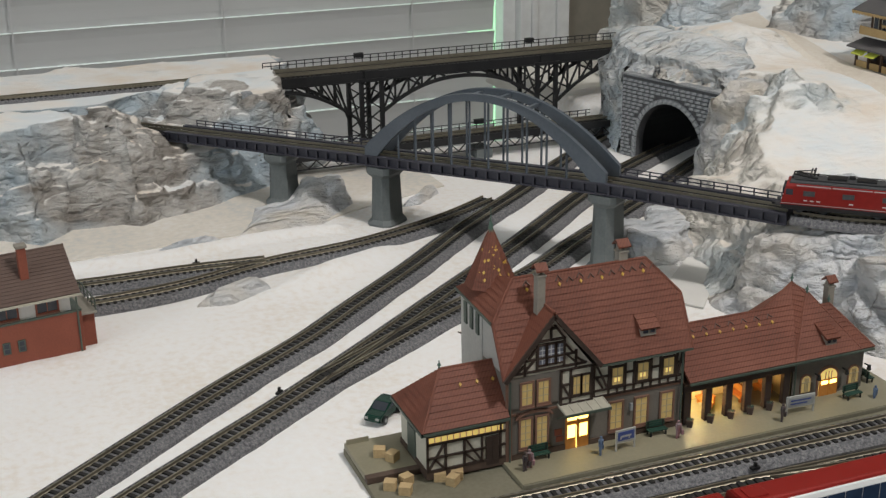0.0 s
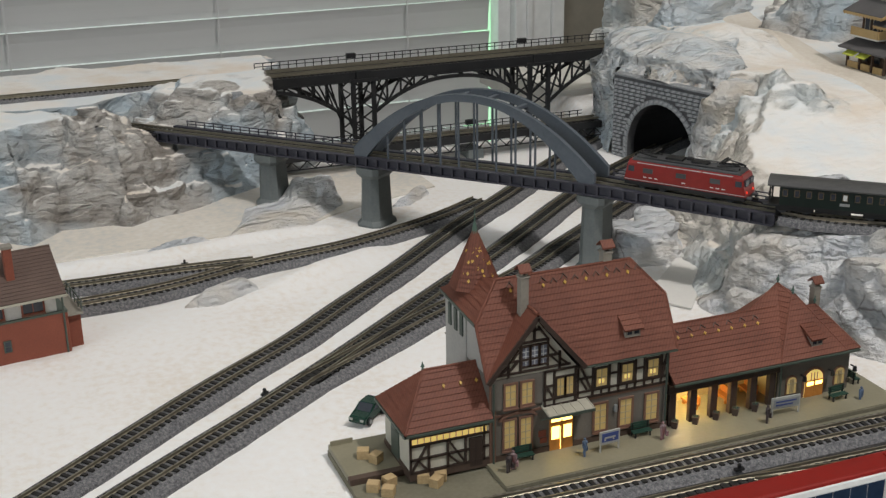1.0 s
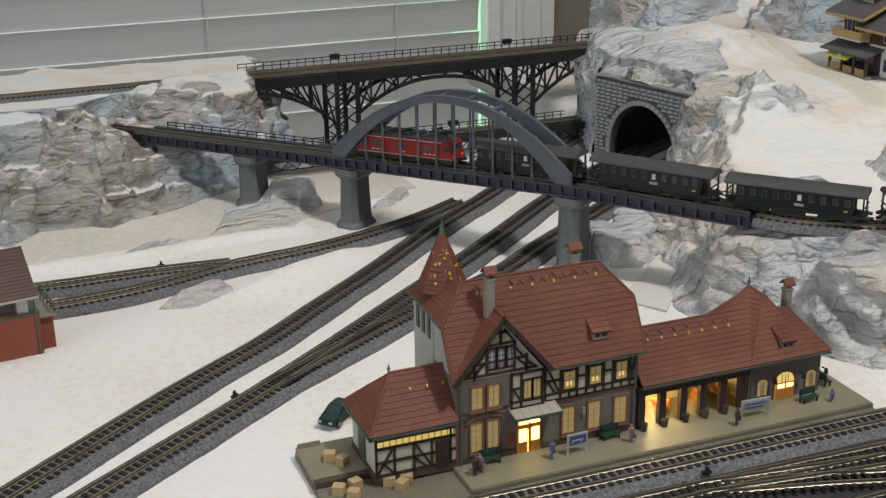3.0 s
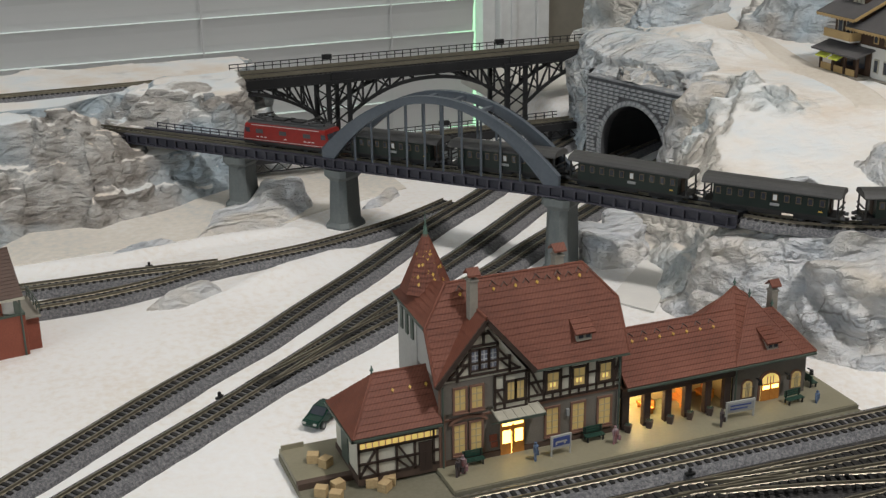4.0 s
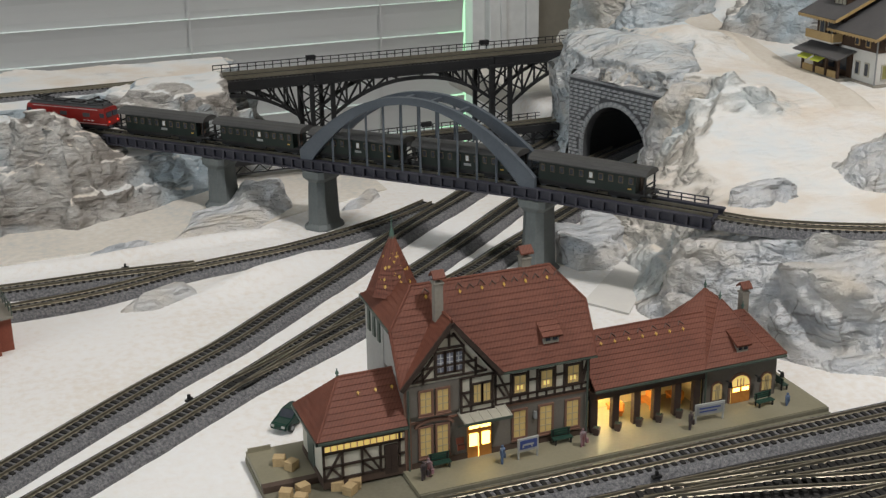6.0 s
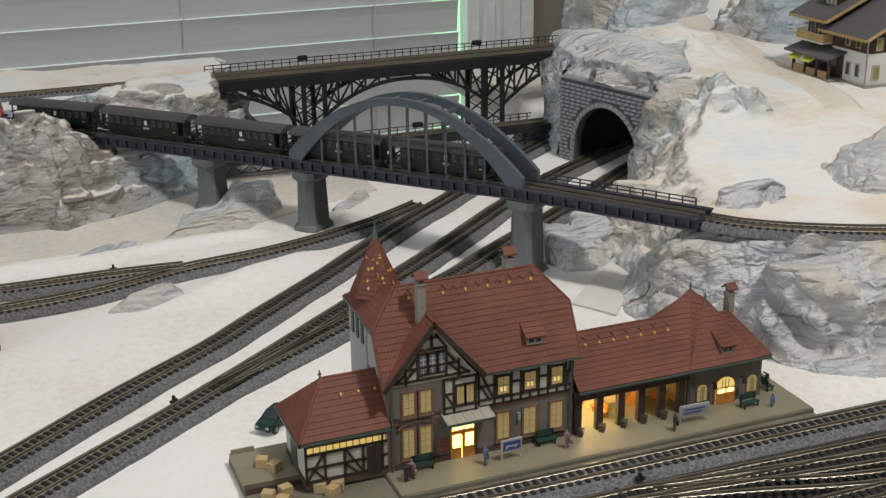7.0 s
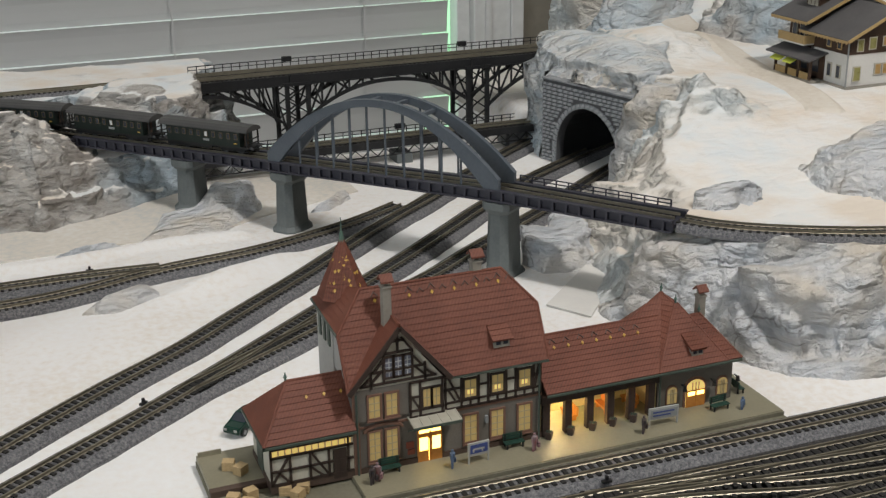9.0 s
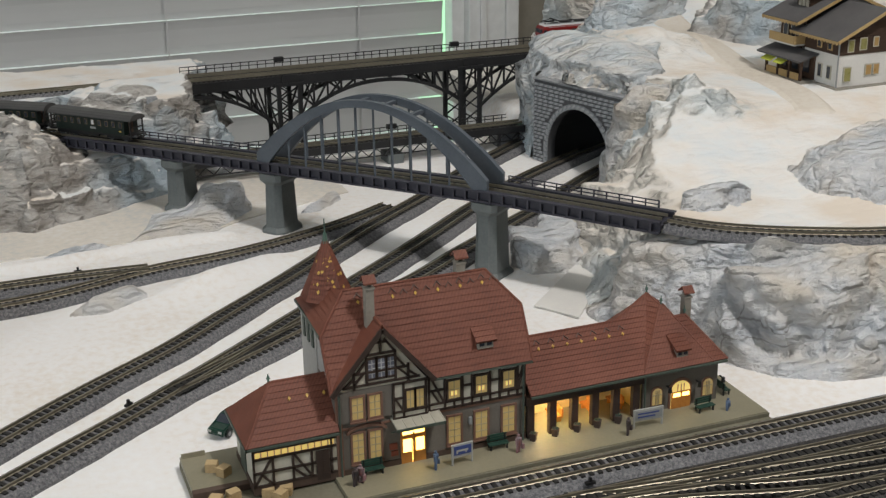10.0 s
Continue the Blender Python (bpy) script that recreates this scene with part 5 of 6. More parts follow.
    for i in range(7):
        x = 12 + 12 * i + (6 if i == 0 else 0)
        z = rz_ - 6.0
        if 18 < x < 26:
            continue
        y = F + (z - ez) / k
        piece("yellow_tile", DIAMOND, st, x, y - 0.5, z + 0.5, 0, ang)
        piece("dark_tile", DIAMOND_DARK, st, x, y + 1.2, z + 3.6, 0, ang)
        piece("dark_tile", DIAMOND_DARK, st, x + 6, y + 0.6, z + 2.4, 0, ang)

    # waiting hall wing with the open loggia
    wx0, wx1, WD = 101, 221, 46
    part("wing_wall", boxes((101.2, 24, -0.5, 172, WD, 26), (171, 0, -0.5, 218, 1.2, 25), (171, 1.2, -0.5, 172.4, WD, 25), (216.6, 1.2, -0.5, 218, WD, 25)), M_GREY_WALL, st)
    part("loggia_back", boxes((101.4, 23.2, 0, 171, 24, 25)), M_YELLOW_WALL, st)
    for x in (101.2, 170):
        part("loggia_side", boxes((x, 1, 0, x + 0.8, 24, 25)), M_YELLOW_WALL, st)
    part("loggia_ceiling", boxes((101.2, -3, 23.4, 171, 24, 24.4)), M_WOOD_DARK, st)
    part("loggia_beam", boxes((101.2, -1.4, 18.6, 171, 1.0, 23.6)), M_TIMBER, st)
    for x in (108.5, 120.5):
        part("loggia_lamp", boxes((x - 1.6, 11, 22.2, x + 1.6, 14, 23.2), bevel=0.4), M_LAMP, st)
    for x in (104.0, 116.8, 129.6, 141.8, 154.4, 166.5):
        part("post", boxes((x - 2.0, -1.6, 0, x + 2.0, 1.6, 19)), M_TIMBER, st)
    for x in (125, 146, 162):
        part("hall_bench", boxes((x - 2.4, 8, 2.6, x + 2.4, 20, 3.8), (x + 1.6, 8, 3.8, x + 2.6, 20, 7.8), (x - 2, 9, -0.2, x + 2, 10, 2.7), (x - 2, 18, -0.2, x + 2, 19, 2.7)), M_ORANGE, st)
    part("hall_counter", boxes((138, 20, 10, 152, 23.4, 19)), M_ORANGE, st)
    part("downpipe", rod(bmesh.new(), (171.5, -1.8, 0), (171.5, -1.8, 25), 0.55, 0.55, 8), M_GUTTER, st)
    # wing roof
    ez, F, ry, rz_ = 26.0, -5.0, 24.0, 46.0
    roof_plane("wing_roof", [(102.5, F, ez), (169.8, F, ez), (188, ry, rz_), (102.5, ry, rz_)], st)
    roof_plane("wing_roof", [(102.5, 53, ez), (176, 53, ez), (176, ry, rz_), (102.5, ry, rz_)], st)
    ridge_caps(st, (103.5, ry, rz_), (183.5, ry, rz_))
    part("gutter", boxes((102.5, F - 1.0, ez - 1.4, 220, F + 0.4, ez - 0.3)), M_GUTTER, st)
    # pavilion: a steep hipped roof over a lower one
    e1, e2, ay = 168.5, 212, 24.0
    fl, fr, top_ = (193.5, ay, 51.5), (195.5, ay, 51.5), (190.5, 33, 55.6)
    roof_plane("pavilion_roof", [(e1, F, ez), (e2, F, ez), fr, fl], st)
    roof_plane("pavilion_roof", [(e1, F, ez), (185.5, ay, 45.8), top_, fl], st)
    roof_plane("pavilion_roof", [(166, ay + 0.4, 46.0), (185.5, ay + 0.2, 45.8), top_], st)
    roof_plane("pavilion_roof", [(166, ay + 0.4, 46.0), (160, 53, ez), (e2, 53, ez), top_], st)
    roof_plane("pavilion_roof", [(e2, F, ez), (e2, 53, ez), top_, fr], st)
    for a, b in (((e1, F, ez), fl), ((e2, F, ez), fr), (fl, top_), ((166, ay + 0.4, 46.0), top_)):
        ridge_caps(st, a, b, r=0.6)
    roof_plane("end_roof", [(205, F + 0.2, ez), (220.5, F + 0.2, ez), (210, ay, 43), (200, ay, 43)], st)
    roof_plane("end_roof", [(220.5, F + 0.2, ez), (220.5, 53, ez), (210, ay, 43)], st)
    roof_plane("end_roof", [(205, 53, ez), (220.5, 53, ez), (210, ay, 43), (200, ay, 43)], st)
    ridge_caps(st, (220.5, F + 0.2, ez), (210, ay, 43))
    for x, y, z in (top_, (194.5, ay, 51.5), (210, ay, 43)):
        bm = bmesh.new()
        rod(bm, (x, y, z), (x, y, z + 5), 0.6, 0.25, 8)
        rod(bm, (x, y, z + 2), (x, y, z + 3.4), 1.1, 0.5, 8)
        part("finial", bm, M_PATINA, st)
    chimney(214.5, 30, 30, 51.5, 2.2)
    dm = part("dormer", boxes((191, -0.6, 29, 198, 7, 35.0)), M_STONE_BASE, st)
    part("dormer_window", boxes((191.8, -1.0, 31.4, 193.8, -0.5, 33.8), (195.2, -1.0, 31.4, 197.2, -0.5, 33.8)), M_DARK_GLASS, dm)
    roof_plane("dormer_roof", [(189.8, -2.2, 34.4), (199.2, -2.2, 34.4), (199.2, 9.8, 39.6), (189.8, 9.8, 39.6)], dm)
    kk = (rz_ - ez) / (ry - F)
    for i in range(8):
        x = 108 + i * 8.4
        z = rz_ - 5.2
        piece("yellow_tile", DIAMOND, st, x, F + (z - ez) / kk - 0.3, z + 0.8, 0, math.degrees(math.atan(kk)))
        piece("dark_tile", DIAMOND_DARK, st, x, F + (z + 2.6 - ez) / kk - 0.3, z + 3.3, 0, math.degrees(math.atan(kk)))
    # arched openings of the pavilion
    for x0, x1, z0, z1, hot in ((176.8, 182.6, 4.2, 13.4, 0), (188.4, 200.2, 0, 15.0, 1), (208.6, 214.6, 4.2, 13.4, 0)):
        c, r = (x0 + x1) / 2, (x1 - x0) / 2
        arc = [(c + r * math.cos(t), z1 - r * 0.75 + r * 0.9 * math.sin(t)) for t in np.linspace(0, math.pi, 11)]
        outline = [(x0, z0), (x1, z0)] + arc
        bm = bmesh.new()
        big = [(c + (u - c) * 1.2, z0 + (v - z0) * 1.1 - (0.6 if v == z0 else 0)) for u, v in outline]
        prism(bm, big, -0.8, 0.2, "y")
        w = part("arched_door" if hot else "arched_window", bm, M_SURROUND, st)
        bm = bmesh.new()
        prism(bm, outline, -1.1, -0.75, "y")
        part("pane", bm, M_GLOW if hot else M_GLOW_DIM, w)
        bm = bmesh.new()
        for f in (0.33, 0.5, 0.66):
            box(bm, x0 + (x1 - x0) * f - 0.2, -1.5, z0, x0 + (x1 - x0) * f + 0.2, -1.1, z1 - 0.6)
        box(bm, x0, -1.5, z0 + (z1 - z0) * 0.62, x1, -1.1, z0 + (z1 - z0) * 0.62 + 0.5)
        part("muntin_grid", bm, M_MUNTIN, w)
        if hot:
            part("door_head", boxes((x0, -1.7, z0 + 6.5, x1, -1.15, z0 + 9.8)), M_ORANGE, w)
            part("door_leaf", boxes((x0, -1.7, z0, x1, -1.15, z0 + 6.4), (c - 0.25, -1.9, z0, c + 0.25, -1.6, z0 + 11), bevel=0.1), M_ORANGE, w)
            part("door_glass", boxes((x0 + 0.9, -1.95, z0 + 7, c - 0.7, -1.75, z0 + 9.2), (c + 0.7, -1.95, z0 + 7, x1 - 0.9, -1.75, z0 + 9.2)), M_GLOW_HOT, w)
    for x in (186.0, 204.5, 219.5):
        wl = part("wall_lantern", boxes((x - 0.4, -3.6, 13.6, x + 0.4, 0, 14.2), bevel=0.1), M_BLACK, st)
        bm = bmesh.new()
        rod(bm, (x, -3.6, 11.6), (x, -3.6, 14.4), 1.3, 0.9, 8)
        part("lantern_head", bm, M_BLACK, wl)
    part("notice", boxes((26.6, -0.8, 9, 30.6, 0, 12.4), (27.4, -0.9, 5.4, 31, 0, 8.2)), M_BRICK_RED, st)
    part("mail_box", boxes((69.4, -1.6, 15, 71.0, 0, 19), bevel=0.2), M_SIGN_GREY, st)

    # furniture of the platform
    def bench(x, y, rz=0):
        b = thing("platform_bench", "dark green slatted platform bench", "bench", x, y, 6.0, rz, group="platform benches")
        for i in range(3):
            part("seat_slat", boxes((-5.5, -2.4 + i * 1.3, 2.8, 5.5, -1.4 + i * 1.3, 3.3)), M_BENCH, b)
        for i in range(3):
            part("back_slat", boxes((-5.5, 1.4, 3.8 + i * 1.3, 5.5, 1.8, 4.8 + i * 1.3)), M_BENCH, b)
        for s in (-4.4, 4.4):
            part("leg", boxes((s - 0.4, -2.2, 0, s + 0.4, -1.5, 2.8), (s - 0.4, 1.3, 0, s + 0.4, 1.9, 7.2)), M_BLACK, b)
    bench(84, -4.2)
    bench(16.5, -3.6)
    bench(204.5, -9.5, 4)
    bench(225.5, 6, 90)
    for x in (104.2, 116.9, 129.7, 141.8, 154.2):
        p = thing("flower_pot", "dark square flower pot with withered stalks", "flower pot", x, -4.2, 6.0, 0, group="flower pots")
        bm = bmesh.new()
        rod(bm, (0, 0, 0), (0, 0, 4.2), 1.9, 2.6, 4)
        part("pot", bm, M_POT, p)
        bm = bmesh.new()
        for i in range(9):
            a = i * 2.4
            rod(bm, (0, 0, 3.4), (1.6 * math.cos(a), 1.6 * math.sin(a), 4.9 + 0.4 * math.sin(i * 3)), 0.4, 0.2, 4)
        part("plant", bm, M_BENCH, p)
    sg = thing("poster_board", "white-framed platform board with a blue picture panel", "sign board", 61, -12, 6.0, 3)
    part("panel", boxes((-5.9, -0.5, 4.2, 5.9, 0.5, 11.6), bevel=0.2), M_SIGN_WHITE, sg)
    part("picture", boxes((-4.8, -0.8, 5.8, 4.8, -0.52, 10.6), bevel=0.05), M_SIGN_BLUE, sg)
    part("picture_shape", boxes((-3.4, -0.9, 7.6, 3.0, -0.82, 8.6), (-3.6, -0.9, 6.6, -2.6, -0.82, 8.0), (1.4, -0.9, 6.6, 2.2, -0.82, 8.0)), M_SIGN_WHITE, sg)
    for x in (-5.4, 5.4):
        part("leg", boxes((x - 0.4, -0.4, 0, x + 0.4, 0.4, 4.4)), M_SIGN_WHITE, sg)
    sg = thing("name_board", "long grey platform sign with two lines of lettering", "sign board", 167, -13.5, 6.0, -3)
    part("panel", boxes((-8.8, -0.5, 4.0, 8.8, 0.5, 10.8), bevel=0.2), M_SIGN_WHITE, sg)
    part("field", boxes((-7.8, -0.75, 5.0, 7.8, -0.52, 9.8)), M_SIGN_GREY, sg)
    part("lettering_bar", boxes((-6.6, -0.88, 7.9, 6.0, -0.78, 8.8)), M_SIGN_BLUE, sg)
    part("lettering_bar", boxes((-6.6, -0.88, 6.0, 3.8, -0.78, 6.9)), M_SIGN_BLUE, sg)
    for x in (-8.2, 8.2):
        part("leg", boxes((x - 0.4, -0.4, 0, x + 0.4, 0.4, 4.2)), M_SIGN_WHITE, sg)
    crate = boxes((-3.0, -2.6, 0, 3.0, 2.6, 4.8), bevel=0.25)
    for z in (1.5, 3.1):
        box(crate, -3.1, -2.72, z, 3.1, 2.72, z + 0.25)
    me = shared("crate", crate, M_CRATE)
    rng = random.Random(8)
    for x, y, z in ((-57.7, 29, 6.6), (-53, 22.5, 6.6), (-61.5, 1.5, 3.4), (-52.5, 3.5, 3.4), (-56, -5.5, 3.4), (-36, 0, 3.4), (-31.5, -6, 3.4), (-27.5, -1.5, 3.4)):
        c = new("wooden_crate", me)
        c.matrix_world = pose(x * MM, y * MM, z * MM, 0, 0, rng.uniform(-40, 40))
        tagged(c, "small pale wooden crate on the loading yard", "crate", "crates")
    return st


station()


# ---- plain toy figures ----
def figure(x, y, z, rz, colours, label, sit=False):
    bm = bmesh.new()
    h = 7.4 if sit else 10.4
    hip = h - 5.6
    rod(bm, (-0.7, 0, 0), (-0.55, 0, hip), 0.6, 0.75, 8)
    rod(bm, (0.7, 0.3, 0), (0.55, 0, hip), 0.6, 0.75, 8)
    rod(bm, (0, 0, hip - 0.3), (0, -0.1, h - 1.9), 1.1, 1.4, 8)
    rod(bm, (0, -0.1, h - 1.9), (0, 0, h - 1.4), 1.4, 0.5, 8)
    rod(bm, (-1.5, 0, h - 2.2), (-1.7, -0.6, hip + 0.2), 0.5, 0.4, 6)
    rod(bm, (1.5, 0, h - 2.2), (1.7, -0.6, hip + 0.2), 0.5, 0.4, 6)
    bmesh.ops.create_icosphere(bm, subdivisions=1, radius=0.85, matrix=Matrix.Translation((0, 0, h - 0.6)))
    if not sit:
        box(bm, 1.5, -1.6, hip - 2.6, 2.7, 0.8, hip)
    ob = part("figurine", bm, colours)
    ob.matrix_world = pose(x * MM, y * MM, z * MM, 0, 0, rz)
    tagged(ob, label, "figurine", "platform figurines")


M_FIG_DARK = material("dark_toy_paint", ((0.03, 0.03, 0.04), (0.10, 0.07, 0.06)), 0.6, grain=400, bump=0.1, blot=200)
M_FIG_BLUE = material("blue_toy_paint", ((0.05, 0.08, 0.16), (0.14, 0.20, 0.30)), 0.6, grain=400, bump=0.1, blot=200)
M_FIG_PALE = material("pale_and_red_toy_paint", ((0.24, 0.05, 0.05), (0.30, 0.28, 0.30)), 0.6, grain=400, bump=0.1, blot=260)
figure(4.5, -12.3, 6, 20, M_FIG_DARK, "small dark painted toy figure on the platform")
figure(8.0, -10.2, 6, -30, M_FIG_PALE, "small pale painted toy figure on the platform")
figure(46.7, -12.3, 6, 60, M_FIG_BLUE, "small blue painted toy figure with a case")
figure(91.8, -12.6, 6, 10, M_FIG_PALE, "small toy figure painted pale and red")
figure(152.5, -18, 6, 40, M_FIG_DARK, "small dark painted toy figure beside the sign")
figure(216, -14.5, 6, 30, M_FIG_BLUE, "small bent toy figure painted light blue", True)


# ---- signal house beside the valley track ----
def signal_house():
    h = thing("signal_house", "model railway house with red brick base and brown tiled roof", "house", -181, 238, 0, 9.4)
    part("brick_base", boxes((-95, 0, -0.5, 0, 46, 27), bevel=0.3), M_BRICK_RED, h)
    part("upper_wall", boxes((-94, 1, 27, -6, 45, 43)), M_WHITE_WALL, h)
    part("string_course", boxes((-95.5, -0.6, 26.4, 0, 46.4, 27.8)), M_GUTTER, h)
    part("annex", boxes((0, 6, -0.5, 9, 40, 22), bevel=0.3), M_BRICK_RED, h)
    st = part("outside_stair", boxes((0, 2, 22, 10, 40, 23.4), bevel=0.1), M_STONE_BASE, h)
    for i in range(5):
        part("stair_rail", boxes((9.2, 3 + i * 8.5, 23, 9.8, 3.7 + i * 8.5, 31)), M_GUTTER, st)
    part("handrail", boxes((9.2, 2, 30.6, 9.8, 40, 31.4), (9.2, 2, 26.6, 9.8, 40, 27.2)), M_GUTTER, st)
    ez, F, B, ry, rz_ = 41, -7, 53, 23, 63
    roof_plane("roof", [(-99, F, ez), (-1, F, ez), (-1, ry, rz_), (-99, ry, rz_)], h, M_TILE_DARK, 2.6, 0.3)
    roof_plane("roof", [(-99, B, ez), (-1, B, ez), (-1, ry, rz_), (-99, ry, rz_)], h, M_TILE_DARK, 2.6, 0.3)
    ridge_caps(h, (-99, ry, rz_), (-1, ry, rz_), M_TILE_DARK)
    bm = bmesh.new()
    prism(bm, [(1, 43), (45, 43), (ry, rz_ - 2)], -6.4, -5.8, "x")
    part("gable_wall", bm, M_WHITE_WALL, h)
    part("gutter", boxes((-99, F - 0.9, ez - 1.6, -0.5, F + 0.5, ez - 0.3)), M_CREAM, h)
    bm = bmesh.new()
    rod(bm, (-2.5, -0.8, 0), (-2.5, -0.8, 40), 0.6, 0.6, 8)
    part("downpipe", bm, M_GUTTER, h)
    ch = part("chimney", boxes((-32, 6, 48, -27, 11, 71), bevel=0.3), M_BRICK_RED, h)
    part("chimney_cap", boxes((-32.8, 5.2, 71, -26.2, 11.8, 73), bevel=0.2), M_STONE_BASE, ch)
    for x in (-26, -50, -74):
        window(h, x, x + 12, 30, 39.4, 0.9, M_DARK_GLASS, M_BRICK_RED, 2, 1, M_BRICK_RED, True)
    for x in (-40, -49):
        w = part("small_window", boxes((x, -0.7, 8, x + 4.6, 0.2, 15.6), bevel=0.1), M_GUTTER, h)
        part("pane", boxes((x + 0.8, -0.9, 8.8, x + 3.8, -0.72, 11.4), (x + 0.8, -0.9, 12, x + 3.8, -0.72, 14.8)), M_DARK_GLASS, w)


signal_house()


# ---- chalet on the mountain ----
M_OLIVE_PANE = material("olive_window_pane", ((0.20, 0.19, 0.06), (0.30, 0.28, 0.10)), 0.3, grain=300, bump=0.05, blot=120)
M_AMBER_PANE = material("amber_window_pane", ((0.30, 0.18, 0.06), (0.42, 0.27, 0.10)), 0.3, grain=300, bump=0.05, blot=120)


def chalet():
    c = thing("chalet", "wooden mountain chalet with white ground floor and grey roof", "chalet", 537, 318, 84)
    part("stone_base", boxes((-4, -4, -14, 82, 54, 3), (-18, 26, -14, 60, 87, 2.2), bevel=0.8), M_STONE_BASE, c)
    part("ground_floor", boxes((0, 0, 2, 80, 50, 30)), M_WHITE_WALL, c)
    part("upper_floor", boxes((-0.8, -0.8, 30, 80, 50, 46), (0, 46, 26, 60, 82, 56)), M_WOOD_DARK, c)
    bm = bmesh.new()
    prism(bm, [(-0.8, 46), (80, 46), (39.5, 64)], -0.6, 50, "y")
    part("gable", bm, M_WOOD_DARK, c)
    for i in range(9):
        part("board", boxes((-1.2, -1.1, 31 + i * 1.7, 80, -0.7, 32.3 + i * 1.7)), M_WOOD_DARK, c)
    part("veranda_wall", boxes((-1.5, 30, 2, 0.5, 81, 26)), M_WOOD_DARK, c)
    part("veranda_floor", boxes((-16, 28, 2, 0, 85, 3.6)), M_STONE_BASE, c)
    for y in (32, 48, 64, 81):
        part("veranda_post", boxes((-14.4, y - 1, 3, -12.4, y + 1, 22)), M_WOOD_DARK, c)
    for y0, y1 in ((34, 46), (50, 62), (66, 80)):
        part("veranda_rail", boxes((-14.2, y0, 3.5, -12.8, y1, 9.4), bevel=0.1), M_WOOD_PALE, c)
        part("veranda_window", boxes((-1.9, y0 + 2, 9, -1.55, y1 - 2, 21)), M_DARK_GLASS, c)
    bm = bmesh.new()
    prism(bm, [(-20, 20.5), (2, 27), (2, 28.2), (-20, 21.9)], 26, 88, "y")
    part("veranda_roof", bm, M_SLATE, c)
    for y0, y1 in ((50, 62), (66, 80)):
        bm = bmesh.new()
        prism(bm, [(-21, 15.4), (-12, 19.6), (-12, 20.4), (-21, 16.2)], y0, y1, "y")
        part("awning", bm, M_AWNING, c, "lime green awning")
    bal = part("balcony", boxes((-12, 46, 31, 0, 82, 32.4)), M_WHITE_WALL, c)
    part("balcony_front", boxes((-12.4, 46, 32.4, -11, 82, 39.6), (-12.4, 45.4, 32.4, 0, 46.6, 39.6), bevel=0.15), M_WOOD_PALE, bal)
    for y in (50, 60, 71):
        w = part("window", boxes((-0.6, y, 35, 0.2, y + 7, 48), bevel=0.1), M_CREAM, c)
        part("pane", boxes((-0.8, y + 1, 36, -0.62, y + 6, 47)), M_DARK_GLASS, w)
    # roofs with carved eaves
    for y0, y1, ez, xe in ((-10, 56, 42.5, -10), (40, 92, 51.0, -14)):
        rz_ = 66 if y0 < 0 else 74
        for sd in (-1, 1):
            e = xe if sd < 0 else 79 - xe
            bm = bmesh.new()
            prism(bm, [(e, ez), (39.5, rz_), (39.5, rz_ + 2), (e, ez + 2)], y0, y1, "y")
            part("roof", bm, M_SLATE, c)
            bm = bmesh.new()
            bar(bm, (e, y0 - 0.3, ez + 0.6), (39.5, y0 - 0.3, rz_ + 0.6), 0.8, 2.6)
            part("bargeboard", bm, M_WOOD_PALE, c)
            if sd < 0:
                n = int((y1 - y0) / 4)
                edge = [(y0, ez + 1.4)]
                for i in range(n):
                    y = y0 + (y1 - y0) * i / n
                    edge += [(y + 0.3, ez - 0.4), (y + 2.0, ez - 1.6), (y + 3.6, ez - 0.4)]
                bm = prism(bmesh.new(), edge + [(y1, ez + 1.4)], e - 0.5, e + 0.2, "x")
                part("carved_eave", bm, M_WOOD_PALE, c)
    dm = part("dormer", boxes((8, 54, 58, 24, 72, 70), bevel=0.2), M_WOOD_DARK, c)
    for y in (56, 61, 66):
        part("dormer_window", boxes((7.6, y, 62, 8.1, y + 4, 68)), M_CREAM, dm)
    part("dormer_roof", boxes((4, 51, 70, 30, 75, 71.6)), M_SLATE, dm)
    for x0, x1, z0, z1 in ((6, 12, 8, 19), (28, 33, 12, 20), (36, 41, 12, 20), (8, 13, 33, 42), (20, 26, 34, 43), (34, 38, 36, 43), (58, 63, 34, 43)):
        w = part("window", boxes((x0 - 0.9, -1.5, z0 - 0.9, x1 + 0.9, -0.2, z1 + 0.9), bevel=0.1), M_CREAM, c)
        part("pane", boxes((x0, -1.7, z0, x1, -1.52, z1)), M_OLIVE_PANE if z0 in (8, 33, 34) else M_AMBER_PANE, w)
    for y in (8, 20):
        w = part("window", boxes((-0.9, y, 8, 0.2, y + 6, 20), bevel=0.1), M_CREAM, c)
        part("pane", boxes((-1.1, y + 1, 9, -0.92, y + 5, 19)), M_DARK_GLASS, w)
    for y in (8, 22):
        w = part("window", boxes((-1.6, y, 33, -0.6, y + 6, 42), bevel=0.1), M_WOOD_PALE, c)
        part("pane", boxes((-1.8, y + 1, 34, -1.62, y + 5, 41)), M_DARK_GLASS, w)
    bm = bmesh.new()
    prism(bm, [(52, 3), (63, 3), (63, 14), (60.5, 17.6), (57.5, 18.6), (54.5, 17.6), (52, 14)], -1.4, -0.2, "y")
    part("arched_door", bm, M_WOOD_PALE, c)
    b2 = part("gable_balcony", boxes((50, -11, 43, 84, -0.6, 44)), M_WOOD_PALE, c)
    part("balcony_front", boxes((50, -11.4, 44, 84, -10.4, 49)), M_WOOD_PALE, b2)
    bm = bmesh.new()
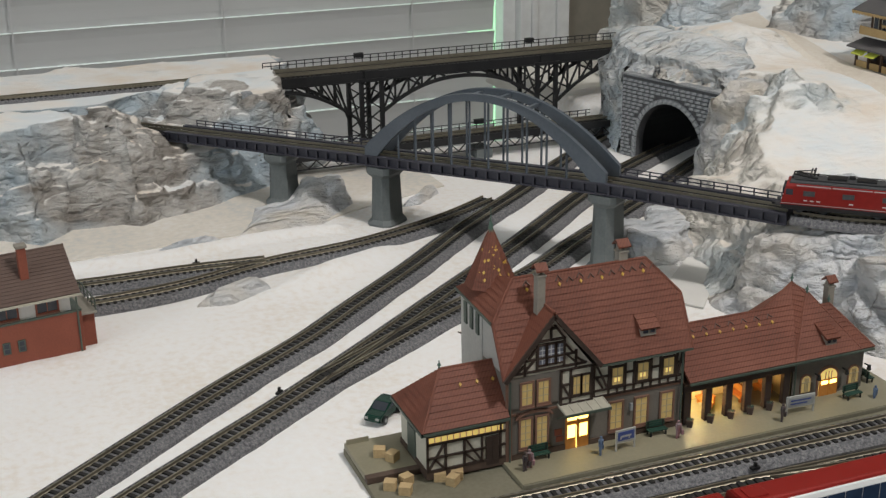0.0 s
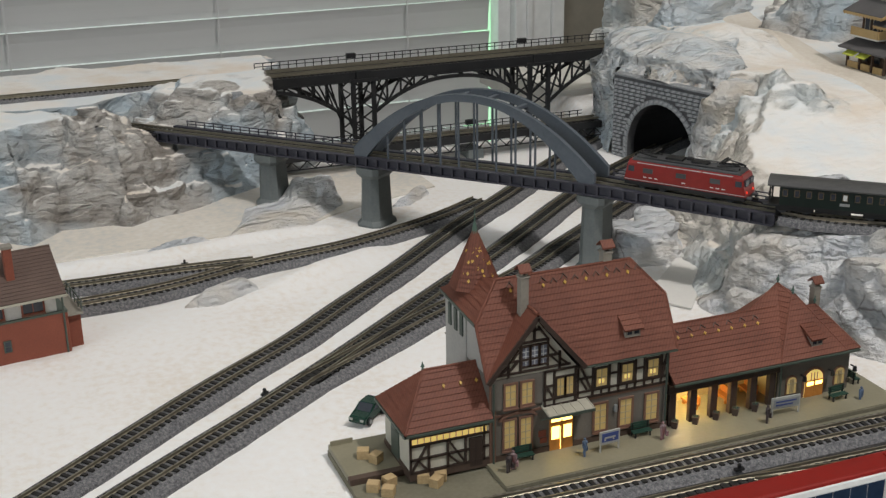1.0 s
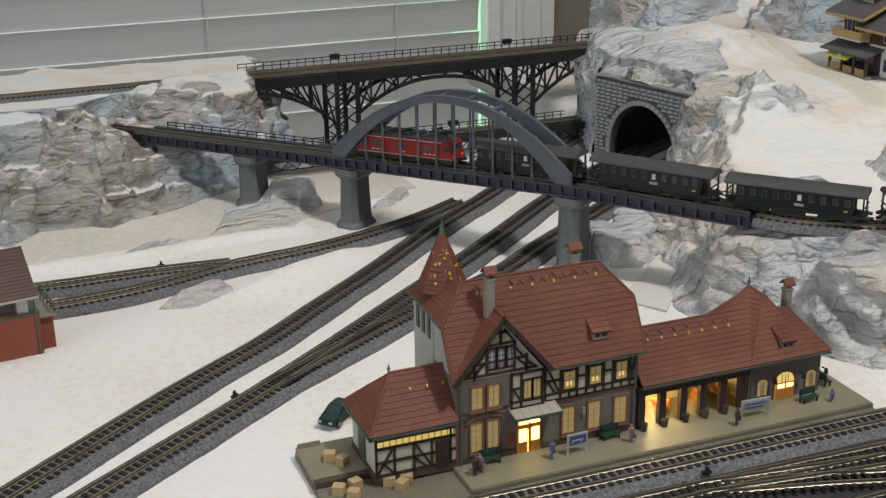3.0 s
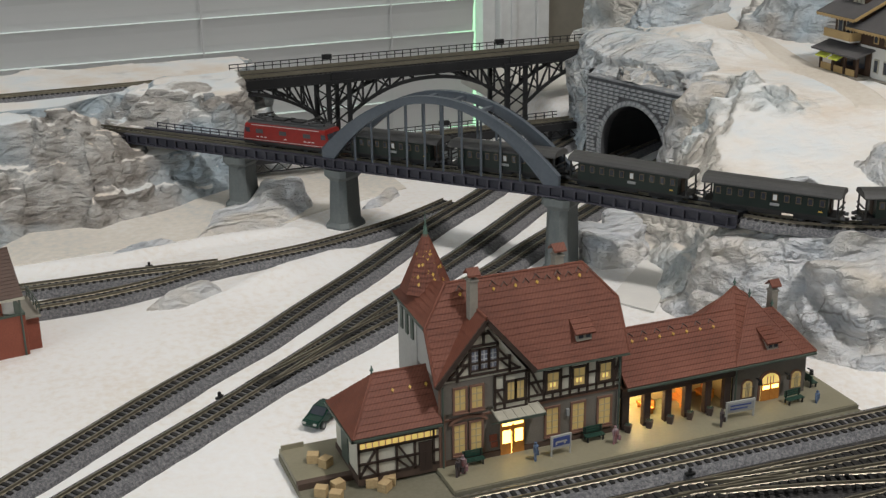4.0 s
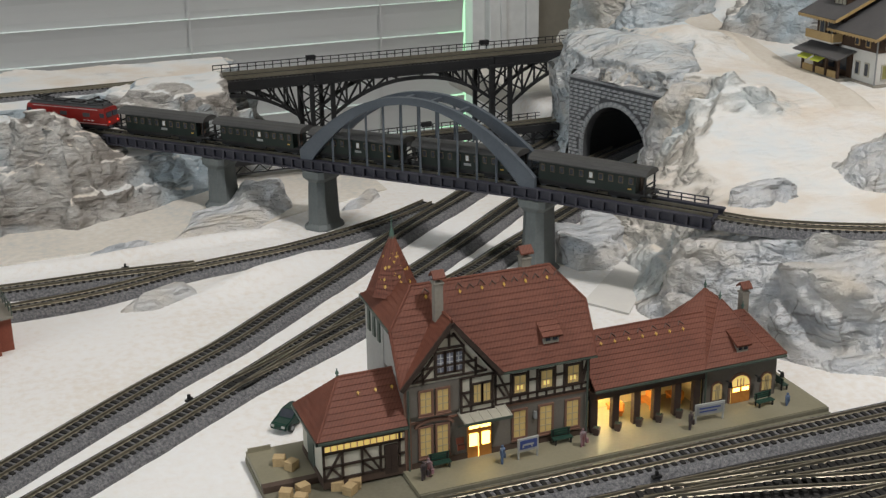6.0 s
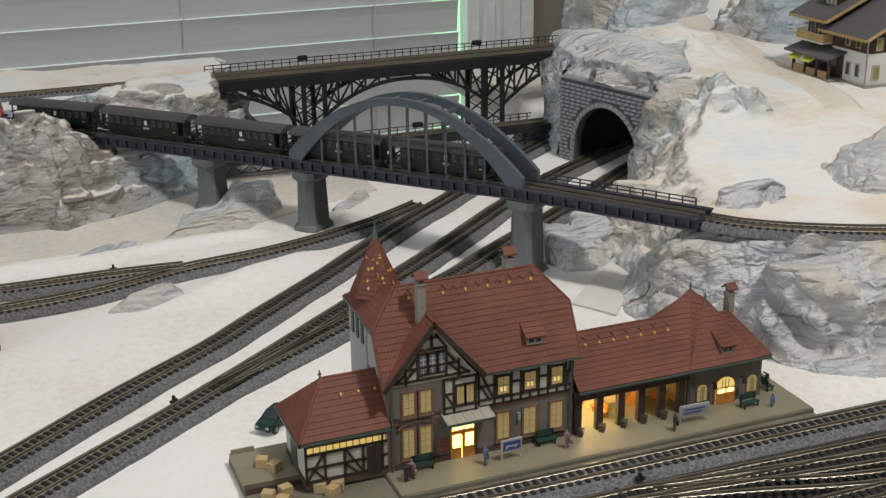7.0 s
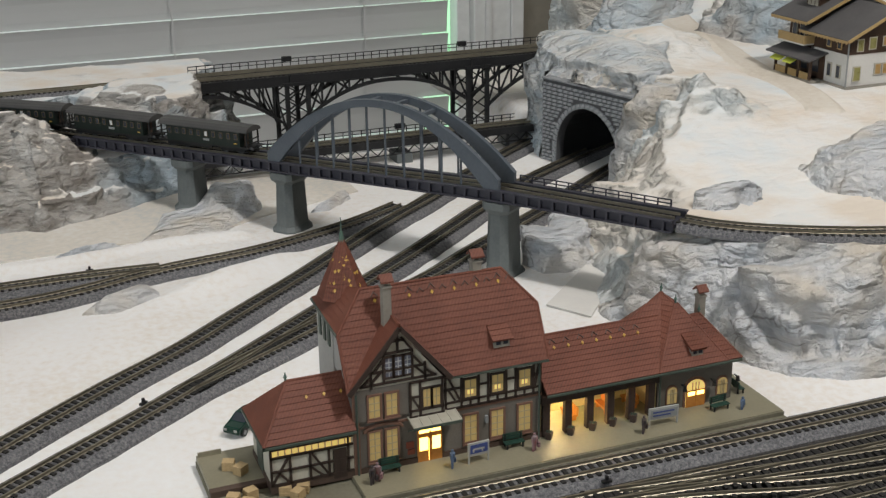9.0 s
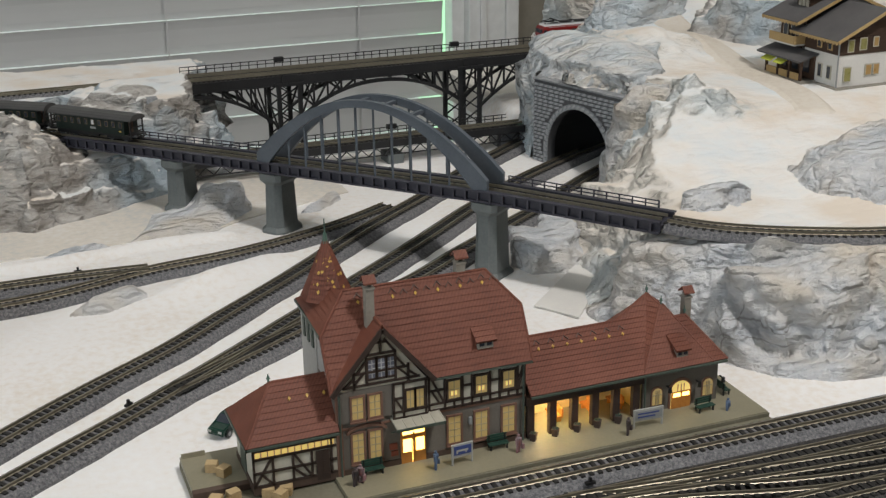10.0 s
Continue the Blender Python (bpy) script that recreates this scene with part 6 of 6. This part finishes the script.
    rod(bm, (-1.4, -1.2, 2), (-1.4, -1.2, 42), 0.7, 0.7, 8)
    part("downpipe", bm, M_SIGN_GREY, c)


chalet()


def road():
    """The packed snow road that winds up to the chalet."""
    pts = smooth([(600, 740), (566, 640), (546, 560), (526, 475), (512, 405), (504, 345), (494, 300), (480, 262)], 6)
    bm = bmesh.new()
    rows = []
    for i, p in enumerate(pts):
        d = (pts[min(i + 1, len(pts) - 1)] - pts[max(i - 1, 0)]).normalized()
        s = Vector((d.y, -d.x, 0))
        row = []
        for k in (-19, -12, -4, 4, 12, 19):
            q = p + s * k
            z = float(right_height(np.array([[q.x]]), np.array([[q.y]]))[0, 0])
            row.append(bm.verts.new((q.x, q.y, z + (1.5 if abs(k) < 14 and i < len(pts) - 3 else -1.6))))
        rows.append(row)
    for a, b in zip(rows, rows[1:]):
        for i in range(5):
            bm.faces.new((a[i], a[i + 1], b[i + 1], b[i]))
    tagged(part("road", bm, M_CARD_ROAD), "smooth beige packed-snow road on the slope", "road", kind="structure")


track("tunnel_track", "model track running into the mountain behind the hill", [(466, 734), (600, 734), (860, 734)], z=52.8)
M_CARD_ROAD = material("packed_snow_road", ((0.60, 0.53, 0.45), (0.68, 0.62, 0.54), (0.72, 0.68, 0.62)), 0.85, grain=200, bump=0.15, blot=14)
road()

# ---- small things on the snow ----
M_CAR = material("dark_green_car_paint", ((0.005, 0.030, 0.020), (0.008, 0.042, 0.028)), 0.2, grain=300, bump=0.0)


def car():
    c = thing("toy_car", "small dark green toy car parked on the snow", "car", -38, 81, 0.2, 222)
    bm = bmesh.new()
    prism(bm, [(-13, 2), (13, 2), (13.4, 4.6), (12, 5.8), (5.5, 6.4), (1.5, 9.6), (-6.5, 9.8), (-10.5, 6.8), (-13.2, 6.2)], -5.2, 5.2, "y")
    bmesh.ops.bevel(bm, geom=list(bm.edges), offset=0.6, segments=2, affect="EDGES")
    part("body", bm, M_CAR, c)
    part("windscreen", prism(bmesh.new(), [(5.4, 6.5), (1.7, 9.4), (1.9, 9.7), (5.9, 6.6)], -4.2, 4.2, "y"), M_DARK_GLASS, c)
    for y in (-5.3, 5.1):
        part("side_window", prism(bmesh.new(), [(3.6, 6.7), (1.0, 9.0), (-6.2, 9.1), (-8.8, 6.8)], y, y + 0.2, "y"), M_DARK_GLASS, c)
    part("rear_window", prism(bmesh.new(), [(-10.3, 7.0), (-6.8, 9.6), (-7.1, 9.8), (-10.8, 7.1)], -4, 4, "y"), M_DARK_GLASS, c)
    for y in (-3.4, 3.4):
        part("headlight", boxes((13.0, y - 1, 4.0, 13.6, y + 1, 5.2), bevel=0.1), M_SIGN_WHITE, c)
    for x in (-8, 8):
        for y in (-5.0, 5.0):
            bm = bmesh.new()
            rod(bm, (x, y - 0.9, 2.3), (x, y + 0.9, 2.3), 2.4, 2.4, 14)
            w = part("wheel", bm, M_BLACK, c)
            bm = bmesh.new()
            rod(bm, (x, y - 1.0, 2.3), (x, y + 1.0, 2.3), 1.3, 1.3, 10)
            part("rim", bm, M_SIGN_GREY, w)


car()


def lever(x, y, rz):
    t = thing("turnout_lever", "small black turnout lever at the track's edge", "turnout lever", x, y, 3.6, rz, group="turnout levers")
    part("housing", boxes((-2.6, -1.2, 0, 2.6, 1.2, 1.4), bevel=0.3), M_BLACK, t)
    part("knob", boxes((-0.7, -0.8, 1.4, 0.8, 0.8, 3.8), bevel=0.3), M_BLACK, t)


lever(-86, 124, 45)
lever(-90, 353, 5)
lever(113, -51, 0)
bm = bmesh.new()
rng = random.Random(5)
for i in range(26):
    a, r = rng.uniform(0, 6.28), rng.uniform(0, 8)
    p = Vector((r * math.cos(a), 0.5 * r * math.sin(a), 0))
    rod(bm, p, p + Vector((rng.uniform(-2.5, 2.5), rng.uniform(-2.5, 2.5), rng.uniform(0.6, 3.0))), 0.9, 0.3, 5)
deb = part("debris", bm, M_BROWN)
deb.matrix_world = pose(0.050, 0.168, 0.0)
tagged(deb, "tiny pile of brown scraps on the snow", "scraps", kind="stuff")

# ---- trains ----
M_RED = material("red_loco_paint", ((0.20, 0.012, 0.010), (0.26, 0.017, 0.013)), 0.35, grain=300, bump=0.02)
M_LOCO_GREY = material("loco_roof_grey", ((0.045, 0.047, 0.05), (0.075, 0.077, 0.08)), 0.5, grain=500, bump=0.05)
M_GREEN = material("dark_green_coach_paint", ((0.004, 0.011, 0.009), (0.007, 0.017, 0.013)), 0.4, grain=400, bump=0.03)
M_COACH_ROOF = material("coach_roof_grey", ((0.048, 0.048, 0.048), (0.075, 0.074, 0.072)), 0.6, grain=500, bump=0.08)
M_SILVER = material("silver_trim", ((0.42, 0.43, 0.44), (0.52, 0.53, 0.54)), 0.35, metal=0.4, grain=400, bump=0.0)
M_BRASS = material("brass_window_frame", ((0.07, 0.05, 0.028), (0.11, 0.08, 0.045)), 0.5, grain=500, bump=0.0)
M_WHITE_PAINT = material("white_train_paint", ((0.60, 0.61, 0.61), (0.68, 0.69, 0.69)), 0.4, grain=300, bump=0.02)
M_BLUE_GLASS = material("blue_train_glass", ((0.012, 0.028, 0.06), (0.025, 0.05, 0.10)), 0.1, grain=200, bump=0.0)
M_TAIL = glow("red_tail_lamp", (1.0, 0.05, 0.02), 0.7)


def bogie(parent, x, wheels=((-7.5), (7.5)), r=3.2):
    b = part("bogie", boxes((x - 12, -5.6, 1.6, x + 12, -4.8, 4.6), (x - 12, 4.8, 1.6, x + 12, 5.6, 4.6), (x - 3, -5.4, 2.4, x + 3, 5.4, 5.0), bevel=0.2), M_BLACK, parent)
    for dx in wheels:
        for y in (-4.4, 4.4):
            bm = bmesh.new()
            rod(bm, (x + dx, y - 0.7, r), (x + dx, y + 0.7, r), r, r, 14)
            part("wheel", bm, M_LOCO_GREY, b)


def body_shell(x0, x1, w, z0, z1, r, slope=0.0):
    """A carriage body: rounded shoulders, raked ends."""
    bm = bmesh.new()
    prof = [(-w, z0), (w, z0), (w, z1 - r), (w - r * 0.35, z1 - r * 0.3), (w - r, z1), (-w + r, z1), (-w + r * 0.35, z1 - r * 0.3), (-w, z1 - r)]
    lo, hi = [], []
    for u, v in prof:
        f = (v - z0) / (z1 - z0)
        lo.append(bm.verts.new((x0 + slope * f, u, v)))
        hi.append(bm.verts.new((x1 - slope * f, u, v)))
    n = len(prof)
    bm.faces.new(lo[::-1])
    bm.faces.new(hi)
    for i in range(n):
        bm.faces.new((lo[i], lo[(i + 1) % n], hi[(i + 1) % n], hi[i]))
    return bm


def electric_loco(name, label, roof_mat):
    """Length 94 over the buffers; its front looks to -x; z = 0 is the rail top."""
    t = thing(name, label, "locomotive")
    body = part("body", body_shell(-43.4, 43.4, 9.2, 6.2, 20.5, 2.2, 3.2), M_RED, t)
    part("skirt", boxes((-43.0, -9.0, 3.2, 43.0, 9.0, 6.9), bevel=0.3), M_BLACK, t)
    part("roof", body_shell(-39, 39, 7.8, 20.0, 22.6, 1.6, 1.5), roof_mat, t)
    for y in (-9.35, 9.15):
        for a, b in ((-34, -13), (-12, 12), (13, 34)):
            part("side_grille", boxes((a, y * 0.97, 18.9, b, y * 0.97 + 0.25, 19.5)), M_SILVER, t)
        for x in (-26, -2, 22):
            w = part("side_window", boxes((x - 3.6, y - 0.1, 12.6, x + 3.6, y + 0.3, 16.0), bevel=0.1), M_LOCO_GREY, t)
        part("white_stripe", boxes((-43.0, y, 6.9, 43.0, y + 0.2, 7.3)), M_SILVER, t)
        for x in (-28, -24, -20, 0, 20, 24, 28):
            part("marking", boxes((x - 1.2, y, 9.3, x + 1.2, y + 0.2, 10.0)), M_WHITE_PAINT, t)
        for x in (-38.2, 38.2):
            part("cab_window", boxes((x - 2.2, y - 0.05, 12.8, x + 2.2, y + 0.25, 16.6), bevel=0.1), M_DARK_GLASS, t)
    for sd in (-1, 1):
        e = sd * 41.8
        for y in (-4.2, 4.2):
            part("windscreen", boxes((e - 0.9, y - 3.2, 13.0, e + 0.9, y + 3.2, 17.2), bevel=0.2), M_DARK_GLASS, t)
            part("headlamp", boxes((e + sd * 1.0 - 0.6, y * 1.4 - 0.8, 8.2, e + sd * 1.0 + 0.6, y * 1.4 + 0.8, 9.5), bevel=0.2), M_TAIL if sd > 0 else M_WHITE_PAINT, t)
            bm = bmesh.new()
            rod(bm, (sd * 43.0, y * 1.35, 5.2), (sd * 46.6, y * 1.35, 5.2), 1.3, 1.3, 10)
            part("buffer", bm, M_LOCO_GREY, t)
        part("coupler", boxes((min(sd * 42.6, sd * 49.4), -1.2, 3.0, max(sd * 42.6, sd * 49.4), 1.2, 4.6)), M_BLACK, t)
        bogie(t, sd * 24)
        # pantograph folded on the roof
        bm = bmesh.new()
        for y in (-5, 5):
            bar(bm, (sd * 22, y, 23.4), (sd * 37, y * 0.6, 25.0), 0.7)
            bar(bm, (sd * 37, y * 0.6, 25.0), (sd * 24, y * 0.9, 26.4), 0.6)
        bar(bm, (sd * 24, -8, 26.6), (sd * 24, 8, 26.6), 1.0)
        bar(bm, (sd * 26, -7, 26.6), (sd * 26, 7, 26.6), 0.8)
        for x in (22, 37):
            bar(bm, (sd * x, -5, 22.4), (sd * x, -5, 24.2), 1.0)
            bar(bm, (sd * x, 5, 22.4), (sd * x, 5, 24.2), 1.0)
        part("pantograph", bm, M_BLACK, t)
    part("roof_gear", boxes((-16, -4, 22.4, -4, 4, 24.2), (2, -3, 22.4, 14, 3, 23.8), (-3, 2, 22.4, 1, 5, 24.6), bevel=0.3), M_BLACK, t)
    for y in (-6.6, 6.6):
        part("walkway", boxes((-36, y - 0.8, 22.9, 36, y + 0.8, 23.3)), M_LOCO_GREY, t)
    return t


def coach():
    """Old green passenger coach with open end platforms, 90 long."""
    t = thing("passenger_coach", "dark green old passenger coach with open end platforms", "railway coach", group="green coaches")
    part("body", body_shell(-36.6, 36.6, 8.8, 6.4, 19.6, 0.8), M_GREEN, t)
    bm = bmesh.new()
    prof = [(-9.8, 18.6), (9.8, 18.6), (9.8, 19.6), (8.2, 21.4), (5, 22.8), (0, 23.4), (-5, 22.8), (-8.2, 21.4), (-9.8, 19.6)]
    prism(bm, prof, -44.4, 44.4, "x")
    part("roof", bm, M_COACH_ROOF, t)
    part("underframe", boxes((-44.4, -8.4, 4.8, 44.4, 8.4, 6.3), (-14, -7.4, 2.6, 8, -6.4, 4.8), (-14, 6.4, 2.6, 8, 7.4, 4.8), bevel=0.2), M_BLACK, t)
    for y in (-9.0, 8.8):
        for i in range(10):
            x = -33.2 + i * 7.37
            w = part("window", boxes((x - 1.7, y - 0.1, 12.2, x + 1.7, y + 0.3, 17.0)), M_BRASS, t)
            part("pane", boxes((x - 1.2, y - 0.2, 12.8, x + 1.2, y + 0.4, 16.4)), M_WHITE_PAINT if i == 5 else M_DARK_GLASS, w)
        part("name_plate", boxes((0.6, y - 0.05, 9.0, 6.6, y + 0.25, 10.8)), M_SIGN_GREY, t)
        part("number_mark", boxes((31.0, y - 0.02, 8.6, 33.5, y + 0.22, 9.4)), M_YELLOW, t)
    for sd in (-1, 1):
        bogie(t, sd * 27)
        for y in (-7.8, 7.8):
            part("platform_post", boxes((sd * 42.6 - 0.5, y - 0.5, 6.2, sd * 42.6 + 0.5, y + 0.5, 19)), M_BLACK, t)
        part("end_railing", boxes((sd * 43.6 - 0.4, -7.6, 12, sd * 43.6 + 0.4, 7.6, 12.8), (sd * 43.6 - 0.4, -7.6, 8.8, sd * 43.6 + 0.4, 7.6, 9.4)), M_BLACK, t)
        part("end_door", boxes((sd * 36.9 - 0.4, -2.6, 6.6, sd * 36.9 + 0.4, 2.6, 17.6)), M_BROWN, t)
        part("step", boxes((sd * 41.6 - 2.4, -8.6, 2.4, sd * 41.6 + 2.4, -7.2, 3.0), (sd * 41.6 - 2.4, 7.2, 2.4, sd * 41.6 + 2.4, 8.6, 3.0)), M_BLACK, t)
        part("coupler", boxes((min(sd * 43.6, sd * 48.4), -1.2, 3.0, max(sd * 43.6, sd * 48.4), 1.2, 4.6)), M_BLACK, t)
        for y in (-5.6, 5.6):
            bm = bmesh.new()
            rod(bm, (sd * 44, y, 5.4), (sd * 46.8, y, 5.4), 1.2, 1.2, 8)
            part("buffer", bm, M_LOCO_GREY, t)
    return t


def panorama_coach():
    """Modern red and white coach with tall dark glazing, 122 long."""
    t = thing("panorama_coach", "red and white modern coach with large dark blue windows", "railway coach", group="red coaches")
    part("body", body_shell(-60, 60, 9.2, 3.6, 22.6, 2.6, 1.6), M_WHITE_PAINT, t)
    part("roof", body_shell(-61, 61, 7.4, 21.0, 23.8, 1.6, 1.2), M_RED, t)
    for sd in (-1, 1):
        part("end_panel", body_shell(*(sorted((sd * 44, sd * 61))), 9.5, 3.4, 22.9, 2.6, 0.6), M_RED, t)
        part("door", boxes((sd * 51 - 3.4, -9.9, 5, sd * 51 + 3.4, -9.4, 18), (sd * 51 - 3.4, 9.4, 5, sd * 51 + 3.4, 9.9, 18), bevel=0.2), M_WHITE_PAINT, t)
        part("door_glass", boxes((sd * 51 - 1.6, -10.0, 10, sd * 51 + 1.6, -9.85, 16), (sd * 51 - 1.6, 9.85, 10, sd * 51 + 1.6, 10.0, 16)), M_BLUE_GLASS, t)
        part("gangway", boxes((min(sd * 60.4, sd * 63.2), -4.6, 4, max(sd * 60.4, sd * 63.2), 4.6, 19), bevel=0.4), M_BLACK, t)
        bogie(t, sd * 42)
        part("roof_unit", boxes((sd * 52 - 5, -4, 23.2, sd * 52 + 5, 4, 24.6), bevel=0.4), M_RED, t)
    for y in (-9.4, 9.2):
        for i in range(8):
            x = -38.5 + i * 9.6
            part("window", boxes((x, y, 9.4, x + 9.2, y + 0.2, 19.6), bevel=0.06), M_BLUE_GLASS, t)
    part("coupler", boxes((-65, -1.2, 2.2, 65, 1.2, 3.6)), M_BLACK, t)
    return t


LEDGE_PATH = smooth([(p.x, p.y) for p in (on_bridge(44, 292),)] + LEDGE_TRACK, 1.0)
CUT_PATH = smooth([tuple(on_bridge(-536, 292))[:2], (-128, 618), (-174, 640), (-240, 652), (-460, 658), (-1200, 658)], 1.0)


def rail_point(s):
    """The rail top at the distance s along the train's line; the train runs towards smaller s."""
    if s > 44:
        p = LEDGE_PATH[min(int(s - 44), len(LEDGE_PATH) - 1)]
        return Vector((p.x, p.y, deck_z(44) + 0.35))
    if s < -536:
        p = CUT_PATH[min(int(-536 - s), len(CUT_PATH) - 1)]
        return Vector((p.x, p.y, deck_z(-536) + 0.35))
    return on_bridge(s, 292, 0.35)


FRONT = [(0.0, 35.0), (1.0, -67.0), (2.5, -222), (4.5, -432), (5.5, -534), (7.5, -746), (9.0, -903.5), (10.0, -1010.5)]


def front_at(t):
    """Where the locomotive's nose is, smoothly between the known moments."""
    ts, ss = [a for a, _ in FRONT], [b for _, b in FRONT]
    return float(np.interp(t, ts, ss))


def rows_for(offset, half):
    rows = []
    for i in range(41):
        t = i * 0.25
        s = front_at(t) + offset
        a, b = rail_point(s - half), rail_point(s + half)
        d = b - a
        m = (a + b) / 2 * MM
        rows.append((t, pose(m.x, m.y, m.z, 0, -math.degrees(math.atan2(d.z, math.hypot(d.x, d.y))), math.degrees(math.atan2(d.y, d.x)))))
    return rows


def motions():
    loco = electric_loco("electric_locomotive", "red electric locomotive with dark grey roof and pantographs", M_LOCO_GREY)
    walk(loco, rows_for(48.5, 24))
    first = coach()
    cars = [first] + [copy_thing(first, Matrix()) for _ in range(4)]
    for i, c in enumerate(cars):
        walk(c, rows_for(150.5 + 97.8 * i, 27))
    pan = panorama_coach()
    other = copy_thing(pan, Matrix())
    for c, x0 in ((pan, 124.0), (other, -2.5)):
        walk(c, [(t, pose((x0 + 110 * t) * MM, -0.107, 0.0070)) for t in (0.0, 2.0, 4.0, 6.0, 8.0, 10.0)])
    red = electric_loco("red_railcar", "red railcar with pale roof on the high bridge track", M_WHITE_PAINT)
    walk(red, [(t, pose(min(500 + 130 * (10.0 - t), 780) * MM, 0.734, 0.0599)) for t in (0.0, 3.0, 6.0, 7.0, 7.5, 8.0, 8.5, 9.0, 9.5, 10.0)])


motions()
